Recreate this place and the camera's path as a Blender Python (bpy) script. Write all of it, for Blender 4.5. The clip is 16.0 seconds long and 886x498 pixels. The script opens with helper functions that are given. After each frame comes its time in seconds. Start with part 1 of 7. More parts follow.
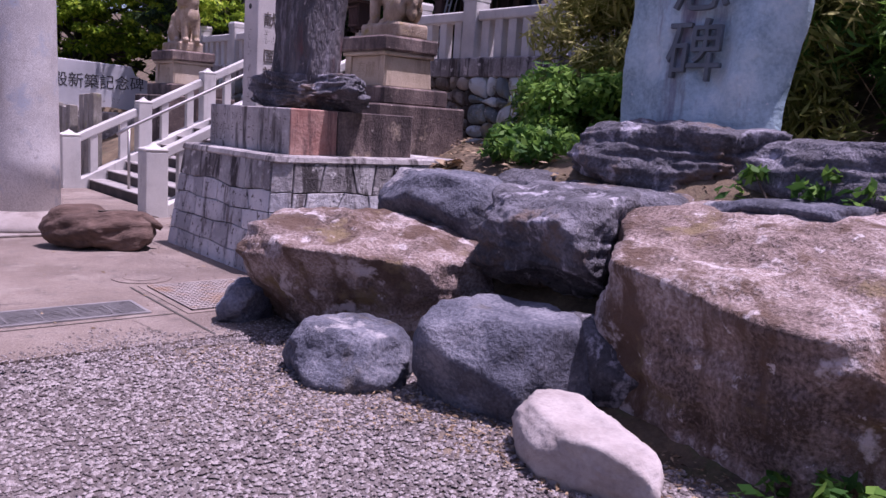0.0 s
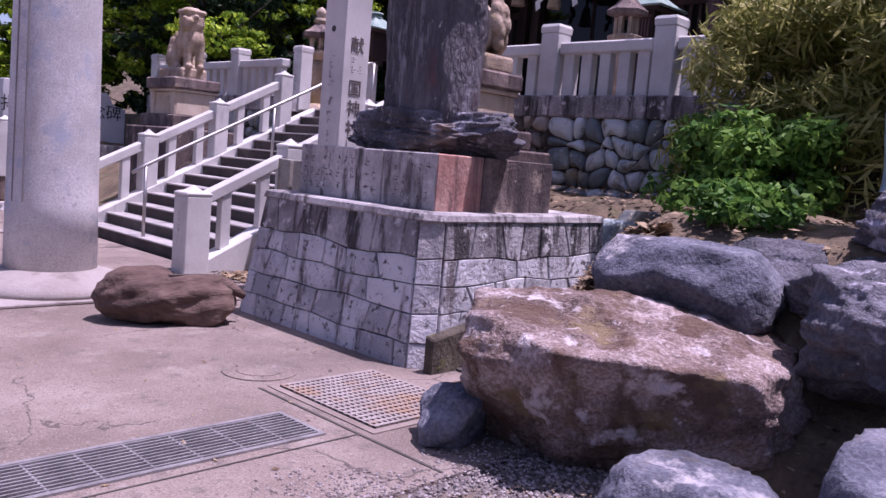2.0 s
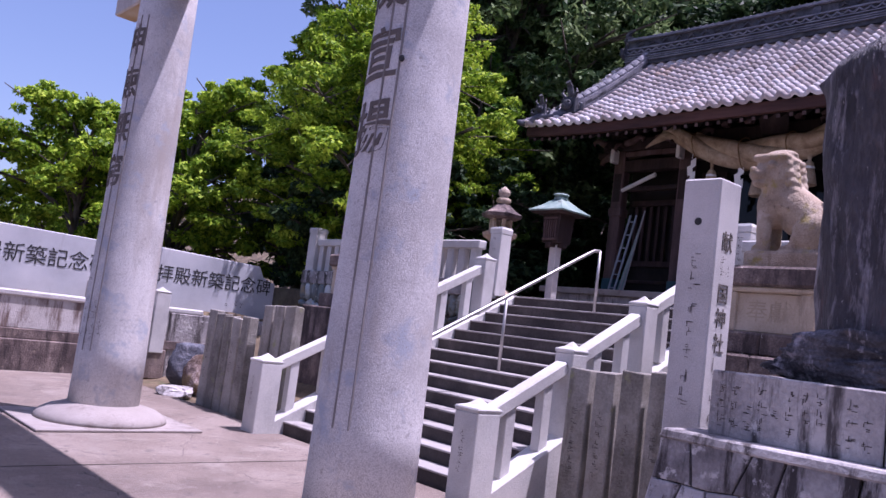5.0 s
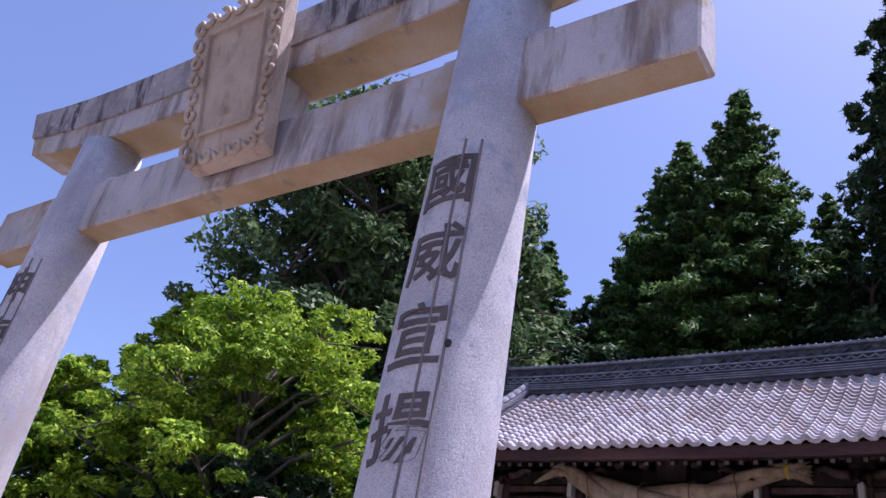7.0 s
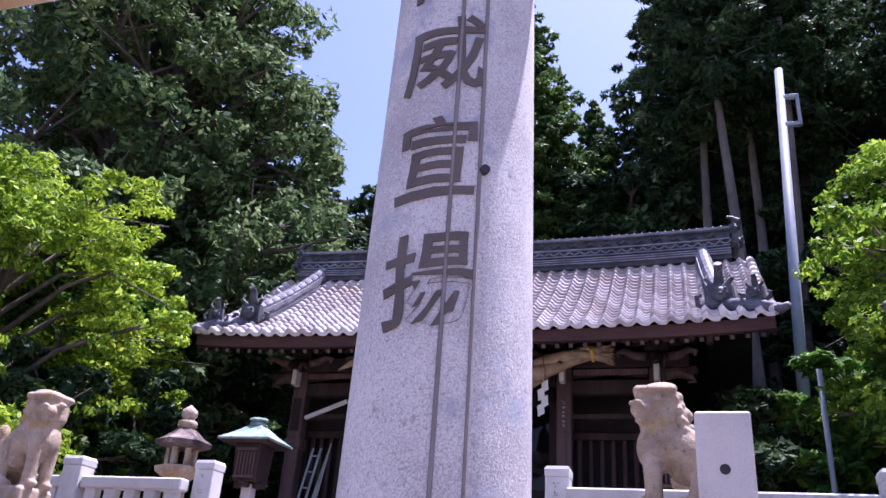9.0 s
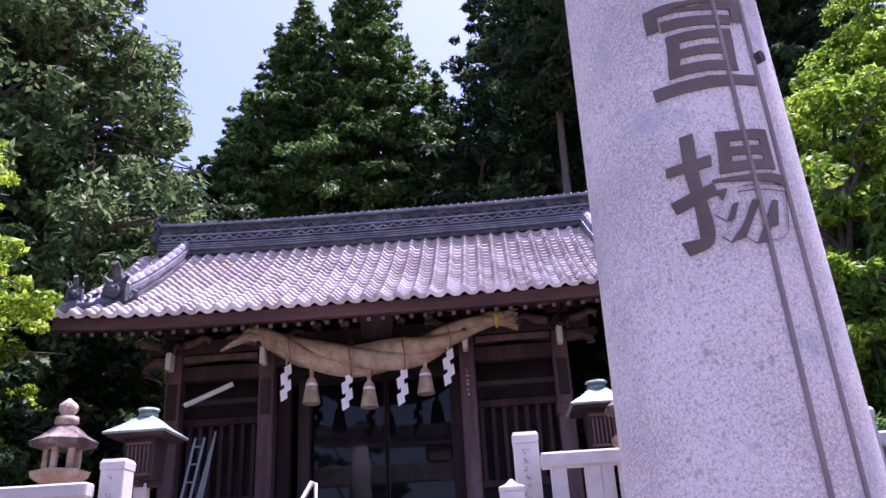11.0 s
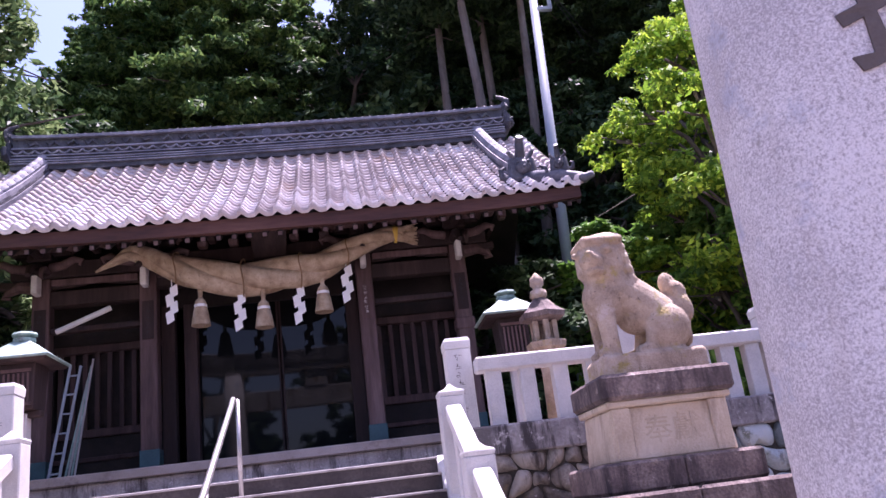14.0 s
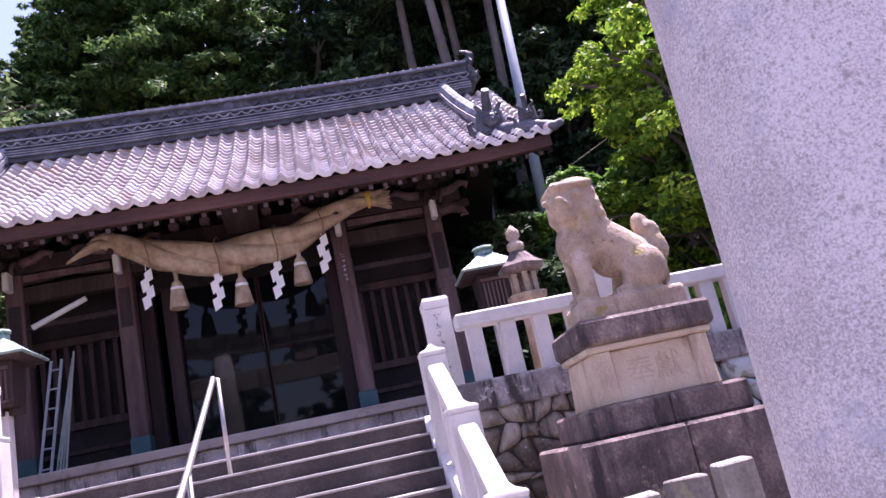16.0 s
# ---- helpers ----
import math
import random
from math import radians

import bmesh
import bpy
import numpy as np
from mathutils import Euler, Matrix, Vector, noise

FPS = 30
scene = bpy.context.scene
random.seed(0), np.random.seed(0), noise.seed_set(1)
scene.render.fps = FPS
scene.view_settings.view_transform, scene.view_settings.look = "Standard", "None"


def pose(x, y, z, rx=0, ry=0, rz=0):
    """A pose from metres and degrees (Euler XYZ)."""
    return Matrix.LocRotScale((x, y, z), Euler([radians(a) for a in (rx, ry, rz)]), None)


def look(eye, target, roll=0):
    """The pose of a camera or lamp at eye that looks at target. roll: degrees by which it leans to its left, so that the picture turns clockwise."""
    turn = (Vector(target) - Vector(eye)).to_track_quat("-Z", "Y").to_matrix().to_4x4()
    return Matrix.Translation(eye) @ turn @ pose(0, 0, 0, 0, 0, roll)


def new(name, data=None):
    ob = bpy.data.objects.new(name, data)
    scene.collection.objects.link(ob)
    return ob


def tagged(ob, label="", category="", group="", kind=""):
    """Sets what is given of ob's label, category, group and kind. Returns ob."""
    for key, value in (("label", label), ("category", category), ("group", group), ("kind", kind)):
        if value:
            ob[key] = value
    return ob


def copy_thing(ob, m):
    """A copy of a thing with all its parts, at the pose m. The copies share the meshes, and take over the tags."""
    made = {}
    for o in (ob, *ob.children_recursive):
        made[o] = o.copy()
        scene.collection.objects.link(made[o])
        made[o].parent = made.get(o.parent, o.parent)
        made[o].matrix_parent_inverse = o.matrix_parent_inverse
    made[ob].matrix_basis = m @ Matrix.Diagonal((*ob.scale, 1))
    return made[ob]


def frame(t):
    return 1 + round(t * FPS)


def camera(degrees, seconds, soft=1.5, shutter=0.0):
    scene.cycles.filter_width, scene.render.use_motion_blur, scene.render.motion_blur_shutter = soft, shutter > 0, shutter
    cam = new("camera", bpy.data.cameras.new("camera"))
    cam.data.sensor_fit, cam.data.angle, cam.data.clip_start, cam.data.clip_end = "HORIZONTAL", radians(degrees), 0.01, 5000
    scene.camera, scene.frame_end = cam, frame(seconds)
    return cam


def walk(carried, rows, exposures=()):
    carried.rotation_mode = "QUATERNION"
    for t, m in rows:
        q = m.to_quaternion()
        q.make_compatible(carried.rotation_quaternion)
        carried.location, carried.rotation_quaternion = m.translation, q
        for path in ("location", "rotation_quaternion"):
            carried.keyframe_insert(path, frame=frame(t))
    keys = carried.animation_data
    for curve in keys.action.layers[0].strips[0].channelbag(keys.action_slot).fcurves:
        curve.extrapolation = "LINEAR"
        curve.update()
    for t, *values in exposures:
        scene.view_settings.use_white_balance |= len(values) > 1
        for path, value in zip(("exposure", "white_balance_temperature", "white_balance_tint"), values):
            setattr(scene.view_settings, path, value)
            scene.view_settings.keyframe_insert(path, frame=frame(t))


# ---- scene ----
cam = camera(57.6, 16.0)
PATH = [
    (0, (-0.041, -0.64, 1.623), (1.244, 0.862, 1.316), 3.7),
    (0.5, (-0.101, 0.117, 1.582), (1.224, 1.586, 1.288), 4.4),
    (1, (-0.169, 0.739, 1.626), (1.215, 2.157, 1.355), 4.5),
    (1.5, (-0.325, 1.392, 1.617), (1.092, 2.784, 1.386), 4.5),
    (2, (-0.54, 1.973, 1.608), (0.881, 3.365, 1.396), 4.8),
    (2.5, (-0.792, 2.566, 1.613), (0.633, 3.954, 1.405), 4.9),
    (3, (-0.923, 3.091, 1.617), (0.506, 4.473, 1.404), 4.9),
    (3.5, (-0.979, 3.641, 1.617), (0.473, 5.001, 1.404), 4.8),
    (4, (-1.112, 4.228, 1.629), (0.35, 5.586, 1.494), 6.0),
    (4.5, (-1.307, 4.794, 1.698), (0.048, 6.264, 1.76), 5.8),
    (5, (-1.488, 5.36, 1.73), (-0.169, 6.851, 1.924), 7.2),
    (5.2, (-1.541, 5.565, 1.728), (-0.223, 7.048, 1.98), 7.8),
    (7.3, (-1.383, 7.746, 1.902), (-0.027, 8.796, 2.93), 11.9),
    (7.5, (-1.396, 7.868, 1.930), (0.035, 8.872, 2.901), 11.6),
    (8, (-1.199, 8.308, 1.911), (0.371, 9.165, 2.806), 9.3),
    (8.5, (-1.037, 8.920, 1.932), (0.627, 9.624, 2.789), 6.8),
    (9, (-0.852, 9.417, 1.919), (0.878, 9.972, 2.756), 4.2),
    (9.5, (-0.672, 9.910, 1.917), (1.103, 10.320, 2.743), 1.9),
    (9.7, (-0.610, 10.115, 1.945), (1.174, 10.480, 2.770), 1.1),
    (11.8, (-0.128, 11.77, 2.023), (1.721, 11.724, 2.783), -5.4),
    (12, (-0.054, 11.875, 1.994), (1.798, 11.801, 2.747), -5.9),
    (12.5, (0.113, 12.126, 2.027), (1.972, 11.996, 2.753), -6.5),
    (13, (0.15, 12.242, 1.999), (2.018, 12.068, 2.691), -6.6),
    (13.5, (0.193, 12.2, 1.96), (2.07, 11.979, 2.612), -6.8),
    (14, (0.187, 12.131, 1.944), (2.077, 11.871, 2.547), -7.3),
    (14.5, (0.23, 12.056, 1.934), (2.129, 11.77, 2.49), -8.1),
    (15, (0.257, 12.034, 1.925), (2.168, 11.758, 2.447), -9.2),
    (15.5, (0.32, 12.021, 1.911), (2.235, 11.752, 2.419), -10.5),
    (16, (0.324, 11.992, 1.919), (2.237, 11.704, 2.428), -12.4),
]
walk(cam, [(t, look(eye, target, roll)) for t, eye, target, roll in PATH],
     [(0, 0.22, 5880, 48), (1.5, 0.34, 5820, 48), (2.5, 0.34, 5740, 48), (3.5, 0.33, 5740, 47), (4.4, 0.41, 5650, 44), (5.2, 0.52, 5620, 42), (7.3, 0.72, 5500, 34), (8.5, 1.10, 5560, 36), (9.0, 1.20, 5600, 38), (9.7, 1.25, 5640, 41), (12.0, 1.54, 5780, 49), (14.5, 1.58, 5930, 46), (16, 1.60, 5950, 46)])

# ---- light ----
SUN_TO = Vector((0.212, -0.222, 1.0)).normalized()
sun = new("sun", bpy.data.lights.new("sun", "SUN"))
sun.data.energy, sun.data.angle, sun.data.color = 5.0, radians(0.55), (1.0, 0.955, 0.89)
sun.matrix_world = look(SUN_TO * 60, (0, 0, 0))
world = bpy.data.worlds.new("sky")
scene.world = world
world.use_nodes = True
sky = world.node_tree.nodes.new("ShaderNodeTexSky")
sky.sky_type, sky.sun_disc = "NISHITA", False
sky.sun_elevation, sky.sun_rotation = math.asin(SUN_TO.z), math.atan2(SUN_TO.x, SUN_TO.y)
sky.air_density, sky.dust_density, sky.ozone_density = 1.0, 2.0, 1.0
world.node_tree.nodes["Background"].inputs["Strength"].default_value = 0.11
world.node_tree.links.new(sky.outputs[0], world.node_tree.nodes["Background"].inputs["Color"])


# ---- materials ----
def material(name, stops, rough=0.85, scale=3.0, grain=40.0, bump=0.3, bump_scale=None, metal=0.0, streak=None,
             spots=None, per_object=0.0, per_island=0.0, stretch=(1, 1, 1), grain_amount=0.35, gloss=0.5, bump_dist=0.02, cracks=0.0):
    """Stone, wood, paint and soil: colours mixed by large and fine noise, stains, streaks and spots, with relief."""
    m = bpy.data.materials.new(name)
    m.use_nodes = True
    n, l = m.node_tree.nodes, m.node_tree.links
    b = n["Principled BSDF"]
    b.inputs["Roughness"].default_value, b.inputs["Metallic"].default_value = rough, metal
    b.inputs["Specular IOR Level"].default_value = gloss
    pos = n.new("ShaderNodeNewGeometry").outputs["Position"]
    mp = n.new("ShaderNodeMapping")
    l.new(pos, mp.inputs[0])
    mp.inputs["Scale"].default_value = stretch

    def nz(sc, detail=5.0, src=None, roughness=0.6):
        t = n.new("ShaderNodeTexNoise")
        t.inputs["Scale"].default_value, t.inputs["Detail"].default_value, t.inputs["Roughness"].default_value = sc, detail, roughness
        l.new(src or mp.outputs[0], t.inputs["Vector"])
        return t.outputs["Fac"]

    def math_node(op, a, bb):
        t = n.new("ShaderNodeMath")
        t.operation = op
        for k, v in enumerate((a, bb)):
            if isinstance(v, (int, float)):
                t.inputs[k].default_value = v
            else:
                l.new(v, t.inputs[k])
        return t.outputs[0]

    def mix(fac, a, bb):
        t = n.new("ShaderNodeMix")
        t.data_type = "RGBA"
        for k, v in (("Factor", fac), ("A", a), ("B", bb)):
            sock = [s for s in t.inputs if s.name == k and s.type == ("VALUE" if k == "Factor" else "RGBA")][0]
            if isinstance(v, (int, float)):
                sock.default_value = v
            elif isinstance(v, tuple):
                sock.default_value = (*v, 1)
            else:
                l.new(v, sock)
        return [s for s in t.outputs if s.type == "RGBA"][0]

    def ramp(fac, lo, hi):
        t = n.new("ShaderNodeMapRange")
        t.inputs["From Min"].default_value, t.inputs["From Max"].default_value = lo, hi
        l.new(fac, t.inputs["Value"])
        return t.outputs[0]

    fine = nz(grain, 4.0)
    fac = math_node("ADD", nz(scale), math_node("MULTIPLY", math_node("SUBTRACT", fine, 0.5), grain_amount))
    if per_object:
        fac = math_node("ADD", fac, math_node("MULTIPLY", math_node("SUBTRACT", n.new("ShaderNodeObjectInfo").outputs["Random"], 0.5), per_object))
    if per_island:
        fac = math_node("ADD", fac, math_node("MULTIPLY", math_node("SUBTRACT", n.new("ShaderNodeNewGeometry").outputs["Random Per Island"], 0.5), per_island))
    cr = n.new("ShaderNodeValToRGB")
    els = cr.color_ramp.elements
    for k, c in enumerate(stops):
        p = 0.3 + 0.4 * k / max(1, len(stops) - 1)
        e = els[k] if k < 2 else els.new(p)
        e.position, e.color = p, (*c, 1)
    l.new(fac, cr.inputs[0])
    col = cr.outputs[0]
    if streak:
        sc, colour, lo, hi = streak
        sm = n.new("ShaderNodeMapping")
        sm.inputs["Scale"].default_value = (sc, sc, sc * 0.16)
        l.new(pos, sm.inputs[0])
        col = mix(ramp(nz(1.0, 6.0, sm.outputs[0], 0.7), lo, hi), col, colour)
    if spots:
        for sc, colour, lo, hi in spots:
            col = mix(ramp(nz(sc, 6.0, None, 0.65), lo, hi), col, colour)
    if cracks:
        vo = n.new("ShaderNodeTexVoronoi")
        vo.feature = "DISTANCE_TO_EDGE"
        vo.inputs["Scale"].default_value = cracks
        wob = n.new("ShaderNodeVectorMath")
        wob.operation = "MULTIPLY_ADD"
        tn = n.new("ShaderNodeTexNoise")
        tn.inputs["Scale"].default_value, tn.inputs["Detail"].default_value = 2.2, 6.0
        l.new(pos, tn.inputs["Vector"])
        l.new(tn.outputs["Color"], wob.inputs[0])
        wob.inputs[1].default_value = (0.7, 0.7, 0.0)
        l.new(pos, wob.inputs[2])
        l.new(wob.outputs[0], vo.inputs["Vector"])
        line = math_node("MULTIPLY", math_node("LESS_THAN", vo.outputs["Distance"], 0.0035), math_node("GREATER_THAN", nz(0.8), 0.50))
        col = mix(math_node("MULTIPLY", line, 0.7), col, (0.06, 0.048, 0.042))
    l.new(col, b.inputs["Base Color"])
    if bump:
        bp = n.new("ShaderNodeBump")
        bp.inputs["Strength"].default_value, bp.inputs["Distance"].default_value = bump, bump_dist
        h = math_node("ADD", nz(bump_scale or grain * 0.5, 6.0), math_node("MULTIPLY", fine, 0.5))
        l.new(h, bp.inputs["Height"])
        l.new(bp.outputs[0], b.inputs["Normal"])
    return m


def leaf_material(name, stops, through_light=0.35):
    m = material(name, stops, 0.55, 0.6, 6.0, 0.0, per_island=0.5, gloss=0.15)
    n, l = m.node_tree.nodes, m.node_tree.links
    t = n.new("ShaderNodeBsdfTranslucent")
    b = n["Principled BSDF"]
    col = b.inputs["Base Color"].links[0].from_socket
    l.new(col, t.inputs["Color"])
    mx = n.new("ShaderNodeMixShader")
    mx.inputs[0].default_value = through_light
    l.new(b.outputs[0], mx.inputs[1])
    l.new(t.outputs[0], mx.inputs[2])
    l.new(mx.outputs[0], n["Material Output"].inputs[0])
    return m


GRANITE = material("pale_granite", [(0.42, 0.40, 0.40), (0.56, 0.54, 0.53), (0.66, 0.63, 0.62)], 0.8, 1.2, 90, 0.25, streak=(3.0, (0.30, 0.29, 0.29), 0.62, 0.8), grain_amount=0.7)
TORII = material("torii_granite", [(0.42, 0.40, 0.405), (0.61, 0.59, 0.59), (0.76, 0.74, 0.735)], 0.75, 1.3, 130, 0.45, streak=(1.4, (0.42, 0.37, 0.34), 0.54, 0.72), spots=[(0.8, (0.54, 0.47, 0.42), 0.62, 0.76), (3.5, (0.44, 0.47, 0.54), 0.55, 0.66), (75, (0.34, 0.315, 0.32), 0.53, 0.68), (14, (0.36, 0.33, 0.32), 0.62, 0.72)], grain_amount=1.5, bump_dist=0.008)
OCHRE = material("ochre_stained_granite", [(0.36, 0.25, 0.12), (0.46, 0.34, 0.19), (0.52, 0.44, 0.33)], 0.85, 1.1, 60, 0.4, spots=[(2.0, (0.25, 0.20, 0.15), 0.58, 0.68)])
TORII_BEAM = material("stained_beam_granite", [(0.44, 0.41, 0.39), (0.57, 0.54, 0.52), (0.67, 0.64, 0.62)], 0.78, 1.3, 70, 0.4, streak=(2.4, (0.26, 0.21, 0.18), 0.52, 0.64), spots=[(0.7, (0.46, 0.34, 0.20), 0.52, 0.64), (2.2, (0.36, 0.25, 0.13), 0.58, 0.66), (110, (0.30, 0.28, 0.27), 0.56, 0.66)], grain_amount=0.9, bump_dist=0.008)
FENCE = material("fence_granite", [(0.44, 0.43, 0.42), (0.56, 0.55, 0.53), (0.64, 0.62, 0.6)], 0.8, 1.5, 70, 0.25, streak=(4.0, (0.26, 0.25, 0.24), 0.6, 0.78), grain_amount=0.5)
PANEL = material("stained_panel_stone", [(0.36, 0.33, 0.315), (0.52, 0.485, 0.465), (0.64, 0.60, 0.58)], 0.85, 1.8, 40, 0.4, streak=(3.5, (0.17, 0.12, 0.105), 0.50, 0.62), spots=[(5.0, (0.24, 0.19, 0.17), 0.58, 0.68)])
OLDSTONE = material("weathered_stone", [(0.20, 0.185, 0.187), (0.38, 0.355, 0.352), (0.55, 0.52, 0.51)], 0.9, 1.6, 30, 0.7, streak=(4.0, (0.085, 0.075, 0.075), 0.51, 0.62), spots=[(6.0, (0.60, 0.58, 0.56), 0.60, 0.68)])
ASHLAR = material("ashlar_block", [(0.36, 0.355, 0.38), (0.53, 0.525, 0.555), (0.66, 0.65, 0.67)], 0.9, 3.2, 30, 0.9, per_object=0.5, streak=(3.5, (0.14, 0.12, 0.12), 0.55, 0.64), spots=[(5.0, (0.58, 0.56, 0.57), 0.56, 0.66), (14.0, (0.10, 0.09, 0.09), 0.57, 0.65)])
ASHLAR_TOP = material("stained_top_block", [(0.15, 0.138, 0.142), (0.27, 0.255, 0.26), (0.44, 0.425, 0.43)], 0.9, 3.0, 30, 0.9, per_object=0.3, streak=(5.0, (0.05, 0.044, 0.046), 0.49, 0.58), spots=[(7.0, (0.55, 0.53, 0.53), 0.58, 0.65)])
REDSTONE = material("reddish_stone", [(0.30, 0.13, 0.10), (0.42, 0.22, 0.18), (0.48, 0.30, 0.25)], 0.85, 2.5, 40, 0.4, streak=(4.0, (0.10, 0.06, 0.06), 0.52, 0.66))
RUBBLE = material("rubble_stone", [(0.15, 0.185, 0.195), (0.32, 0.39, 0.40), (0.54, 0.60, 0.61)], 0.9, 1.8, 30, 0.9, per_object=0.8, streak=(3.0, (0.12, 0.10, 0.085), 0.56, 0.66), spots=[(1.2, (0.30, 0.25, 0.16), 0.55, 0.65), (6.0, (0.15, 0.165, 0.11), 0.56, 0.68), (12.0, (0.58, 0.58, 0.56), 0.61, 0.68)])
RUBBLE_BROWN = material("stained_rubble_stone", [(0.09, 0.075, 0.06), (0.20, 0.175, 0.15), (0.36, 0.33, 0.29)], 0.9, 1.8, 30, 0.9, per_object=0.8, streak=(3.0, (0.06, 0.048, 0.042), 0.50, 0.62), spots=[(1.6, (0.34, 0.26, 0.13), 0.58, 0.66), (12.0, (0.5, 0.48, 0.45), 0.62, 0.69)])
MORTAR = material("dark_joint", [(0.05, 0.045, 0.04), (0.09, 0.08, 0.07)], 0.95, 3, 40, 0.5)
STEP_TOP = material("step_tread", [(0.27, 0.25, 0.24), (0.40, 0.375, 0.36)], 0.85, 1.6, 40, 0.3, spots=[(2.0, (0.15, 0.13, 0.125), 0.56, 0.70)])
# Risers face away from the sun; their shade is painted as near-black.
RISER_SHADED = material("shaded_step_riser", [(0.03, 0.025, 0.025), (0.055, 0.045, 0.044), (0.10, 0.085, 0.08)], 0.9, 1.5, 30, 0.4, streak=(3.0, (0.24, 0.22, 0.21), 0.68, 0.80))
KOMA = material("sandy_statue_stone", [(0.25, 0.185, 0.13), (0.42, 0.325, 0.24), (0.55, 0.45, 0.35)], 0.9, 3.5, 50, 0.8, streak=(3.5, (0.24, 0.18, 0.12), 0.55, 0.66), spots=[(5.0, (0.36, 0.28, 0.10), 0.56, 0.68), (3.0, (0.56, 0.47, 0.42), 0.60, 0.70), (25.0, (0.20, 0.15, 0.11), 0.60, 0.68)])
KOMA_DARK = material("dark_plinth_stone", [(0.07, 0.052, 0.052), (0.145, 0.108, 0.10), (0.29, 0.225, 0.20)], 0.9, 2.5, 40, 0.6, streak=(3.0, (0.045, 0.033, 0.034), 0.49, 0.62), spots=[(3.0, (0.34, 0.27, 0.21), 0.60, 0.68), (10.0, (0.46, 0.41, 0.37), 0.66, 0.73)])
KOMA_PALE = material("cream_plinth_stone", [(0.42, 0.33, 0.235), (0.56, 0.46, 0.345), (0.63, 0.54, 0.43)], 0.85, 2.0, 50, 0.4, streak=(3.0, (0.30, 0.22, 0.155), 0.54, 0.68))
CONCRETE = material("plaza_concrete", [(0.165, 0.125, 0.102), (0.235, 0.185, 0.155), (0.315, 0.26, 0.225)], 0.9, 0.8, 60, 0.7, spots=[(0.45, (0.125, 0.095, 0.082), 0.50, 0.72), (1.3, (0.31, 0.265, 0.23), 0.55, 0.68), (5.0, (0.12, 0.10, 0.09), 0.57, 0.70), (12.0, (0.36, 0.31, 0.28), 0.62, 0.70), (28.0, (0.13, 0.10, 0.085), 0.56, 0.68), (55.0, (0.09, 0.07, 0.06), 0.57, 0.66), (80.0, (0.42, 0.365, 0.335), 0.57, 0.66)], bump_dist=0.02, cracks=0.55)
CONCRETE_PALE = material("pale_worn_concrete", [(0.18, 0.14, 0.118), (0.28, 0.23, 0.20)], 0.9, 2.0, 50, 0.4, spots=[(3.0, (0.20, 0.16, 0.135), 0.55, 0.7)])
GRATE_PALE = material("pale_worn_grate", [(0.26, 0.22, 0.20), (0.40, 0.35, 0.33)], 0.6, 6, 40, 0.2, metal=0.2, spots=[(2.2, (0.34, 0.23, 0.16), 0.52, 0.66)])
PLATE = material("base_plate_concrete", [(0.27, 0.235, 0.215), (0.37, 0.33, 0.31)], 0.9, 1.5, 50, 0.4, spots=[(2.5, (0.19, 0.155, 0.14), 0.54, 0.68)])
GRAVEL_BED = material("gravel_bed", [(0.10, 0.082, 0.075), (0.17, 0.145, 0.138), (0.25, 0.225, 0.215)], 0.95, 3, 70, 0.9, bump_scale=60, spots=[(0.7, (0.26, 0.19, 0.115), 0.56, 0.7)])
PEBBLE = material("gravel_pebble", [(0.14, 0.115, 0.112), (0.225, 0.195, 0.19), (0.36, 0.32, 0.315)], 0.85, 8, 60, 0.3, per_island=0.9)
SOIL = material("leafy_soil", [(0.06, 0.045, 0.03), (0.13, 0.095, 0.06), (0.22, 0.165, 0.10)], 0.95, 2.2, 30, 0.9, bump_scale=20, spots=[(1.6, (0.06, 0.085, 0.025), 0.56, 0.7)])
MOSSY = material("mossy_channel_concrete", [(0.035, 0.028, 0.02), (0.08, 0.066, 0.048), (0.16, 0.14, 0.105)], 0.95, 2.5, 30, 0.8, streak=(4.0, (0.03, 0.025, 0.02), 0.50, 0.62), spots=[(3.0, (0.17, 0.165, 0.03), 0.53, 0.63)])
LITTER = material("dry_leaf", [(0.10, 0.062, 0.036), (0.21, 0.14, 0.078), (0.33, 0.245, 0.15)], 0.85, 6, 40, 0.2, per_island=0.9)
ROCK_GREY = material("blue_grey_rock", [(0.04, 0.043, 0.06), (0.105, 0.11, 0.14), (0.24, 0.24, 0.275)], 0.85, 2.4, 40, 0.7, grain_amount=0.55, streak=(2.2, (0.10, 0.085, 0.07), 0.56, 0.68), spots=[(1.5, (0.40, 0.38, 0.39), 0.61, 0.66), (14, (0.36, 0.35, 0.36), 0.66, 0.74)], bump_dist=0.05, bump_scale=8)
ROCK_DARK = material("dark_rock", [(0.03, 0.029, 0.036), (0.085, 0.083, 0.098), (0.19, 0.185, 0.215)], 0.8, 2.4, 40, 0.8, grain_amount=0.55, streak=(4.0, (0.44, 0.42, 0.47), 0.59, 0.66), spots=[(1.4, (0.15, 0.11, 0.09), 0.57, 0.64), (2.6, (0.46, 0.44, 0.50), 0.58, 0.65), (16, (0.5, 0.48, 0.48), 0.67, 0.73)], bump_dist=0.06, bump_scale=8)
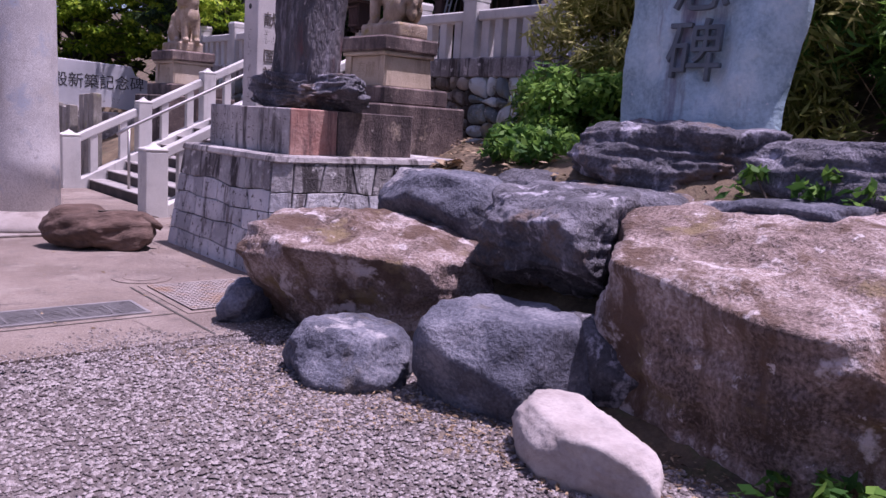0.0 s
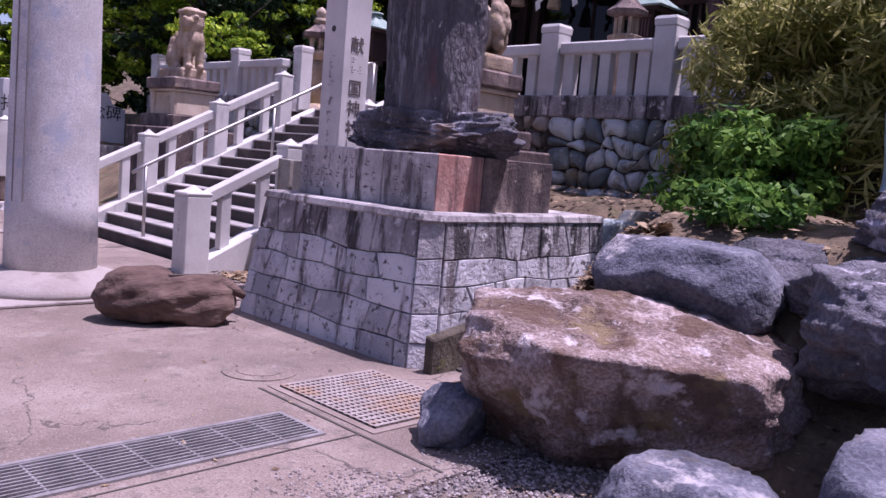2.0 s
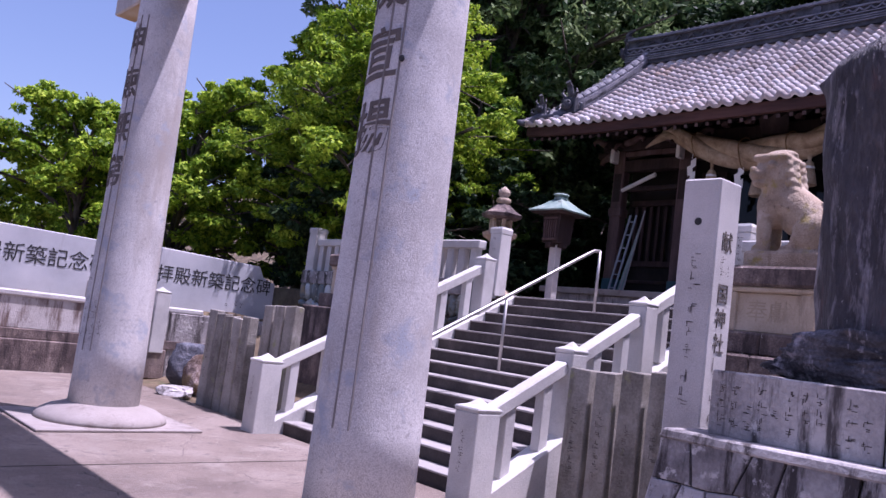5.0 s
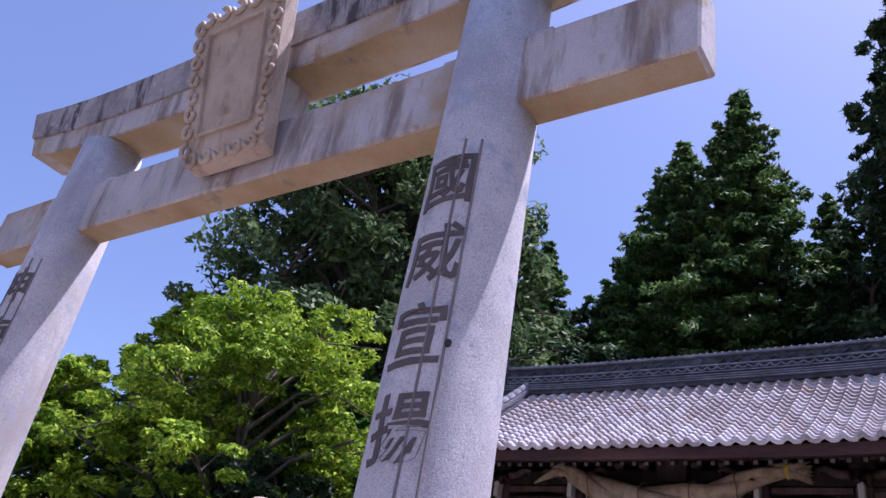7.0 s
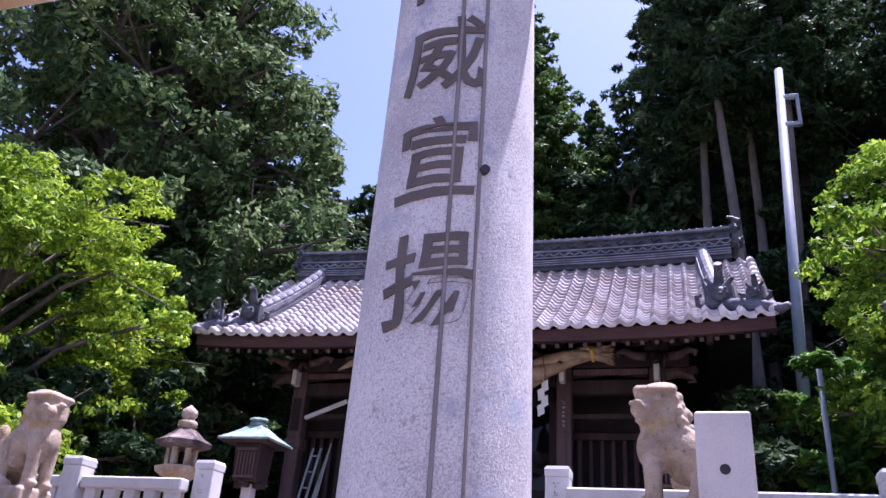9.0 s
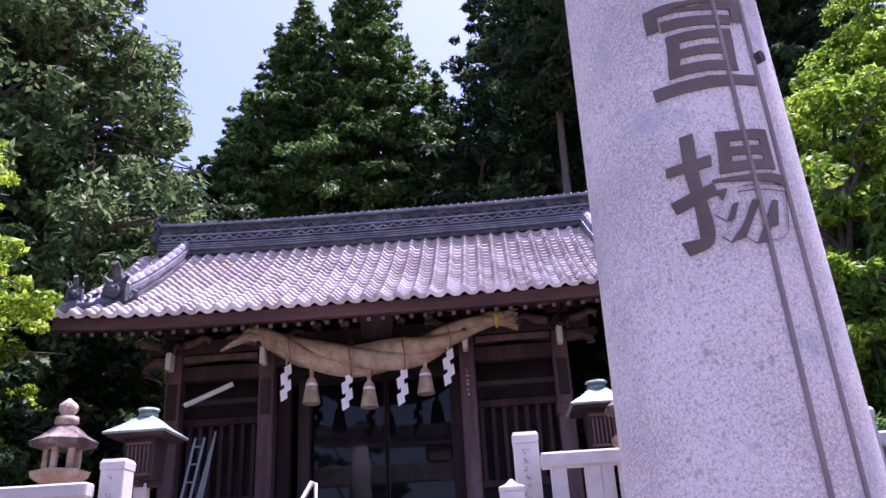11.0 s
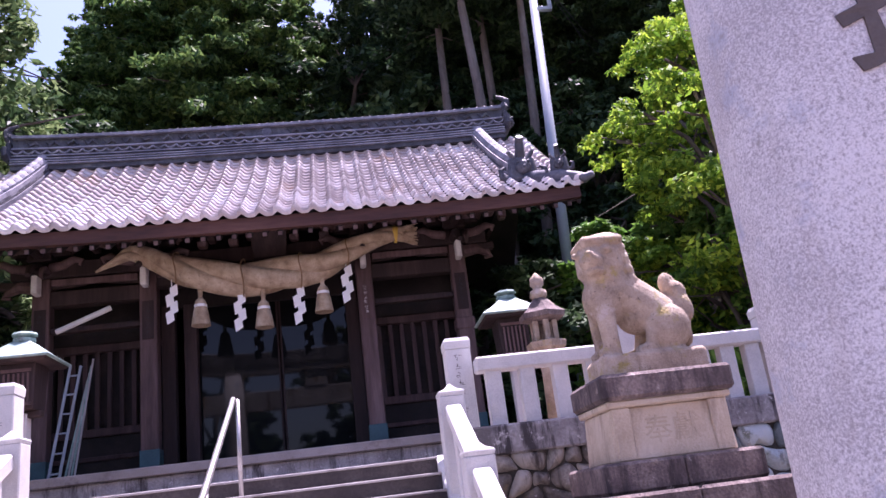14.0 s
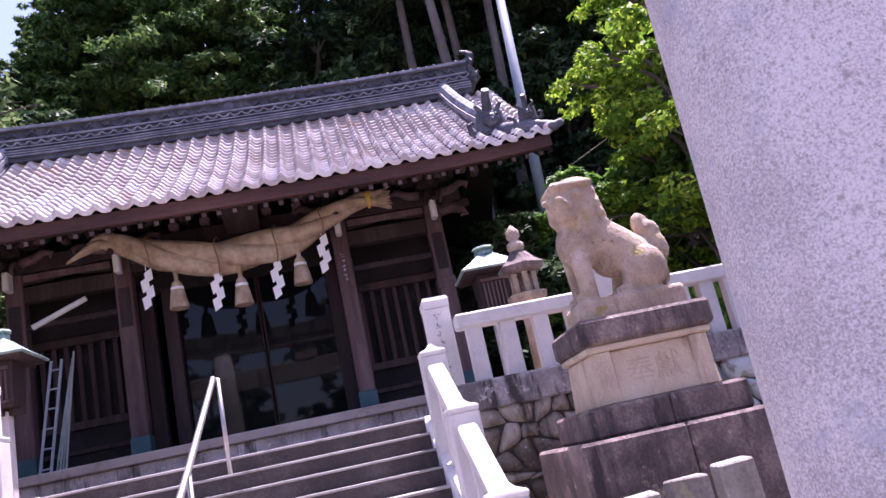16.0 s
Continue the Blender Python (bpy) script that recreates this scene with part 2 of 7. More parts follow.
ROCK_WARM = material("pink_brown_rock", [(0.075, 0.048, 0.037), (0.31, 0.23, 0.205), (0.63, 0.55, 0.54)], 0.85, 1.4, 42, 1.0, grain_amount=0.6, streak=(2.6, (0.13, 0.08, 0.055), 0.50, 0.60), spots=[(1.3, (0.11, 0.07, 0.05), 0.57, 0.64), (1.7, (0.22, 0.16, 0.085), 0.60, 0.68), (3.2, (0.60, 0.53, 0.53), 0.60, 0.66), (9.0, (0.62, 0.56, 0.56), 0.64, 0.69)], bump_dist=0.07, bump_scale=6)
ROCK_PALE = material("pale_rock", [(0.29, 0.25, 0.235), (0.40, 0.355, 0.335), (0.50, 0.455, 0.43)], 0.85, 2.5, 30, 0.5)
STELE_DARK = material("dark_stele_stone", [(0.03, 0.027, 0.033), (0.075, 0.068, 0.078), (0.16, 0.145, 0.16)], 0.6, 2.2, 30, 1.0, streak=(5.5, (0.36, 0.33, 0.36), 0.55, 0.66), spots=[(4, (0.15, 0.07, 0.075), 0.60, 0.70), (24, (0.6, 0.55, 0.55), 0.65, 0.70)], stretch=(1, 1, 0.3), bump_dist=0.06)
STELE_BLUE = material("blue_stele_stone", [(0.20, 0.30, 0.36), (0.42, 0.57, 0.63), (0.64, 0.74, 0.77)], 0.5, 1.8, 30, 0.6, streak=(2.4, (0.20, 0.19, 0.25), 0.52, 0.64), spots=[(18, (0.72, 0.72, 0.74), 0.66, 0.71)])
INK = material("black_letter_paint", [(0.02, 0.02, 0.022), (0.04, 0.04, 0.042)], 0.7, 6, 50, 0.1)
CARVED = material("carved_letter_shade", [(0.10, 0.085, 0.078), (0.155, 0.135, 0.125)], 0.95, 4, 60, 0.3)
GROOVE = material("weathered_groove", [(0.20, 0.18, 0.175), (0.29, 0.265, 0.26)], 0.95, 3, 60, 0.3)
CARVED_BLUE = material("carved_blue_shade", [(0.09, 0.115, 0.135), (0.15, 0.18, 0.20)], 0.9, 4, 60, 0.3)
CARVED_KOMA = material("carved_cream", [(0.455, 0.365, 0.265), (0.57, 0.47, 0.355)], 0.95, 4, 60, 0.3)
MONUMENT = material("monument_grey_stone", [(0.40, 0.41, 0.44), (0.50, 0.51, 0.54), (0.60, 0.60, 0.62)], 0.7, 1.0, 60, 0.15, streak=(2.0, (0.32, 0.32, 0.34), 0.58, 0.75))
SLAB = material("lichen_slab_stone", [(0.17, 0.155, 0.135), (0.28, 0.26, 0.23), (0.38, 0.355, 0.32)], 0.9, 2.5, 40, 0.5, per_object=0.3, streak=(3.0, (0.12, 0.11, 0.09), 0.54, 0.7), spots=[(3.0, (0.28, 0.29, 0.14), 0.6, 0.72)])
DARKWOOD = material("dark_shrine_wood", [(0.014, 0.008, 0.008), (0.029, 0.016, 0.015), (0.058, 0.034, 0.031)], 0.8, 2.0, 20, 0.4, stretch=(1, 1, 0.15))
FASCIA = material("red_brown_eave_wood", [(0.035, 0.013, 0.010), (0.075, 0.029, 0.021), (0.12, 0.052, 0.036)], 0.8, 2.0, 20, 0.4, stretch=(1, 0.15, 1))
POSTWOOD = material("grey_brown_post_wood", [(0.058, 0.033, 0.031), (0.115, 0.070, 0.066), (0.19, 0.127, 0.12)], 0.8, 2.5, 24, 0.4, stretch=(1, 1, 0.12))
# Near-black copy of the shrine wood: puts eave and porch shade into colour.
SHADE_DARK = material("recess_shade_dark", [(0.006, 0.004, 0.004), (0.013, 0.009, 0.008), (0.026, 0.018, 0.016)], 0.85, 2.0, 20, 0.3)
LATTICE = material("dark_red_brown_lattice_wood", [(0.026, 0.014, 0.014), (0.052, 0.029, 0.028), (0.09, 0.053, 0.05)], 0.8, 2.5, 24, 0.4, stretch=(1, 1, 0.12))
TEAL = material("teal_post_wrap", [(0.02, 0.07, 0.085), (0.04, 0.11, 0.125)], 0.6, 4, 30, 0.2)
WHITE = material("white_paint", [(0.62, 0.60, 0.57), (0.76, 0.74, 0.70)], 0.7, 5, 40, 0.1)
PAPER = material("white_paper", [(0.80, 0.79, 0.77), (0.86, 0.85, 0.83)], 0.8, 5, 40, 0.05)
TILE = material("roof_tile", [(0.48, 0.40, 0.375), (0.66, 0.575, 0.55), (0.77, 0.70, 0.68)], 0.72, 0.9, 30, 0.25, per_object=0.6, per_island=0.5, spots=[(0.8, (0.46, 0.30, 0.20), 0.57, 0.74), (5.0, (0.30, 0.22, 0.19), 0.62, 0.71)], gloss=0.3)
RIDGE = material("dark_ridge_tile", [(0.03, 0.03, 0.038), (0.06, 0.06, 0.072), (0.12, 0.12, 0.135)], 0.6, 4.0, 30, 0.4)
RIDGE_COURSE = material("pale_ridge_course", [(0.12, 0.12, 0.145), (0.21, 0.205, 0.235), (0.33, 0.32, 0.345)], 0.6, 3.0, 30, 0.3)
RIDGE_CAP = material("grey_ridge_cap", [(0.055, 0.055, 0.075), (0.11, 0.11, 0.135), (0.23, 0.22, 0.25)], 0.6, 3.0, 30, 0.3)
ROPE = material("straw_rope", [(0.27, 0.19, 0.12), (0.45, 0.34, 0.225), (0.58, 0.47, 0.335)], 0.9, 5, 60, 0.9, bump_scale=45, spots=[(9.0, (0.26, 0.19, 0.125), 0.60, 0.70)])
STRAW_DARK = material("straw_tie", [(0.20, 0.12, 0.06), (0.30, 0.19, 0.10)], 0.9, 6, 60, 0.4)
GOLD = material("yellow_cord", [(0.62, 0.40, 0.05), (0.75, 0.52, 0.08)], 0.6, 8, 50, 0.3)
COPPER = material("green_copper_roof", [(0.13, 0.22, 0.195), (0.22, 0.32, 0.285), (0.33, 0.41, 0.37)], 0.65, 3, 30, 0.2, spots=[(5.0, (0.12, 0.11, 0.10), 0.58, 0.68)])
STEEL = material("brushed_steel_rail", [(0.36, 0.345, 0.34), (0.48, 0.465, 0.455)], 0.45, 8, 60, 0.05, metal=0.85)
GRATE = material("galvanised_grate", [(0.20, 0.19, 0.19), (0.34, 0.325, 0.325)], 0.55, 6, 40, 0.2, metal=0.35)
POLE = material("grey_pole", [(0.24, 0.275, 0.315), (0.33, 0.365, 0.40)], 0.55, 2, 40, 0.1)
LOG = material("weathered_log", [(0.05, 0.03, 0.024), (0.115, 0.072, 0.056), (0.20, 0.14, 0.115)], 0.9, 3, 18, 0.9, stretch=(0.35, 1, 1), bump_dist=0.03)
BARK = material("tree_bark", [(0.05, 0.038, 0.03), (0.10, 0.08, 0.065), (0.16, 0.13, 0.11)], 0.95, 3, 20, 0.8, stretch=(1, 1, 0.25))
BARK_PALE = material("pale_cedar_bark", [(0.09, 0.075, 0.065), (0.15, 0.125, 0.11), (0.22, 0.19, 0.17)], 0.95, 3, 20, 0.8, stretch=(1, 1, 0.25))
LEAF_BRIGHT = leaf_material("bright_maple_leaf", [(0.09, 0.18, 0.013), (0.22, 0.36, 0.022), (0.47, 0.60, 0.05)], 0.36)
LEAF_FRESH = leaf_material("fresh_green_leaf", [(0.07, 0.16, 0.016), (0.17, 0.31, 0.026), (0.38, 0.52, 0.05)], 0.45)
LEAF_MID = leaf_material("green_leaf", [(0.04, 0.115, 0.024), (0.10, 0.225, 0.04), (0.19, 0.34, 0.06)], 0.4)
LEAF_DARK = leaf_material("dark_conifer_leaf", [(0.015, 0.038, 0.018), (0.035, 0.072, 0.03), (0.075, 0.125, 0.05)], 0.28)
LEAF_GREY = leaf_material("grey_green_leaf", [(0.04, 0.082, 0.031), (0.10, 0.165, 0.06), (0.22, 0.30, 0.12)], 0.34)
LEAF_CYPRESS = leaf_material("cypress_leaf", [(0.03, 0.075, 0.024), (0.08, 0.155, 0.042), (0.18, 0.28, 0.075)], 0.32)
LEAF_DRY = leaf_material("dry_bamboo_grass", [(0.15, 0.175, 0.04), (0.29, 0.305, 0.085), (0.46, 0.44, 0.17)], 0.42)
GLASS = bpy.data.materials.new("dark_door_glass")
GLASS.use_nodes = True
GLASS.node_tree.nodes["Principled BSDF"].inputs["Base Color"].default_value = (0.006, 0.007, 0.008, 1)
GLASS.node_tree.nodes["Principled BSDF"].inputs["Roughness"].default_value = 0.03
GLASS.node_tree.nodes["Principled BSDF"].inputs["Specular IOR Level"].default_value = 0.2


# ---- mesh helpers ----
WHERE = {}


def thing(name, x, y, z, label, category, group="", kind=""):
    ob = new(name)
    ob.empty_display_size = 0.1
    ob.location = (x, y, z)
    WHERE[ob] = Vector((x, y, z))
    return tagged(ob, label, category, group, kind)


def part(name, bm, mat, parent=None, label="", smooth=False):
    """Links a bmesh, or (verts, faces), in world metres as one mesh object under a thing or a part."""
    me = bpy.data.meshes.new(name)
    if isinstance(bm, tuple):
        me.from_pydata(bm[0], [], bm[1])
    else:
        bmesh.ops.recalc_face_normals(bm, faces=bm.faces)
        bm.to_mesh(me)
        bm.free()
    me.materials.append(mat)
    if smooth:
        me.shade_smooth()
    ob = new(name, me)
    if parent:
        ob.parent = parent
        if parent in WHERE:
            ob.matrix_parent_inverse = Matrix.Translation(-WHERE[parent])
    return tagged(ob, label)


def structure(name, bm, mat, label, category, smooth=False):
    return tagged(part(name, bm, mat, None, "", smooth), label, category, "", "structure")


def hexa(bm, lo, hi, bevel=0.0):
    """A prism between two quads (four points each), with softened edges."""
    a = [bm.verts.new(p) for p in lo]
    b = [bm.verts.new(p) for p in hi]
    fs = [bm.faces.new(a[::-1]), bm.faces.new(b)] + [bm.faces.new((a[i], a[(i + 1) % len(a)], b[(i + 1) % len(a)], b[i])) for i in range(len(a))]
    if bevel:
        es = list({e for f in fs for e in f.edges})
        bmesh.ops.bevel(bm, geom=es, offset=bevel, segments=1, affect="EDGES", clamp_overlap=True)
    return bm


def box(x0, x1, y0, y1, z0, z1, bevel=0.01, bm=None, taper=0.0):
    bm = bm or bmesh.new()
    t = taper
    return hexa(bm, [(x0, y0, z0), (x1, y0, z0), (x1, y1, z0), (x0, y1, z0)],
                [(x0 + t, y0 + t, z1), (x1 - t, y0 + t, z1), (x1 - t, y1 - t, z1), (x0 + t, y1 - t, z1)], bevel)


def beam(p, q, w, h, bevel=0.01, bm=None):
    """A squared bar from p to q, w wide and h high (upright sides)."""
    bm = bm or bmesh.new()
    p, q = Vector(p), Vector(q)
    d = (q - p).normalized()
    s = d.cross(Vector((0, 0, 1)))
    s = (s.normalized() if s.length > 1e-4 else Vector((1, 0, 0))) * w / 2
    u = s.cross(d).normalized() * h / 2
    return hexa(bm, [p - s - u, p + s - u, p + s + u, p - s + u], [q - s - u, q + s - u, q + s + u, q - s + u], bevel)


def tube(points, radii, n=12, bm=None, cap=True):
    """A round tube along points."""
    bm = bm or bmesh.new()
    rings, pts = [], [Vector(p) for p in points]
    side = None
    for i, p in enumerate(pts):
        d = (pts[min(i + 1, len(pts) - 1)] - pts[max(i - 1, 0)]).normalized()
        if side is None:
            side = d.orthogonal().normalized()
        side = (side - d * side.dot(d)).normalized()
        up = d.cross(side)
        r = radii[i] if isinstance(radii, (list, tuple)) else radii
        rings.append([bm.verts.new(p + (side * math.cos(2 * math.pi * k / n) + up * math.sin(2 * math.pi * k / n)) * r) for k in range(n)])
    for a, b in zip(rings, rings[1:]):
        for k in range(n):
            bm.faces.new((a[k], a[(k + 1) % n], b[(k + 1) % n], b[k]))
    if cap:
        bm.faces.new(rings[0][::-1])
        bm.faces.new(rings[-1])
    return bm


def turned(cx, cy, profile, n=24, bm=None, turn=0.0, flat=False):
    """A body turned about an upright axis, from (radius, z) pairs; n = 4, 6 or 8 gives a faceted one."""
    bm = bm or bmesh.new()
    rings = []
    for r, z in profile:
        rings.append([bm.verts.new((cx + r * math.cos(turn + 2 * math.pi * k / n), cy + r * math.sin(turn + 2 * math.pi * k / n), z)) for k in range(n)])
    for a, b in zip(rings, rings[1:]):
        for k in range(n):
            bm.faces.new((a[k], a[(k + 1) % n], b[(k + 1) % n], b[k]))
    bm.faces.new(rings[0][::-1])
    bm.faces.new(rings[-1])
    return bm


def ball(c, r, bm=None, sub=2, rot=None):
    bm = bm or bmesh.new()
    m = Matrix.Translation(c) @ (rot or Matrix()) @ Matrix.Diagonal((*((r, r, r) if isinstance(r, (int, float)) else r), 1))
    bmesh.ops.create_icosphere(bm, subdivisions=sub, radius=1, matrix=m)
    return bm


def words(text, size, place, right, up, parent, mat, depth=0.004, name="lettering", vertical=False, label="", bold=0.0):
    """Writing in the built-in font, as a thin mesh. place: the middle of the writing; right, up: its directions."""
    cu = bpy.data.curves.new(name, "FONT")
    cu.body = "\n".join(text) if vertical else text
    cu.size, cu.align_x, cu.align_y, cu.extrude, cu.space_line = size, "CENTER", "CENTER", depth, 1.05
    cu.resolution_u, cu.offset = 2, bold
    tmp = bpy.data.objects.new(name, cu)
    scene.collection.objects.link(tmp)
    bpy.context.view_layer.update()
    me = bpy.data.meshes.new_from_object(tmp.evaluated_get(bpy.context.evaluated_depsgraph_get()))
    bpy.data.objects.remove(tmp)
    r, u = Vector(right).normalized(), Vector(up).normalized()
    nrm = r.cross(u)
    me.transform(Matrix(((r.x, u.x, nrm.x, place[0]), (r.y, u.y, nrm.y, place[1]), (r.z, u.z, nrm.z, place[2]), (0, 0, 0, 1))))
    me.materials.clear()
    me.materials.append(mat)
    ob = new(name, me)
    if parent:
        ob.parent = parent
        if parent in WHERE:
            ob.matrix_parent_inverse = Matrix.Translation(-WHERE[parent])
    return tagged(ob, label)


def text_bars(name, parent, mat, origin, right, up, w, h, cols, rows, seed, normal_off=0.004):
    """Small writing that cannot be read, as short strokes in columns."""
    rng = random.Random(seed)
    o, r, u = Vector(origin), Vector(right).normalized(), Vector(up).normalized()
    nrm = r.cross(u) * normal_off
    vs, fs = [], []
    for c in range(cols):
        for k in range(rows):
            if rng.random() < 0.14:
                continue
            cw, ch = w / cols, h / rows
            for _ in range(6):
                a = o + r * (c + rng.uniform(0.15, 0.55)) * cw + u * (k + rng.uniform(0.12, 0.80)) * ch + nrm
                ln, th = cw * rng.uniform(0.15, 0.42), min(cw, ch) * 0.055
                d1, d2 = (r * ln, u * th) if rng.random() < 0.6 else (r * th, u * ch * rng.uniform(0.15, 0.4))
                i = len(vs)
                vs += [tuple(a), tuple(a + d1), tuple(a + d1 + d2), tuple(a + d2)]
                fs.append((i, i + 1, i + 2, i + 3))
    return tagged(part(name, (vs, fs), mat, parent), "", "", "", "stuff")


def smooth_step(a, b, x):
    t = np.clip((x - a) / (b - a), 0, 1)
    return t * t * (3 - 2 * t)


def rock_mesh(centre, size, seed, planes=14, sub=5, rough=0.06, turn=0.0, strata=0.0, cut=(0.62, 0.95), lean=(0, 0), faces=(), cap=1.05, flat_top=0.72):
    """A boulder: a ball cut by random planes, with worn edges and layered relief. size: half lengths."""
    rng = random.Random(seed)
    bm = bmesh.new()
    bmesh.ops.create_icosphere(bm, subdivisions=sub, radius=1)
    ns = []
    for _ in range(planes):
        v = Vector((rng.gauss(0, 1), rng.gauss(0, 1), rng.gauss(0, 0.8))).normalized()
        ns.append((v, rng.uniform(*cut)))
    ns.append((Vector((lean[0], lean[1], 1)).normalized(), flat_top))
    ns += [(Vector(f[:3]).normalized(), f[3]) for f in faces]
    off = Vector((seed * 3.1, seed * 1.7, seed * 0.9))
    rot = Matrix.Rotation(radians(turn), 3, "Z")
    for v in bm.verts:
        d = v.co.normalized()
        r = cap
        for nn, k in ns:
            c = nn.dot(d)
            if c > 0.02:
                r = min(r, k / c)
        r += rough * noise.fractal(d * 2.2 + off, 0.9, 2.1, 6) + rough * 0.4 * noise.noise(d * 9 + off) + rough * 0.22 * abs(noise.noise(d * 21 + off))
        if strata:
            r += strata * noise.noise(Vector((d.x * 1.5, d.y * 1.5, d.z * 9)) + off)
        v.co = rot @ Vector((d.x * r * size[0], d.y * r * size[1], d.z * r * size[2])) + Vector(centre)
    return bm


# ---- ground ----
def height(x, y):
    """The lie of the land under the paving: mound, bank, terrace and wooded hills."""
    x, y = np.asarray(x, float), np.asarray(y, float)
    z = np.full(np.broadcast(x, y).shape, -0.05)
    z = np.maximum(z, 1.42 * smooth_step(3.3, 5.4, x) * smooth_step(6.0, 5.2, y) - 0.05)
    z = np.maximum(z, 1.45 * smooth_step(5.7, 8.3, x) * smooth_step(10.9, 10.4, y) - 0.05)
    z = np.maximum(z, 1.2 * smooth_step(5.2, 8.3, x) * smooth_step(15.5, 16.2, y) - 0.05)
    z = np.maximum(z, 2.25 * smooth_step(8.66, 8.8, x) * smooth_step(3.6, 5.4, y) - 0.05)
    z = np.maximum(z, 1.47 * smooth_step(21.75, 21.9, y) - 0.05)
    hill_r = 1.0 * np.clip(x - 6.5, 0, 9) * smooth_step(7.4, 3.0, y) * 0.55 + np.clip(2.5 - y, 0, 30) * 0.42 * smooth_step(6.0, 12, x)
    z = np.maximum(z, np.where(x > 6, 1.35, 0.0) * smooth_step(6.4, 5.0, y) + hill_r * (x > 6) - 0.05)
    z = np.maximum(z, np.clip(x - 21, 0, 40) * 0.62 + 2.45 * (x > 20) - 0.05)
    z = np.maximum(z, np.clip(-9 - y, 0, 30) * 0.25 - 0.05)
    return z


xs = np.unique(np.concatenate([np.linspace(-400, -20, 12), np.linspace(-20, 2.5, 16), np.linspace(2.5, 12, 77), np.linspace(12, 40, 29), np.linspace(40, 500, 12)]))
ys = np.unique(np.concatenate([np.linspace(-400, -20, 12), np.linspace(-20, -3, 12), np.linspace(-3, 24, 136), np.linspace(24, 60, 19), np.linspace(60, 500, 12)]))
gx, gy = np.meshgrid(xs, ys, indexing="ij")
gz = height(gx, gy)
for i in range(len(xs)):
    for j in range(len(ys)):
        if gz[i, j] > 0.05:
            gz[i, j] += 0.10 * noise.noise(Vector((xs[i] * 0.9, ys[j] * 0.9, 0))) + 0.04 * noise.noise(Vector((xs[i] * 3, ys[j] * 3, 5)))
verts = np.stack([gx, gy, gz], -1).reshape(-1, 3).tolist()
ny = len(ys)
faces = [(i * ny + j, (i + 1) * ny + j, (i + 1) * ny + j + 1, i * ny + j + 1) for i in range(len(xs) - 1) for j in range(ny - 1)]
structure("ground", (verts, faces), SOIL, "leaf-strewn brown soil rising to wooded hills", "ground", True)


def slab_sheet(x0, x1, y0, y1, z, step, wobble):
    """A paved sheet with a slightly uneven top and a rim."""
    bm = bmesh.new()
    nx_, ny_ = max(1, int((x1 - x0) / step)), max(1, int((y1 - y0) / step))
    g = [[bm.verts.new((x0 + (x1 - x0) * i / nx_, y0 + (y1 - y0) * j / ny_ + (0.04 * noise.noise(Vector((i * 0.31, 7, 0))) if j == 0 else 0),
                        z + wobble * noise.noise(Vector((i * 0.4, j * 0.4, 3))))) for j in range(ny_ + 1)] for i in range(nx_ + 1)]
    fs = [bm.faces.new((g[i][j], g[i + 1][j], g[i + 1][j + 1], g[i][j + 1])) for i in range(nx_) for j in range(ny_)]
    ext = bmesh.ops.extrude_face_region(bm, geom=fs)
    for v in [e for e in ext["geom"] if isinstance(e, bmesh.types.BMVert)]:
        v.co.z -= 0.04
    return bm


structure("pavement", slab_sheet(-14, 4.62, 4.72, 21.45, 0.0, 0.4, 0.004), CONCRETE, "worn tan concrete paving with stains and joints", "pavement")
structure("ground_gravel", slab_sheet(-14, 3.35, -9, 4.70, -0.02, 0.5, 0.012), GRAVEL_BED, "bed of grey gravel with brown dirt", "gravel")
for x0, x1, y0, y1 in ((2.53, 3.41, 5.42, 6.48),):
    structure("trim_drain_frame", box(x0 - 0.03, x1 + 0.03, y0 - 0.03, y1 + 0.03, 0.002, 0.007, 0), CONCRETE_PALE, "pale concrete rim round a drain grate", "drain frame")

# loose gravel
rng = np.random.default_rng(4)
PEB_V = np.array([(1, 0, 0), (0, 1, 0), (-1, 0, 0), (0, -1, 0), (0, 0, 1), (0.2, 0.1, -1)], float)
PEB_F = [(0, 1, 4), (1, 2, 4), (2, 3, 4), (3, 0, 4), (1, 0, 5), (2, 1, 5), (3, 2, 5), (0, 3, 5)]


def scatter(name, n, x0, x1, y0, y1, smin, smax, z, mat, label, category, flat=0.55, keep=None):
    vs, fs = [], []
    for _ in range(n):
        x, y = rng.uniform(x0, x1), rng.uniform(y0, y1)
        if keep and not keep(x, y):
            continue
        s = rng.uniform(smin, smax)
        a = rng.uniform(0, 6.28)
        c, sn = math.cos(a), math.sin(a)
        pv = PEB_V * (s, s * rng.uniform(0.55, 1), s * flat) * rng.uniform(0.8, 1.2, (6, 1))
        i = len(vs)
        zz = z(x, y) if callable(z) else z
        vs += [(x + c * p[0] - sn * p[1], y + sn * p[0] + c * p[1], zz + p[2]) for p in pv]
        fs += [tuple(i + k for k in f) for f in PEB_F]
    return tagged(part(name, (vs, fs), mat), label, category, "", "stuff")


scatter("gravel", 42000, -0.6, 3.4, 0.6, 4.72, 0.007, 0.020, -0.012, PEBBLE, "loose grey and violet gravel chippings", "gravel", keep=lambda x, y: y < 4.72 - 0.25 * abs(math.sin(x * 2)) or rng.random() < 0.25)
scatter("gravel", 16000, -0.6, 3.4, 4.5, 5.3, 0.005, 0.013, 0.004, PEBBLE, "fine chippings spilled on concrete", "gravel", keep=lambda x, y: rng.random() < max(0, 1 - (y - 4.5) / (0.45 + 0.35 * math.sin(x * 2.7) ** 2)) * 0.6)


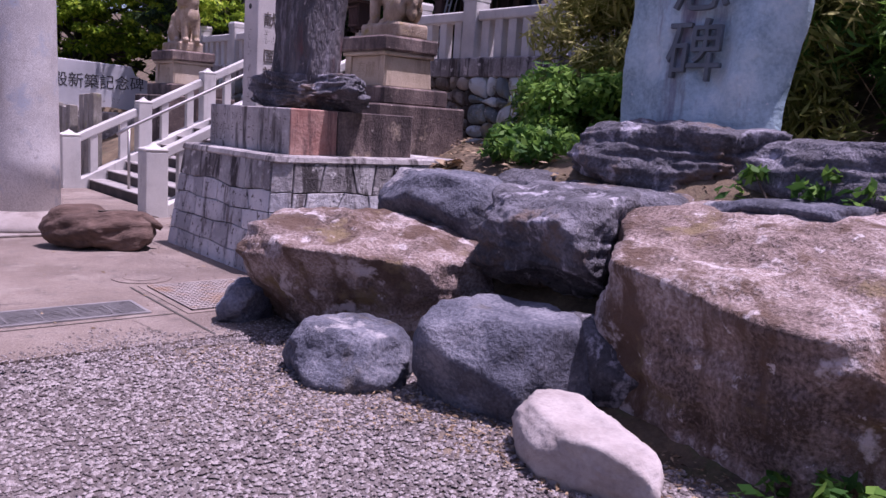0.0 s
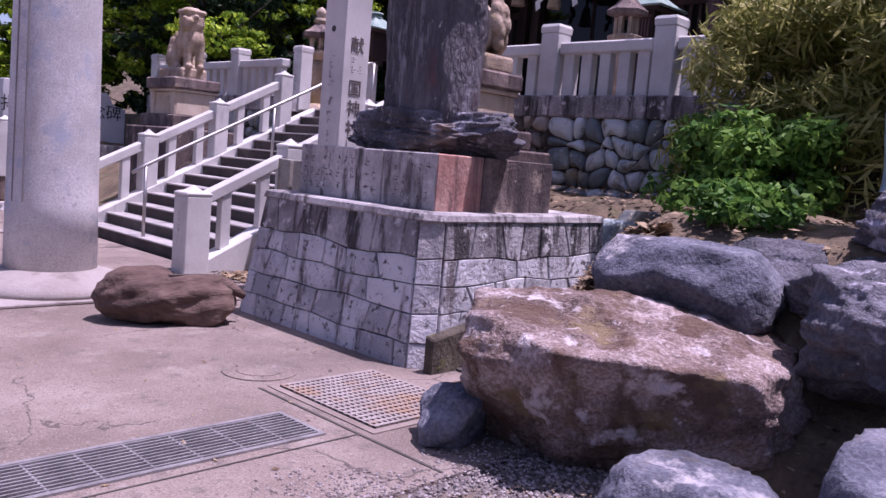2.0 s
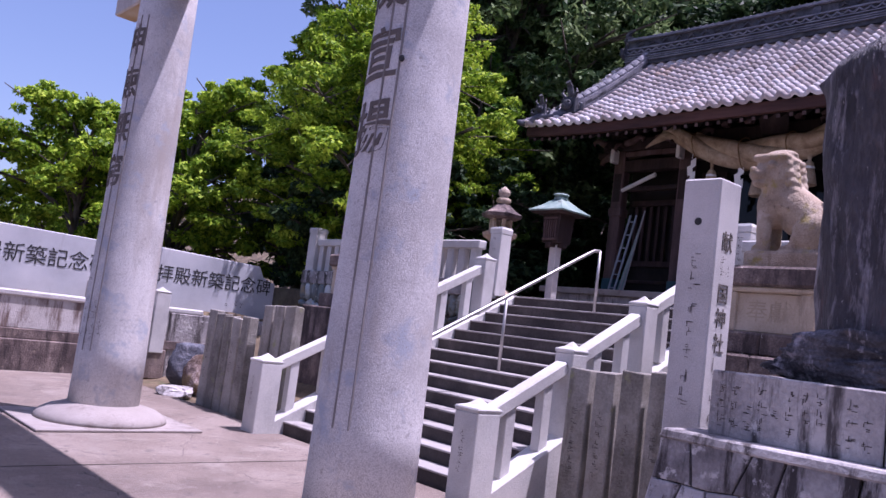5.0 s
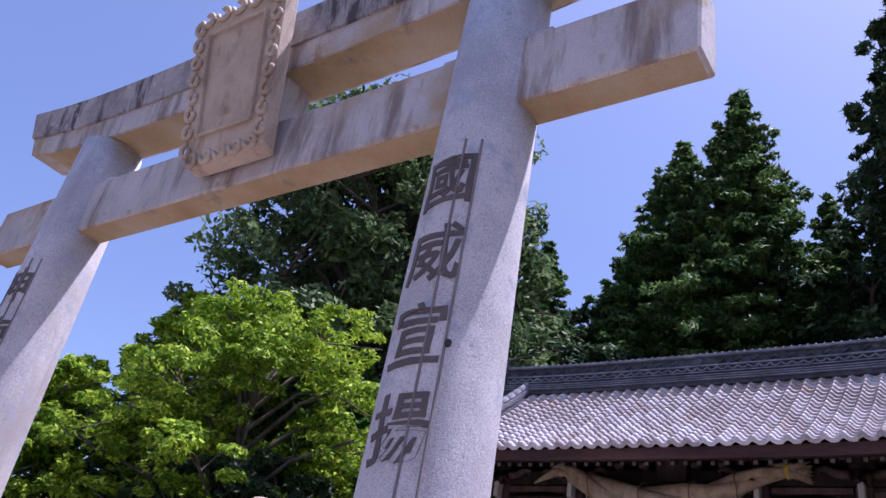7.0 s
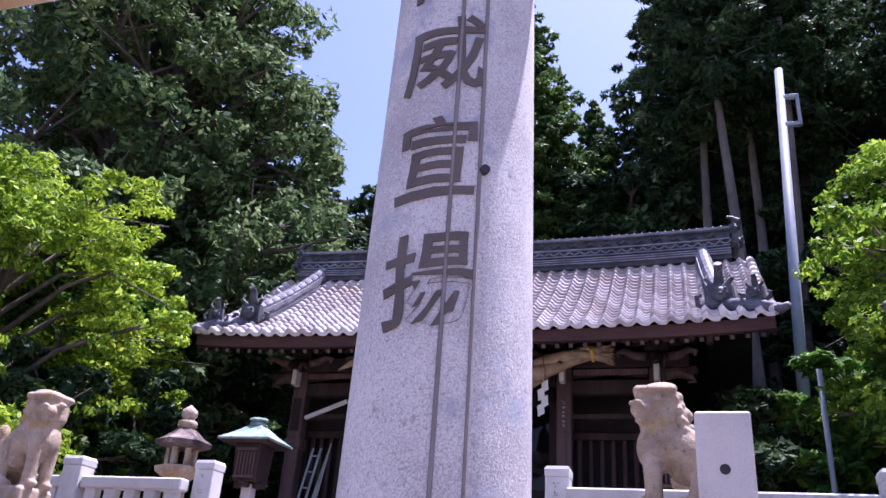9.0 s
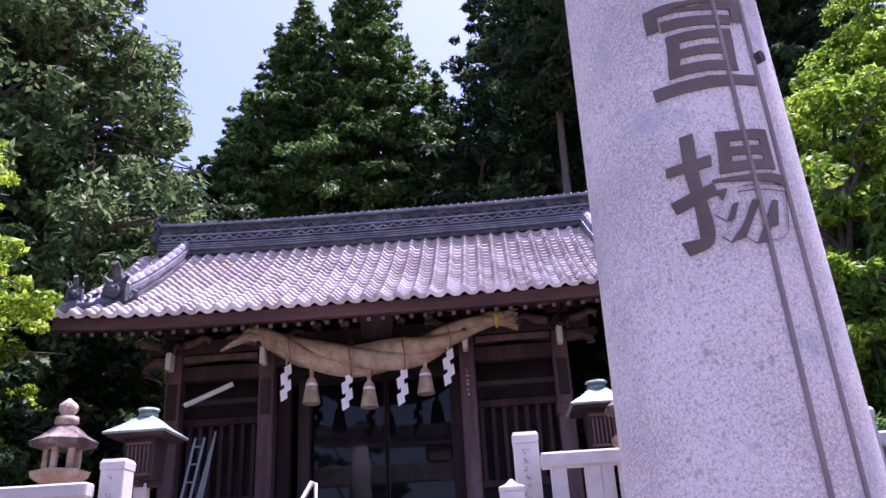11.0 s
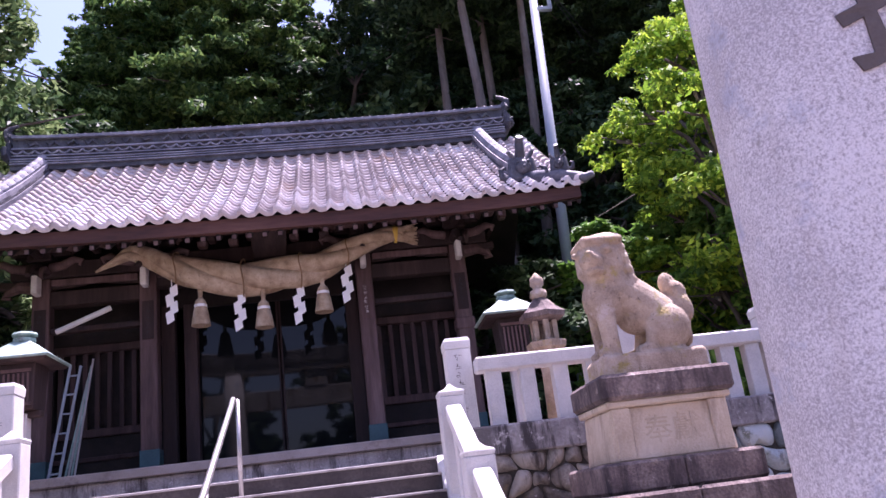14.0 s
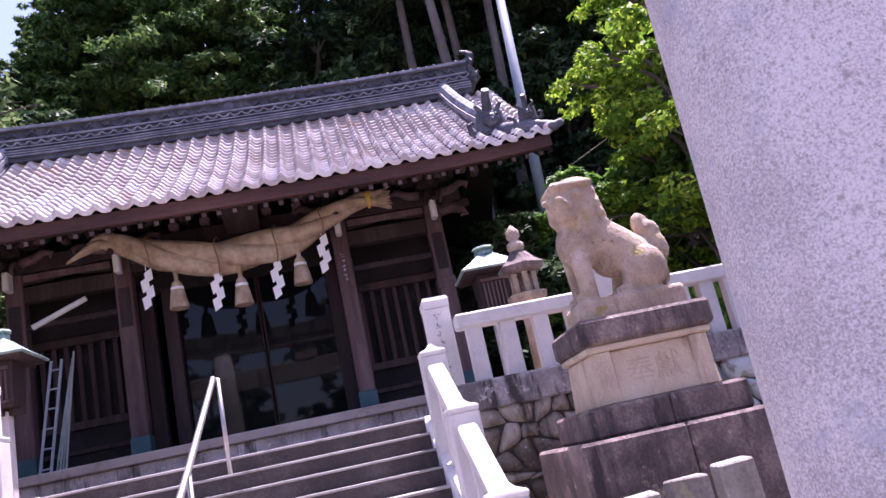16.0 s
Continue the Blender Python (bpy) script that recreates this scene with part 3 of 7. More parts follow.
def leaves_on(name, n, x0, x1, y0, y1, s0, s1, mat, label, zf, lift=0.01):
    vs, fs = [], []
    for _ in range(n):
        x, y = rng.uniform(x0, x1), rng.uniform(y0, y1)
        z = float(zf(x, y)) + lift
        s, a = rng.uniform(s0, s1), rng.uniform(0, 6.28)
        c, sn = math.cos(a) * s, math.sin(a) * s
        t1, t2 = rng.uniform(-0.3, 0.5) * s, rng.uniform(-0.3, 0.5) * s
        i = len(vs)
        vs += [(x - c, y - sn, z), (x + sn * 0.4, y - c * 0.4, z + t1), (x + c, y + sn, z + t2), (x - sn * 0.4, y + c * 0.4, z)]
        fs.append((i, i + 1, i + 2, i + 3))
    return tagged(part(name, (vs, fs), mat), label, "leaves", "", "stuff")


leaves_on("leaf_litter", 2500, 2.6, 4.2, 0.4, 3.0, 0.008, 0.024, LITTER, "dry brown leaves and twigs between rocks", lambda x, y: -0.01)
leaves_on("leaf_litter", 1500, 1.9, 3.2, 2.6, 4.4, 0.006, 0.017, LITTER, "scattered dry leaves on gravel", lambda x, y: 0.0)
leaves_on("leaf_litter", 6000, 3.6, 8.4, 0.0, 10.4, 0.02, 0.05, LITTER, "dry leaves covering the bank", lambda x, y: height(x, y) + 0.03)
def silt_height(x, y):
    """Earth heaped against the outer side of the drain channel, falling away inside it."""
    rise = min(1.0, max(0.0, (x - 3.66) / 0.55)) * min(1.0, max(0.0, (y - 5.2) / 0.35))
    inside = min(1.0, max(0.0, (y - 5.80) / 0.12))
    lumps = 0.018 * math.sin(17 * x + 5 * y) * math.sin(23 * y - 4 * x)
    return -0.02 + (0.24 + 0.17 * max(0.0, x - 4.2) + lumps) * rise * (1 - 0.93 * inside)


leaves_on("dry_straw", 5000, 3.45, 4.9, 4.95, 5.62, 0.04, 0.10, LITTER, "dry yellow straw and weeds by the channel", lambda x, y: max(0.0, float(height(x, y))) + 0.02 + 0.10 * rng.random())
leaves_on("dry_straw", 2600, 3.72, 4.9, 5.25, 5.80, 0.03, 0.08, LITTER, "dry yellow straw heaped against the channel", lambda x, y: silt_height(x, y) + 0.035 * rng.random())
leaves_on("leaf_litter", 90, 0.5, 4.4, 5.2, 11.0, 0.012, 0.03, LITTER, "few dead leaves on concrete", lambda x, y: 0.0, 0.006)

leaves_on("dry_straw", 700, 4.55, 5.3, 9.45, 10.95, 0.03, 0.07, LITTER, "dry yellow straw beside the stair wall", lambda x, y: max(0.0, float(height(x, y))), 0.02)

# drains and their grates
g1 = thing("drain_grate", 0, 5.76, 0, "long steel bar grate set in concrete", "drain grate")
part("frame", box(-6, 2.26, 5.96, 5.99, 0.002, 0.014, 0, box(-6, 2.26, 5.53, 5.56, 0.002, 0.014, 0, box(2.23, 2.26, 5.56, 5.96, 0.002, 0.014, 0))), GRATE, g1)
# The hollow's shade is painted: a near-black sheet just under the bars.
part("channel", box(-6, 2.23, 5.56, 5.96, -0.02, 0.003, 0), SHADE_DARK, g1, "flat near-black sheet painted as the shaded drain")
for k in range(10):
    y = 5.58 + k * 0.04
    part("bar", box(-6, 2.23, y, y + 0.012, 0.004, 0.013, 0), GRATE, g1)
for k in range(33):
    part("cross_bar", box(-6 + k * 0.25, -5.988 + k * 0.25, 5.56, 5.96, 0.004, 0.009, 0), GRATE, g1)
g2 = thing("drain_grate", 2.95, 6.0, 0, "square steel grid grate set in concrete", "drain grate")
# Dark sheet laid on the paving paints the pit's shade.
part("channel", box(2.56, 3.38, 5.45, 6.45, 0.008, 0.010, 0), MORTAR, g2, "flat dark sheet painted as the shaded pit")
for k in range(17):
    y = 5.45 + k * 0.0606
    part("bar", box(2.56, 3.38, y, y + 0.028, 0.011, 0.022, 0), GRATE_PALE, g2)
for k in range(20):
    x = 2.56 + k * 0.0423
    part("cross_bar", box(x, x + 0.016, 5.45, 6.446, 0.011, 0.0205, 0), GRATE_PALE, g2)
cover = thing("manhole_cover", 2.62, 6.95, 0, "round concrete manhole cover worn flush with paving", "manhole cover")
part("ring", turned(2.66, 6.86, [(0.27, 0.001), (0.27, 0.008), (0.24, 0.010)], 32), CONCRETE, cover)
part("lid", turned(2.66, 6.86, [(0.17, 0.009), (0.17, 0.014), (0.16, 0.015)], 32), CONCRETE, cover)
joints = bmesh.new()
box(2.42, 2.44, 4.75, 6.5, 0.003, 0.0055, 0, joints)
box(-6, 2.42, 5.43, 5.442, 0.003, 0.0055, 0, joints)
box(-6, 4.5, 13.4, 13.415, 0.003, 0.0055, 0, joints)
structure("trim_paving_joints", joints, MORTAR, "dark joints in the concrete paving", "joint")

# drain channel beside the pedestal
ch = thing("drain_channel", 5.4, 6.0, 0, "mossy concrete drain channel beside stone pedestal", "drain channel")
part("side_wall", hexa(bmesh.new(), [(3.72, 6.17, -0.05), (8.3, 6.17, -0.05), (8.3, 6.26, -0.05), (3.72, 6.26, -0.05)], [(3.72, 6.17, 0.27), (8.3, 6.17, 1.03), (8.3, 6.26, 1.03), (3.72, 6.26, 0.29)], 0.012), MOSSY, ch, "mossy stained channel wall")
part("side_wall", hexa(bmesh.new(), [(4.12, 5.80, -0.05), (8.3, 5.80, -0.05), (8.3, 5.88, -0.05), (4.12, 5.88, -0.05)], [(4.12, 5.80, 0.30), (8.3, 5.80, 1.02), (8.3, 5.88, 1.02), (4.12, 5.88, 0.30)], 0.012), MOSSY, ch)
part("channel_floor", box(4.0, 8.3, 5.88, 6.17, -0.06, 0.02, 0), MORTAR, ch, "dark channel floor")
silt = bmesh.new()
rows_ = [[silt.verts.new((x, y, silt_height(x, y))) for x in np.linspace(3.66, 5.2, 32)] for y in np.linspace(5.2, 6.15, 20)]
for r0, r1 in zip(rows_, rows_[1:]):
    for i in range(31):
        silt.faces.new((r0[i], r0[i + 1], r1[i + 1], r1[i]))
part("silt", silt, SOIL, ch, "dry earth washed against the channel", True)


# ---- stones laid in walls ----
def stone_piece(poly, normal, depth, inset, bulge, name, mat, parent, seed, smooth=False):
    """One stone: its outline (in a plane) pushed out along the normal, with a worn rim."""
    r = random.Random(seed)
    if smooth:
        for _ in range(2):
            poly = [q for p0, p1 in zip(poly, poly[1:] + poly[:1]) for q in (tuple(Vector(p0).lerp(Vector(p1), 0.25)), tuple(Vector(p0).lerp(Vector(p1), 0.75)))]
    c = sum((Vector(p) for p in poly), Vector()) / len(poly)
    nrm = Vector(normal)
    push = depth * r.uniform(0.75, 1.15)
    a = [tuple(Vector(p) - nrm * 0.03) for p in poly]
    b = [tuple(Vector(p) + nrm * push * 0.55) for p in poly]
    d = [tuple(c + (Vector(p) - c) * (1 - inset / max(0.05, (Vector(p) - c).length)) + nrm * push) for p in poly]
    mid = tuple(c + nrm * (push + bulge))
    k = len(poly)
    vs = a + b + d + [mid]
    fs = [(i, (i + 1) % k, k + (i + 1) % k, k + i) for i in range(k)] + [(k + i, k + (i + 1) % k, 2 * k + (i + 1) % k, 2 * k + i) for i in range(k)] + [(2 * k + i, 2 * k + (i + 1) % k, 3 * k) for i in range(k)]
    return part(name, (vs, fs), mat, parent, "", smooth)


def laid_wall(parent, name, mat, point, us, vs_, jitter, gap, normal, depth, bulge, seed, inset=0.02, top_mat=None, smooth=False):
    """Stones in staggered courses on the surface point(u, v); us: stone length, vs_: course heights."""
    r = random.Random(seed)
    (u0, u1, du) = us
    lattice = []
    for k, v in enumerate(vs_):
        cuts, u = [u0], u0 + du * (0.55 if k % 2 else 1.0) * r.uniform(0.75, 1.1)
        while u < u1 - du * 0.35:
            cuts.append(u)
            u += du * r.uniform(0.72, 1.3)
        cuts.append(u1)
        lattice.append(cuts)
    wob = lambda u, v: (jitter * noise.noise(Vector((u * 4.1, v * 4.3, seed))), jitter * noise.noise(Vector((u * 3.7, v * 4.9, seed + 9))))
    for k in range(len(vs_) - 1):
        lo, hi = vs_[k], vs_[k + 1]
        for a, b in zip(lattice[k], lattice[k][1:]):
            ring = [(a, lo)] + [(u, lo) for u in (lattice[k - 1] if k else []) if a + 0.03 < u < b - 0.03] + [(b, lo), (b, hi)]
            mids = [u for u in (lattice[k + 1] if k + 2 < len(vs_) else []) if a + 0.03 < u < b - 0.03]
            ring += [(u, hi) for u in mids[::-1]] + [(a, hi)]
            cu, cv = (a + b) / 2, (lo + hi) / 2
            poly = []
            for u, v in ring:
                ju, jv = wob(u, v)
                if u in (u0, u1):
                    ju = 0
                if v in (vs_[0], vs_[-1]):
                    jv = 0
                uu, vv = u + ju, v + jv
                uu += gap * (1 if uu < cu else -1)
                vv += gap * (1 if vv < cv else -1)
                poly.append(point(uu, vv))
            stone_piece(poly, normal, depth, inset, bulge, name, top_mat if top_mat and k == len(vs_) - 2 else mat, parent, seed * 1000 + len(poly) + int(cu * 97) + int(cv * 31), smooth)


# ---- torii ----
TY0, TY1, TX = 10.44, 16.0, 2.46
torii = thing("stone_gate", TX, (TY0 + TY1) / 2, 0, "tall pale granite shrine gate with two round pillars", "torii gate")
for y in (TY0, TY1):
    part("base_plate", box(TX - 1.02, TX + 1.0, y - 0.85, y + 0.85, 0.004, 0.035, 0.008), PLATE, torii, "flat square concrete base plate")
    part("base_ring", turned(TX, y, [(0.80, 0.034), (0.80, 0.07), (0.76, 0.12), (0.66, 0.175), (0.52, 0.215), (0.44, 0.245)], 48), PLATE, torii, "rounded granite footing", True)
    pil = part("pillar", turned(TX, y, [(0.435, 0.24), (0.425, 0.9), (0.405, 2.2), (0.385, 3.6), (0.365, 5.0), (0.343, 7.0)], 64), TORII, torii, "", True)
part("tie_beam", box(TX - 0.16, TX + 0.16, 8.78, 17.66, 5.73, 6.38, 0.02), TORII_BEAM, torii)
arc = lambda y: 0.30 * (abs(y - 13.22) / 4.5) ** 3
low, top = bmesh.new(), bmesh.new()
yy = np.linspace(8.82, 17.62, 25)
for bm_, x0, x1, za, zb, grow, ln in ((low, 0.24, 0.26, 6.96, 7.25, 0.0, 1.0), (top, 0.29, 0.34, 7.25, 7.66, 0.08, 1.03)):
    rows_ = []
    for k, y in enumerate(yy):
        yk = 13.22 + (y - 13.22) * ln
        rows_.append([bm_.verts.new((TX + sx, yk + (0.12 * (y - 13.22) / 4.5 if z > za else 0), z + arc(y))) for sx, z in ((-x0, za), (x0, za), (x1, zb), (0, zb + grow), (-x1, zb))])
    for a, b in zip(rows_, rows_[1:]):
        for k in range(5):
            bm_.faces.new((a[k], a[(k + 1) % 5], b[(k + 1) % 5], b[k]))
    bm_.faces.new(rows_[0][::-1])
    bm_.faces.new(rows_[-1])
part("stained_underside", box(TX - 0.135, TX + 0.135, 8.82, 17.62, 5.727, 5.74, 0), OCHRE, torii, "ochre stained underside")
und = bmesh.new()
prev = None
for y in yy[1:-1]:
    ring = [und.verts.new((TX + sx, y, z + arc(y))) for sx, z in ((-0.215, 6.956), (0.215, 6.956), (0.215, 6.97), (-0.215, 6.97))]
    if prev:
        for k in range(4):
            und.faces.new((prev[k], prev[(k + 1) % 4], ring[(k + 1) % 4], ring[k]))
    prev = ring
part("stained_underside", und, OCHRE, torii, "ochre stained underside")
part("lower_lintel", low, TORII_BEAM, torii)
part("upper_lintel", top, OLDSTONE, torii, "dark weathered top lintel")
part("strut", box(TX - 0.18, TX + 0.18, 12.85, 13.6, 6.38, 6.98, 0.02), TORII_BEAM, torii)
for y in (TY0, TY1):
    for s in (-1, 1):
        part("wedge", box(TX - 0.10, TX + 0.10, y + s * 0.42 - 0.09, y + s * 0.42 + 0.09, 6.38, 6.48, 0.015), TORII, torii)
tab = part("name_tablet", hexa(bmesh.new(), [(2.08, 12.62, 5.92), (2.28, 12.62, 5.88), (2.28, 13.68, 5.88), (2.08, 13.68, 5.92)], [(1.72, 12.56, 7.55), (1.92, 12.56, 7.58), (1.92, 13.78, 7.58), (1.72, 13.78, 7.55)], 0.03), KOMA_PALE, torii, "carved cream stone tablet")
corners = [Vector((2.06, 12.64, 5.96)), Vector((2.06, 13.66, 5.96)), Vector((1.71, 13.74, 7.52)), Vector((1.71, 12.60, 7.52))]
for a, b, n_ in ((0, 3, 8), (1, 2, 8), (0, 1, 5), (3, 2, 5)):
    for k in range(n_):
        p, q = corners[a].lerp(corners[b], (k + 0.05) / n_), corners[a].lerp(corners[b], (k + 0.98) / n_)
        c_ = (p + q) / 2
        ax_, up_v = (q - p).normalized(), Vector((1, 0, 0.22))
        sd_ = ax_.cross(up_v).normalized()
        L_ = (q - p).length / 2
        ps = [c_ + (ax_ * math.cos(t_) + sd_ * math.sin(t_)) * L_ * (0.95 - 0.11 * t_) for t_ in np.linspace(0, 5.6, 12)]
        part("scroll", tube(ps, 0.026, 6), KOMA_PALE, tab, "", True)
for a, b in ((0, 1), (1, 2), (2, 3), (3, 0)):
    ins = [c_.lerp(sum(corners, Vector()) / 4, 0.28) + Vector((-0.02, 0, 0)) for c_ in corners]
    part("inner_rim", tube([ins[a], ins[b]], 0.018, 6), KOMA_PALE, tab)
text_bars("carved_character", tab, CARVED_KOMA, (1.985, 13.32, 6.28), (0, -1, 0), (-0.22, 0, 1), 0.30, 0.95, 1, 3, 9, 0.006)


def curved_words(chars, size, cx, cy, z_top, pitch, radius, angle, parent, mat):
    """Characters cut into a round pillar, one under the other, bent to its face."""
    for k, ch_ in enumerate(chars):
        ob = words(ch_, size, (0, 0, 0), (1, 0, 0), (0, 1, 0), parent, mat, 0.012, "carved_character", bold=0.006)
        me = ob.data
        bm = bmesh.new()
        bm.from_mesh(me)
        bmesh.ops.triangulate(bm, faces=[f for f in bm.faces if len(f.verts) > 4])
        bmesh.ops.subdivide_edges(bm, edges=[e for e in bm.edges if e.calc_length() > 0.12], cuts=3)
        for v in bm.verts:
            w = noise.noise_vector(Vector((v.co.x * 6, v.co.y * 6, k * 3.7))) * 0.020
            v.co.x, v.co.y = v.co.x * 0.95 + w.x, v.co.y + w.y + 0.10 * v.co.x
            z = z_top - k * pitch + v.co.y
            r = radius(z) + 0.001 + v.co.z * 0.25
            a = angle + v.co.x / r
            v.co = (cx + r * math.cos(a), cy + r * math.sin(a), z)
        bm.to_mesh(me)
        bm.free()


PR = lambda z: 0.435 - 0.0136 * (z - 0.24)
curved_words("國威宣揚", 0.45, TX, TY0, 4.93, 0.585, PR, radians(183), torii, CARVED)
curved_words("神徳無窮", 0.45, TX, TY1, 4.93, 0.585, PR, radians(183), torii, CARVED)
for cy in (TY0, TY1):
    gm = bmesh.new()
    for da in (0.20, 0.52):
        ps = [(TX + (PR(z) - 0.003) * math.cos(radians(183) + da), cy + (PR(z) - 0.003) * math.sin(radians(183) + da), z) for z in np.linspace(0.9, 5.3, 24)]
        tube(ps, 0.010, 6, gm)
    part("carved_line", gm, GROOVE, torii)

part("bolt_hole", tube([(TX - 0.335, TY0 - 0.24, 3.74), (TX - 0.29, TY0 - 0.20, 3.74)], 0.022, 12), INK, torii, "small dark bolt hole")

for k, (z0, n_) in enumerate(((1.05, 6), (0.95, 4), (1.0, 4), (1.02, 3))):
    a_ = radians(196 + 13 * k)
    tg = Vector((math.sin(a_), -math.cos(a_), 0))
    o_ = Vector((TX, TY1, z0)) + Vector((math.cos(a_), math.sin(a_), 0)) * (PR(1.2) + 0.003)
    text_bars("small_writing", torii, CARVED, tuple(o_ + tg * 0.045), tg, (0, 0, 1), 0.09, 0.14 * n_, 1, n_, 60 + k, -0.002)


# ---- stairs ----
STEPS, RISE, GO, SX = 14, 0.175, 0.335, 4.65
SY0, SY1 = 11.27, 15.18
stairs = tagged(thing("stairs", 6.8, 13.2, 0, "wide stone stairs, pale treads, streaked risers painted dark for shade", "stairs"), "", "", "", "structure")
for k in range(STEPS):
    x0 = SX + k * GO
    z = (k + 1) * RISE
    part("riser", box(x0 + 0.02, x0 + GO + 0.1, SY0, SY1, z - RISE - 0.02, z - 0.026, 0.004), RISER_SHADED, stairs)
    part("tread", box(x0, x0 + GO + 0.06, SY0, SY1, z - 0.026, z, 0.006), STEP_TOP, stairs)
TOPZ = STEPS * RISE
structure("floor_terrace", box(SX + STEPS * GO - 0.3, 13.2, 5.6, 21.2, TOPZ - 0.3, TOPZ - 0.004, 0.01), CONCRETE, "tan concrete terrace before the shrine", "terrace")
for k, y in enumerate((10.98, 15.18)):
    hexa_pts = lambda ya, yb: ([(4.5, ya, -0.04), (9.1, ya, -0.04), (9.1, yb, -0.04), (4.5, yb, -0.04)], [(4.5, ya, 0.17), (9.1, ya, 2.47), (9.1, yb, 2.47), (4.5, yb, 0.17)])
    structure("wall_stair_side", hexa(bmesh.new(), *hexa_pts(y, y + 0.29), 0.015), FENCE, "sloping pale granite stair side wall", "stair wall")

NX = (4.35, 5.72, 7.02, 8.36)
NZ = (1.05, 1.73, 2.40, 3.08)


def newel(x, y, zb, zt, s=0.155):
    """A granite post with a small pyramid cap whose corners turn up."""
    post = thing("newel_post", x, y, zb, "square pale granite stair post with pointed cap", "stone post", "stair posts")
    part("shaft", box(x - s, x + s, y - s, y + s, zb, zt - 0.10, 0.012), FENCE, post)
    bm = turned(x, y, [(s * 1.38, zt - 0.10), (s * 1.46, zt - 0.07), (s * 1.40, zt - 0.055), (s * 0.7, zt - 0.03), (0.01, zt + 0.03)], 4, None, math.pi / 4)
    part("cap", bm, FENCE, post)
    return post


for y in (11.125, 15.33):
    for x, z in zip(NX, NZ):
        p = newel(x, y, -0.03 if x < 5 else z - 1.15, z, 0.165 if x < 5 else 0.13)
        if x < 5:
            text_bars("carving", p, CARVED, (x - 0.166, y + 0.06, 0.35), (0, -1, 0), (0, 0, 1), 0.10, 0.42, 1, 6, 5)
    rail = thing("stair_balustrade", 6.4, y, 0.5, "sloping pale granite handrail on short square balusters", "balustrade", "stair balustrades")
    for a in range(3):
        xa, xb, za, zb = NX[a] + 0.13, NX[a + 1] - 0.12, NZ[a], NZ[a + 1]
        f = lambda x: za + (zb - za) * (x - NX[a]) / (NX[a + 1] - NX[a])
        part("handrail", beam((xa, y, f(xa) - 0.20), (xb, y, f(xb) - 0.20), 0.16, 0.15, 0.02), FENCE, rail)
        for k in range(2):
            xm = xa + (xb - xa) * (k + 0.55) / 2.05
            part("baluster", box(xm - 0.07, xm + 0.07, y - 0.06, y + 0.06, f(xm) - 0.98, f(xm) - 0.26, 0.008), FENCE, rail)
hr = thing("handrail", 6.8, 13.3, 0, "thin steel handrail in the middle of the stairs", "handrail")
part("rail", tube([(4.55, 13.3, 1.10), (4.75, 13.3, 1.22), (6.86, 13.3, 2.29), (8.6, 13.32, 3.17), (8.78, 13.33, 3.25), (8.93, 13.34, 3.26)], 0.028, 10), STEEL, hr, "", True)
for x, z in ((4.75, 1.22), (6.86, 2.29), (8.88, 3.26)):
    k = max(0, int((x - SX) / GO))
    part("post", tube([(x, 13.3, (k + 1) * RISE - 0.02), (x, 13.3, z)], 0.024, 10), STEEL, hr, "", True)


# ---- retaining walls and terrace fence ----
def rubble(y0, y1, x, z0, z1, seed, mat=RUBBLE, gap=0.009):
    w = structure("wall_retaining", box(x, x + 0.25, y0, y1, z0 - 0.4, z1, 0.0), MORTAR, "rubble retaining wall of mossy grey boulders", "retaining wall")
    hs = [z0 - 0.35]
    while hs[-1] < z1 - 0.2:
        hs.append(hs[-1] + 0.16 + 0.09 * ((len(hs) * 0.618 + seed * 0.3) % 1))
    hs[-1] = z1
    laid_wall(w, "stone", mat, lambda u, v: (x + 0.02 - 0.04 * noise.noise(Vector((u * 3, v * 3, 2))), u, v), (y0, y1, 0.27), hs, 0.16, gap, (-1, 0, 0), 0.10, 0.035, seed, 0.04, None, True)


rubble(5.3, 9.0, 8.55, 1.0, 2.40, 3)
rubble(9.0, 10.95, 8.55, 0.9, 2.40, 6, RUBBLE_BROWN, 0.006)
rubble(15.6, 21.4, 8.55, 0.7, 2.40, 4)
for y0, y1 in ((3.6, 7.45), (7.45, 9.2), (9.2, 10.98), (15.55, 18.4), (18.4, 21.4)):
    structure("trim_fence_curb", box(8.46, 8.98, y0 + 0.01, y1 - 0.01, 2.36, 2.66, 0.02), ASHLAR_TOP, "dark weathered stone curb under the fence", "stone curb")


def fence_post(x, y, zt, s=0.15, text=False):
    p = thing("fence_post", x, y, 2.46, "square pale granite fence post with flat cap", "stone post", "terrace fence posts")
    part("shaft", box(x - s, x + s, y - s, y + s, 2.42, zt - 0.12, 0.012), FENCE, p)
    part("cap", turned(x, y, [(s * 1.46, zt - 0.12), (s * 1.5, zt - 0.04), (s * 1.3, zt)], 4, None, math.pi / 4), FENCE, p)
    if text:
        text_bars("carving", p, CARVED, (x - s - 0.001, y + 0.07, 2.75), (0, -1, 0), (0, 0, 1), 0.12, 0.75, 1, 8, int(y * 7))
    return p


def fence_run(y0, y1, x=8.72, n=4):
    f = thing("stone_fence", x, (y0 + y1) / 2, 2.66, "pale granite fence with square balusters and top rail", "stone fence", "terrace fence")
    part("top_rail", box(x - 0.11, x + 0.11, y0, y1, 3.24, 3.40, 0.02), FENCE, f)
    for k in range(n):
        y = y0 + (y1 - y0) * (k + 0.5) / n
        part("baluster", box(x - 0.07, x + 0.07, y - 0.085, y + 0.085, 2.64, 3.26, 0.008), FENCE, f)
    return f


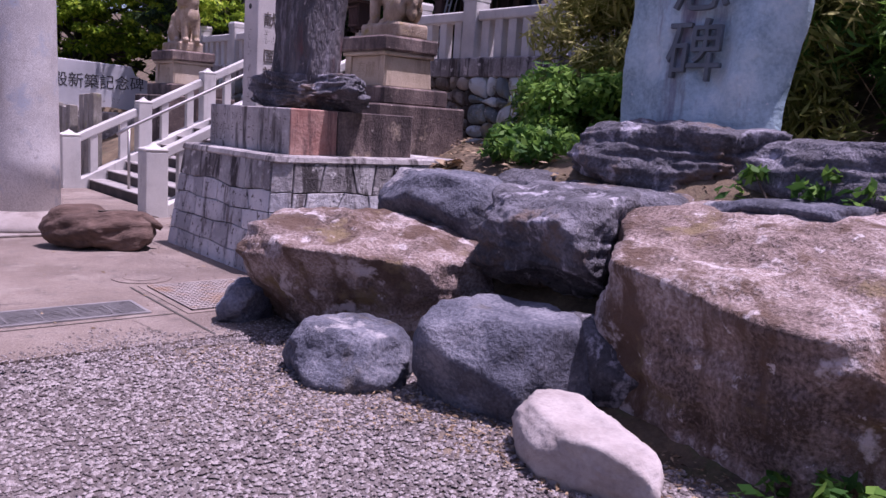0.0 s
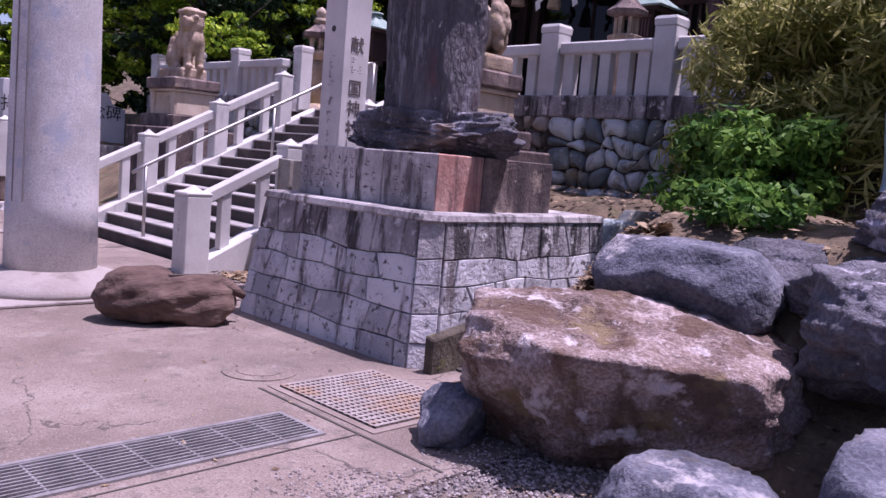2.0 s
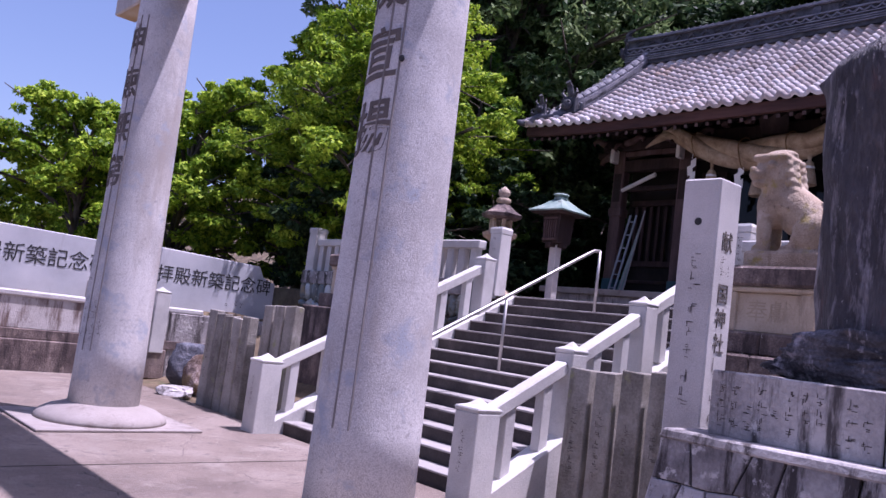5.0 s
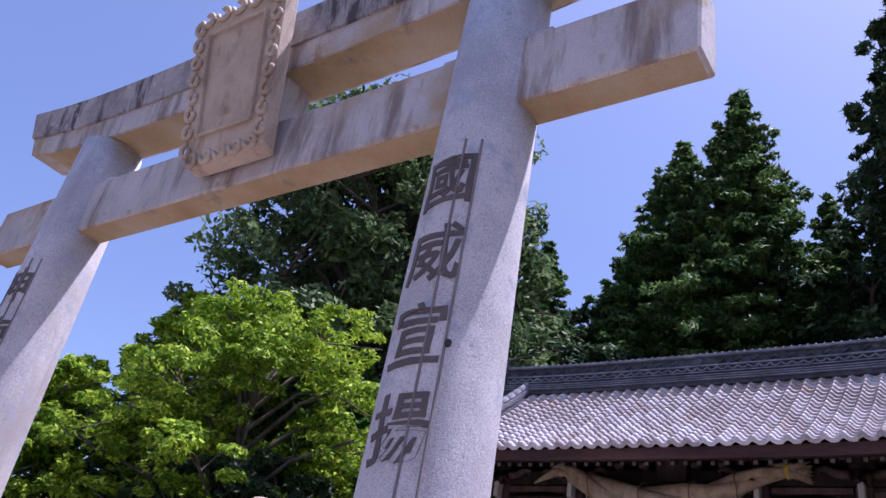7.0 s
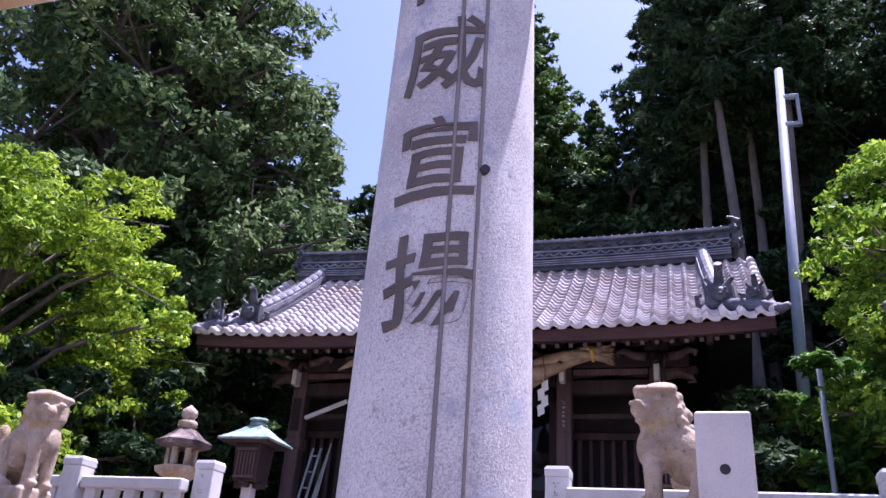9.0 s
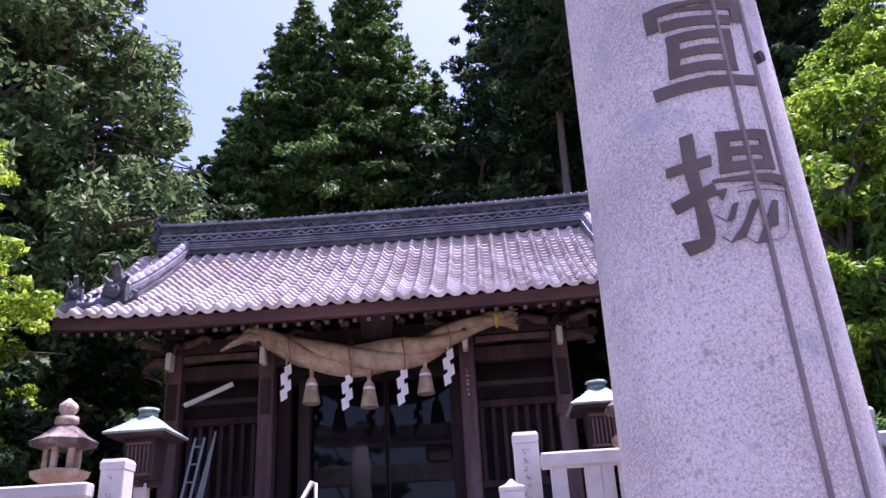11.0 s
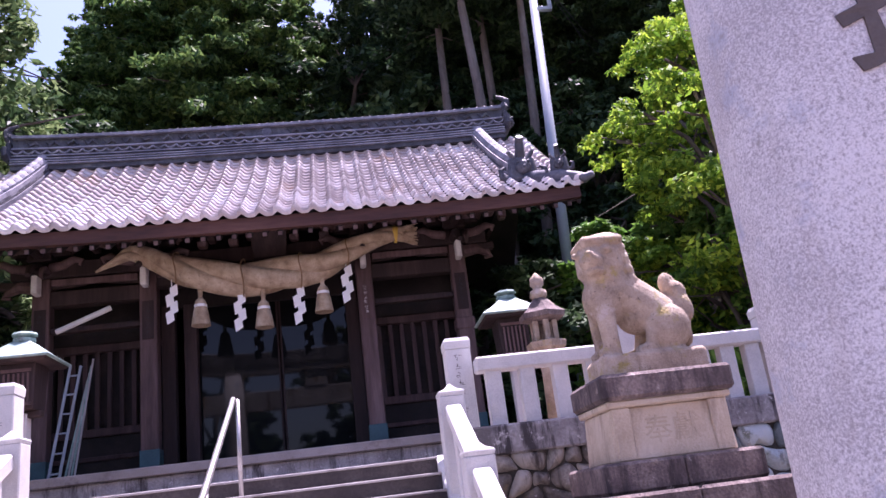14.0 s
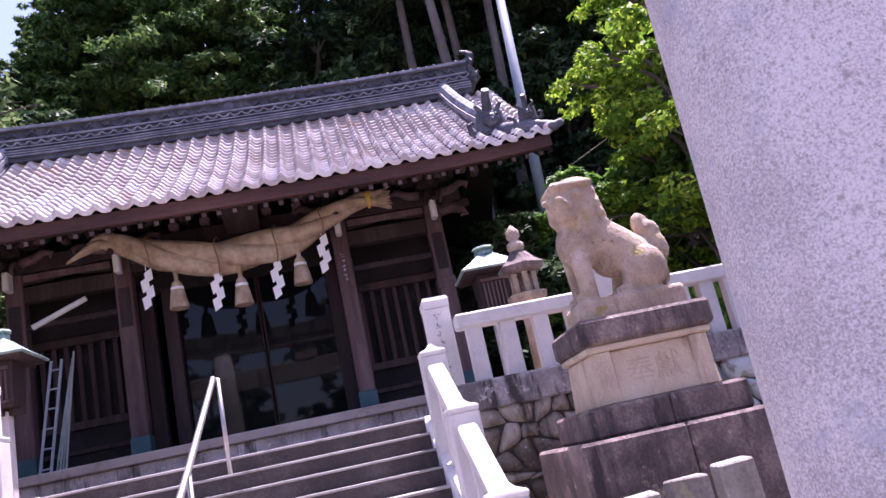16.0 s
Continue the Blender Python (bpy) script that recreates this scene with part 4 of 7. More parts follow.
for y in (7.36, 9.16):
    fence_post(8.72, y, 3.66)
for y in (5.4, 3.5):
    fence_post(8.72, y, 3.62)
fence_post(9.0, 10.92, 3.68, 0.14, True)
fence_post(9.0, 15.66, 3.68, 0.14, True)
fence_run(9.32, 10.78, n=4)
fence_run(7.52, 9.0, n=5)
fence_run(5.56, 7.2, n=5)
fence_run(3.66, 5.24, n=5)
for y in (17.55, 19.45, 21.3):
    fence_post(8.72, y, 3.66)
fence_run(15.82, 17.39, n=5)
fence_run(17.71, 19.29, n=5)
fence_run(19.61, 21.14, n=5)


# ---- guardian statues ----
def komainu(yc, face, label, shift):
    """A seated guardian on a stepped plinth; face is +1 or -1, the way along y that it looks."""
    x = 7.32
    yb = yc + face * 0.03
    base = thing("statue_plinth", x, yc, 0.9, "stepped stone plinth with cream body and dark cap", "plinth", "guardian plinths")
    for x0, w, z0, z1, m, t in ((0.80, 0.88, 0.35, 1.85, KOMA_DARK, 0.04), (0.60, 0.69, 1.85, 2.10, KOMA_DARK, 0.02)):
        for s in (-1, 1):
            part("step_block", box(x - x0, x + x0, yb + 0.003 if s > 0 else yb - w, yb + w if s > 0 else yb - 0.003, z0, z1, 0.025), m, base)
    body = part("body", box(x - 0.46, x + 0.40, yb - 0.535, yb + 0.535, 2.10, 2.54, 0.015, None, 0.025), KOMA_PALE, base)
    part("corner_strip", box(x - 0.475, x - 0.42, yb - 0.51, yb - 0.35, 2.105, 2.54, 0.01), KOMA_PALE, base)
    part("corner_strip", box(x - 0.475, x - 0.42, yb + 0.35, yb + 0.51, 2.105, 2.54, 0.01), KOMA_PALE, base)
    words("奉獻", 0.25, (x - 0.447, yb, 2.32), (0, -1, 0), (0.03, 0, 1), body, CARVED_KOMA, 0.006)
    part("cap_slab", box(x - 0.50, x + 0.42, yb - 0.55, yb + 0.55, 2.54, 2.60, 0.015), KOMA_PALE, base)
    part("cap_top", box(x - 0.55, x + 0.45, yb - 0.59, yb + 0.59, 2.60, 2.82, 0.03), KOMA_DARK, base)
    yc += shift
    bm = bmesh.new()
    s = face
    q = lambda dx, dy, dz: (x + dx, yc + s * dy, 2.88 + dz)
    R = lambda a: Matrix.Rotation(radians(a) * s, 4, "X")
    box(x - 0.28, x + 0.28, yc - 0.44, yc + 0.54, 2.80, 3.03, 0.03, bm)
    # trunk of the body, straight-backed from neck to rump
    tube([q(0, -0.27, 0.36), q(0, -0.16, 0.48), q(0, 0.02, 0.62), q(0, 0.20, 0.76), q(0, 0.30, 0.90)], [0.16, 0.215, 0.225, 0.225, 0.19], 16, bm)
    ball(q(0, 0.33, 0.70), (0.215, 0.205, 0.25), bm, 3)
    ball(q(0, 0.02, 0.50), (0.20, 0.22, 0.16), bm, 3)
    # neck, head, brow and jaw, turned to the steps
    tube([q(0, 0.26, 0.82), q(-0.02, 0.30, 1.0)], [0.215, 0.215], 14, bm)
    box(x - 0.24, x + 0.16, yc + s * 0.33 - 0.19, yc + s * 0.33 + 0.19, 3.78, 4.08, 0.06, bm)
    box(x - 0.27, x + 0.17, yc + s * 0.33 - 0.21, yc + s * 0.33 + 0.21, 4.06, 4.15, 0.035, bm)
    ball(q(-0.04, 0.30, 1.27), (0.18, 0.19, 0.06), bm, 3, R(-6))
    ball(q(-0.20, 0.45, 1.03), (0.12, 0.12, 0.085), bm, 3)
    ball(q(-0.19, 0.43, 0.93), (0.10, 0.10, 0.045), bm, 3)
    ball(q(-0.28, 0.49, 1.08), (0.05, 0.05, 0.04), bm, 2)
    for dx, dy in ((-0.24, 0.30), (-0.06, 0.54)):
        ball(q(dx, dy, 1.13), (0.055, 0.055, 0.035), bm, 2)
    for sx in (-1, 1):
        ball(q(sx * 0.18, 0.20, 1.12), (0.05, 0.075, 0.085), bm, 2)
        for kk in range(4):
            ball(q(sx * (0.17 - 0.012 * kk), 0.16 - 0.025 * kk, 1.14 - 0.10 * kk), (0.062, 0.065, 0.06), bm, 2)
        tube([q(sx * 0.11, 0.38, 0.66), q(sx * 0.125, 0.385, 0.42), q(sx * 0.125, 0.375, 0.13)], [0.105, 0.085, 0.078], 10, bm)
        ball(q(sx * 0.125, 0.42, 0.19), (0.075, 0.10, 0.055), bm, 2)
        ball(q(sx * 0.15, -0.17, 0.36), (0.115, 0.215, 0.225), bm, 3, R(30))
        tube([q(sx * 0.16, -0.02, 0.32), q(sx * 0.165, 0.02, 0.2)], [0.075, 0.06], 8, bm)
        ball(q(sx * 0.165, 0.05, 0.185), (0.07, 0.13, 0.05), bm, 2)
    for kk in range(5):
        for dx in (-0.08, 0.08):
            ball(q(dx, 0.12 - 0.015 * kk, 1.18 - 0.085 * kk), (0.07, 0.06, 0.055), bm, 2)
    # upright flame tail
    for dx, zz, dy, rz_ in ((0, 0.32, -0.36, 0.12), (0, 0.46, -0.37, 0.13), (0, 0.62, -0.35, 0.12), (0, 0.78, -0.31, 0.12), (0.09, 0.55, -0.38, 0.13), (-0.09, 0.55, -0.38, 0.13), (0.06, 0.70, -0.36, 0.10), (-0.06, 0.70, -0.36, 0.10)):
        ball(q(dx, dy, zz), (0.085, 0.09, rz_ + 0.02), bm, 2, R(-12))
    ob = part("guardian_statue", bm, KOMA, None, "", True)
    rm = ob.modifiers.new("remesh", "REMESH")
    rm.mode, rm.voxel_size, rm.use_smooth_shade = "VOXEL", 0.017, True
    sm = ob.modifiers.new("smooth", "SMOOTH")
    sm.factor, sm.iterations = 0.5, 2
    tagged(ob, label, "statue", "guardian statues")


komainu(9.44, 1, "seated sandy stone guardian lion on its plinth", -0.07)
komainu(17.24, -1, "seated sandy stone guardian lion on its plinth", 0.08)

# ---- inscribed pillar and slab rows ----
pillar = thing("inscribed_pillar", 5.04, 9.18, 0, "tall square granite pillar carved with characters", "stone pillar")
part("shaft", box(4.865, 5.23, 9.0, 9.365, -0.03, 3.34, 0.015), GRANITE, pillar)
part("hole", tube([(4.861, 9.19, 2.95), (4.870, 9.19, 2.95)], 0.035, 16), INK, pillar, "small round bolt hole")
for ch_, z_ in (("献", 2.80), ("国", 2.34), ("神", 2.12), ("社", 1.90)):
    words(ch_, 0.19, (5.05, 8.996, z_ - 0.02), (1, 0, 0), (0, 0, 1), pillar, CARVED, 0.003)
text_bars("worn_character", pillar, CARVED, (4.95, 8.9985, 2.48), (1, 0, 0), (0, 0, 1), 0.2, 0.19, 2, 2, 3)
text_bars("worn_character", pillar, CARVED, (4.95, 8.9985, 0.75), (1, 0, 0), (0, 0, 1), 0.2, 1.02, 1, 5, 4)
text_bars("faint_carving", pillar, GROOVE, (4.8632, 9.25, 0.9), (0, -1, 0), (0, 0, 1), 0.15, 1.8, 1, 9, 6)


def slab_row(x0, y0, x1, y1, n, zt, seed):
    r = random.Random(seed)
    for k in range(n):
        t = (k + 0.5) / n
        x, y = x0 + (x1 - x0) * t, y0 + (y1 - y0) * t
        w, z = 0.138 + r.uniform(-0.012, 0.008), zt + r.uniform(-0.05, 0.05)
        s = thing("stone_slab_post", x, y, -0.03, "upright lichened stone slab carved with faint names", "stone slab", "row of slab posts")
        part("slab", hexa(bmesh.new(), [(x - 0.09, y - w, -0.05), (x + 0.09, y - w, -0.05), (x + 0.09, y + w, -0.05), (x - 0.09, y + w, -0.05)], [(x - 0.08, y - w + 0.01, z), (x + 0.08, y - w + 0.01, z + r.uniform(-0.02, 0.02)), (x + 0.08, y + w - 0.01, z), (x - 0.08, y + w - 0.01, z + r.uniform(-0.02, 0.02))], 0.012), SLAB, s)
        text_bars("carving", s, CARVED, (x - 0.093, y + 0.07, 0.4), (0, -1, 0), (0, 0, 1), 0.13, 0.7, 1, 7, seed * 10 + k, 0.001)


slab_row(5.42, 9.55, 5.42, 10.85, 4, 1.54, 1)
slab_row(4.95, 15.60, 4.95, 16.55, 3, 1.74, 2)
slab_row(4.80, 16.62, 4.90, 18.25, 5, 1.52, 3)

# ---- pedestal with the dark stele ----
ped = thing("monument_pedestal", 4.9, 7.5, 0, "two-tier stone pedestal of irregular grey blocks", "pedestal")
foot = [(3.70, 8.86), (3.70, 6.42), (3.86, 6.28), (6.30, 6.34), (6.30, 8.86)]
head = [(3.82, 8.66), (3.82, 6.52), (3.98, 6.40), (6.22, 6.44), (6.22, 8.66)]
core = bmesh.new()
hexa(core, [(x + 0.05, y + (0.05 if y < 7 else -0.02), -0.03) for x, y in foot], [(x + 0.05, y + (0.05 if y < 7 else -0.02), 1.16) for x, y in head])
part("core", core, MORTAR, ped, "dark joints between blocks")


def face_point(i, j, lift=0.0):
    a0, b0, a1, b1 = (Vector((*foot[i], -0.03)), Vector((*foot[j], -0.03)), Vector((*head[i], 1.17)), Vector((*head[j], 1.17)))
    return lambda u, v: tuple((a0.lerp(b0, u)).lerp(a1.lerp(b1, u), (v + 0.03) / 1.2))


CR = [-0.03, 0.19, 0.42, 0.64, 0.84, 1.18]
laid_wall(ped, "block", ASHLAR, face_point(0, 1), (0.0, 1.0, 0.155), CR, 0.058, 0.0036, Vector((-0.995, 0, 0.1)), 0.022, 0.001, 21, 0.008, ASHLAR_TOP)
laid_wall(ped, "block", ASHLAR, face_point(1, 2), (0.0, 1.0, 2.0), CR, 0.058, 0.0036, Vector((-0.66, -0.75, 0.08)), 0.022, 0.001, 22, 0.008, ASHLAR_TOP)
laid_wall(ped, "block", ASHLAR, face_point(2, 3), (0.0, 1.0, 0.15), CR, 0.058, 0.0036, Vector((0, -0.995, 0.08)), 0.022, 0.001, 23, 0.008, ASHLAR_TOP)
laid_wall(ped, "block", ASHLAR, face_point(4, 0), (0.0, 1.0, 0.15), CR, 0.058, 0.0036, Vector((0, 0.995, 0.08)), 0.022, 0.001, 24, 0.008, ASHLAR_TOP)
top_ = bmesh.new()
hexa(top_, [(x - 0.04 * (x < 5), y + (-0.04 if y < 7 else 0.04), 1.14) for x, y in head], [(x - 0.02 * (x < 5), y + (-0.02 if y < 7 else 0.02), 1.215) for x, y in head], 0.015)
part("top_slab", top_, OLDSTONE, ped, "worn weathered ledge")
UZ0, UZ1 = 1.21, 1.68
up_ = [(4.02, 8.45), (4.02, 7.25), (4.02, 6.58), (4.60, 6.60), (5.62, 6.64), (5.62, 8.45)]
for i, m, lb in ((0, OLDSTONE, "grey face carved with rows of names"), (1, OLDSTONE, "grey face carved with rows of names"), (2, REDSTONE, "smooth reddish corner stone"), (3, KOMA_DARK, "dark stained stone"), (4, OLDSTONE, "grey stone"), (5, OLDSTONE, "grey stone")):
    a, b = up_[i], up_[(i + 1) % len(up_)]
    d = Vector((b[0] - a[0], b[1] - a[1], 0)).normalized()
    inn = Vector((-d.y, d.x, 0)) * 0.22
    g = d * 0.003
    pts = [Vector((*a, 0)) + g, Vector((*b, 0)) - g, Vector((*b, 0)) - g + inn - d * 0.06, Vector((*a, 0)) + g + inn + d * 0.06]
    part("side_stone", hexa(bmesh.new(), [(p.x, p.y, UZ0) for p in pts], [(p.x, p.y, UZ1) for p in pts], 0.01), m, ped, lb)
    if i < 2:
        text_bars("carving", ped, CARVED, tuple(Vector((*a, UZ0 + 0.06)) + d * 0.05 - inn.normalized() * 0.001), d, (0, 0, 1), (Vector(b) - Vector(a)).length - 0.1, 0.34, 11 if i == 0 else 6, 3, 30 + i, 0.003)
cap_ = bmesh.new()
hexa(cap_, [(x + 0.02 * (x < 5), y + (0.02 if y < 7 else -0.02), UZ1 - 0.06) for x, y in up_], [(x + 0.02 * (x < 5), y + (0.02 if y < 7 else -0.02), UZ1 - 0.006) for x, y in up_])
part("top_stone", cap_, OLDSTONE, ped, "dark stained top")


def boulder(label, centre, size, seed, mat, **kw):
    ob = part("rock", rock_mesh(centre, size, seed, **kw), mat, None, "", True)
    return tagged(ob, label, "rock", "rocks along the bank")


def stele(name, label, mat, x, pts_low, pts_high, th, z0, z1, seed, tilt=0.0, dome=0.12):
    """A rough upright slab: y outline low and high, thick th, with a worn irregular surface."""
    bm = bmesh.new()
    nu, nv = 26, 40
    front, back = [], []
    for j in range(nv + 1):
        v = j / nv
        ya = pts_low[0] + (pts_high[0] - pts_low[0]) * v + 0.10 * noise.noise(Vector((v * 3.3, seed, 0)))
        yb = pts_low[1] + (pts_high[1] - pts_low[1]) * v + 0.10 * noise.noise(Vector((v * 3.3, seed + 5, 0)))
        rf, rb = [], []
        for i in range(nu + 1):
            u = i / nu
            e = 1 - abs(2 * u - 1) ** 5
            zz = z0 + (z1 - z0) * v - dome * (2 * u - 1) ** 2 * v ** 6 * 2
            y = ya + (yb - ya) * u
            ev = min(1, (1 - v) * 12) ** 0.5
            dn = 0.085 * noise.fractal(Vector((y * 3.6, zz * 0.9, seed)), 0.8, 2.2, 6)
            rf.append(bm.verts.new((x + tilt * v - th * e * max(0.15, ev) + dn, y, zz)))
            rb.append(bm.verts.new((x + tilt * v + th * e * max(0.15, ev) + dn, y, zz)))
        front.append(rf)
        back.append(rb)
    for g, fl in ((front, False), (back, True)):
        for j in range(nv):
            for i in range(nu):
                q = (g[j][i], g[j][i + 1], g[j + 1][i + 1], g[j + 1][i])
                bm.faces.new(q if fl else q[::-1])
    bmesh.ops.remove_doubles(bm, verts=bm.verts, dist=0.001)
    t = thing(name, x, (pts_low[0] + pts_low[1]) / 2, z0, label, "stone stele")
    part("slab", bm, mat, t, "", True)
    return t


base_rock = part("rock", rock_mesh((4.66, 7.36, 1.86), (0.48, 1.0, 0.27), 8, planes=14, sub=6, rough=0.13, strata=0.03, cut=(0.6, 0.95)), ROCK_DARK, None, "", True)
tagged(base_rock, "dark jagged base rock under the black stele", "rock")
stele("memorial_stele", "tall dark rough stone stele on a base rock", STELE_DARK, 4.66, (8.00, 6.80), (8.12, 6.96), 0.22, 1.96, 4.32, 3, 0.05, 0.16)
bs = stele("memorial_stele", "broad blue-grey stone stele with carved characters", STELE_BLUE, 5.72, (3.82, 2.36), (3.98, 2.18), 0.17, 1.66, 3.95, 11, 0.15, 0.2)
for c_, z_ in (("念", 2.80), ("碑", 2.27)):
    words(c_, 0.52, (5.53 + 0.065 * (z_ - 1.66) / 1.1, 3.06, z_), (0, -1, 0), (0.065, 0, 1), bs, CARVED_BLUE, 0.02)

# rocks of the bank, from the pedestal outwards
boulder("large angular rock with pink lit top and dark brown undercut side", (3.56, 4.35, 0.36), (1.00, 0.74, 0.68), 5, ROCK_WARM, planes=2, rough=0.075, strata=0.02, turn=-54, sub=6, cut=(0.95, 1.1), cap=1.3, flat_top=1.1, faces=((0.05, -0.9, -0.46, 0.58), (-0.6, -0.7, -0.5, 0.72), (0.06, -0.20, 0.97, 0.64), (0.32, -0.10, 0.94, 0.72), (-0.22, -0.08, 0.96, 0.82), (-0.95, 0.05, -0.1, 0.92), (0.8, -0.5, -0.1, 0.86), (1, 0, 0.1, 0.94), (0, 0.9, 0.4, 0.8), (0.3, -0.95, -0.1, 0.92)))
boulder("small grey stone beside the larger rock", (2.86, 5.10, 0.10), (0.24, 0.22, 0.27), 6, ROCK_GREY, planes=9, rough=0.1)
boulder("rounded blue-grey boulder on the bank", (4.40, 4.55, 0.90), (0.50, 0.62, 0.44), 7, ROCK_GREY, planes=5, rough=0.07, cut=(0.85, 1.0), faces=((-0.85, -0.1, -0.5, 0.68), (-0.3, 0, 0.95, 0.86), (-0.7, 0.3, 0.6, 0.9)))
boulder("dark layered rock with pale streaks", (4.20, 3.08, 0.84), (0.60, 0.55, 0.44), 9, ROCK_DARK, planes=2, cut=(0.95, 1.1), strata=0.05, turn=6, rough=0.085, sub=6, cap=1.3, flat_top=1.1, faces=((-0.95, 0.05, -0.35, 0.72), (-0.12, 0.05, 1, 0.84), (-0.6, 0.15, 0.75, 0.92), (0, 1, -0.1, 0.92), (-0.6, 0.7, 0.2, 0.95), (0, -1, -0.1, 0.95), (1, 0, 0, 0.9), (0, 0, -1, 0.7), (-0.6, -0.1, -0.8, 0.62)))
boulder("dark flat rock behind the boulders", (4.75, 3.25, 0.98), (0.65, 0.9, 0.36), 10, ROCK_DARK, planes=12, strata=0.04, rough=0.09)
boulder("huge angular rock with pink top and brown fractured side", (4.30, 1.42, 0.44), (0.94, 1.20, 0.84), 12, ROCK_WARM, planes=2, rough=0.065, strata=0.028, sub=6, turn=-8, cut=(0.98, 1.1), cap=1.35, flat_top=1.1, faces=((-0.99, 0.06, -0.14, 0.80), (-0.30, -0.10, 0.95, 0.745), (-0.10, 0.05, 0.98, 0.90), (0, 1, -0.12, 0.90), (-0.6, 0.75, 0.1, 0.94), (-0.15, -0.9, 0.35, 0.86), (1, 0, 0, 0.9), (-0.7, -0.6, -0.1, 0.98)))
boulder("small blue-grey rock on gravel", (2.80, 3.55, 0.08), (0.40, 0.42, 0.32), 13, ROCK_GREY, planes=4, cut=(0.85, 1.0), rough=0.08, faces=((-0.7, -0.3, 0.55, 0.70), (0.1, 0.1, 1, 0.82), (-0.9, 0.2, -0.1, 0.85)))
boulder("rounded blue-grey rock on gravel", (3.30, 2.66, 0.20), (0.46, 0.49, 0.48), 14, ROCK_GREY, planes=3, cut=(0.9, 1.05), rough=0.06, cap=1.15, faces=((-0.92, -0.2, -0.38, 0.70), (-0.35, 0, 0.95, 0.80), (-0.75, -0.45, 0.5, 0.76), (0, 1, 0.1, 0.9), (-0.2, -0.95, 0.1, 0.88)))
boulder("pale flat rock on gravel", (3.02, 1.74, 0.07), (0.30, 0.58, 0.24), 15, ROCK_PALE, planes=9, rough=0.06, turn=-20)
boulder("dark layered rock below the blue stele", (5.38, 3.05, 1.38), (0.55, 1.05, 0.46), 16, ROCK_DARK, planes=10, strata=0.07, sub=6, rough=0.1)
boulder("long dark flat rock with pale lichen", (5.55, 1.55, 1.42), (0.55, 1.1, 0.34), 17, ROCK_DARK, planes=10, strata=0.06, rough=0.09)
boulder("low grey rock among leaves", (4.98, 1.75, 1.10), (0.45, 0.7, 0.26), 18, ROCK_GREY, planes=10)
boulder("brown fractured rock at the bank's end", (4.6, 0.1, 0.35), (0.7, 0.7, 0.75), 19, ROCK_WARM, planes=11, rough=0.1)
# Added rock; its dark colour stands for the shadow between its neighbours.
boulder("dark rock added to stand for shadow between boulders", (3.98, 2.30, 0.22), (0.45, 0.45, 0.42), 20, ROCK_DARK, planes=11)
boulder("low dark stone on the bank", (4.95, 4.2, 1.06), (0.45, 0.5, 0.3), 25, ROCK_DARK, planes=11)
boulder("pinkish rock beside steps", (5.5, 19.3, 0.35), (0.45, 0.45, 0.5), 26, ROCK_WARM, planes=10)
boulder("flat stone on the ground by the fence", (4.75, 18.9, 0.06), (0.35, 0.3, 0.12), 27, OLDSTONE, planes=8)
boulder("grey rock by slab posts", (5.6, 20.3, 0.45), (0.5, 0.5, 0.5), 28, ROCK_GREY, planes=10)

boulder("grey stone of a rough wall beside the pedestal", (6.62, 6.55, 0.98), (0.30, 0.26, 0.26), 41, RUBBLE, planes=10, sub=4)
boulder("grey stone of a rough wall beside the pedestal", (7.15, 6.60, 1.08), (0.32, 0.26, 0.26), 42, RUBBLE, planes=10, sub=4)
boulder("grey stone of a rough wall beside the pedestal", (6.75, 6.45, 0.55), (0.36, 0.26, 0.30), 43, RUBBLE, planes=10, sub=4)

# log
lg = thing("log", 2.82, 8.66, 0, "weathered brown twisted log lying on concrete", "log")
bm = bmesh.new()
bmesh.ops.create_icosphere(bm, subdivisions=5, radius=1)
ax = Vector((0.80, -0.42, 0)).normalized()
sd = Vector((-ax.y, ax.x, 0))
for v in bm.verts:
    d = v.co.copy()
    tw = d.x * 0.9
    r = 0.25 * (1 - 0.10 * max(0, d.x) + 0.12 * max(0, -d.x)) * (1 + 0.22 * noise.noise(Vector((d.x * 2.5, d.y * 1.5 + 3, d.z * 1.5))) + 0.16 * math.sin(math.atan2(d.z, d.y) * 3 + tw * 5) * (0.15 + max(0, d.x + 0.2)) + 0.05 * math.sin(math.atan2(d.z, d.y) * 9 + tw * 8))
    lx = d.x * 0.60 + 0.03 * noise.noise(d * 6)
    rr = math.sqrt(d.y * d.y + d.z * d.z) + 1e-6
    f = max(0.0, 1 - abs(d.x) ** (2.6 if d.x < 0 else 5)) ** 0.5
    p = ax * lx + sd * (d.y / rr * r * f * 1.15) + Vector((0, 0, max(-0.19, d.z / rr * r * f) + 0.19 + 0.03 * (lx < 0)))
    v.co = Vector((2.82, 8.66, 0)) + p
part("trunk", bm, LOG, lg, "", True)
part("broken_limb", tube([(2.98, 8.62, 0.30), (3.14, 8.53, 0.35), (3.30, 8.40, 0.33), (3.42, 8.34, 0.24)], [0.10, 0.085, 0.06, 0.03], 10), LOG, lg, "", True)
part("knot", ball((2.62, 8.60, 0.30), (0.10, 0.09, 0.07)), LOG, lg, "", True)
part("split_strip", tube([(2.76, 8.62, 0.42), (3.05, 8.50, 0.43), (3.40, 8.40, 0.36)], [0.012, 0.015, 0.008], 6), BARK, lg, "dark split strip")

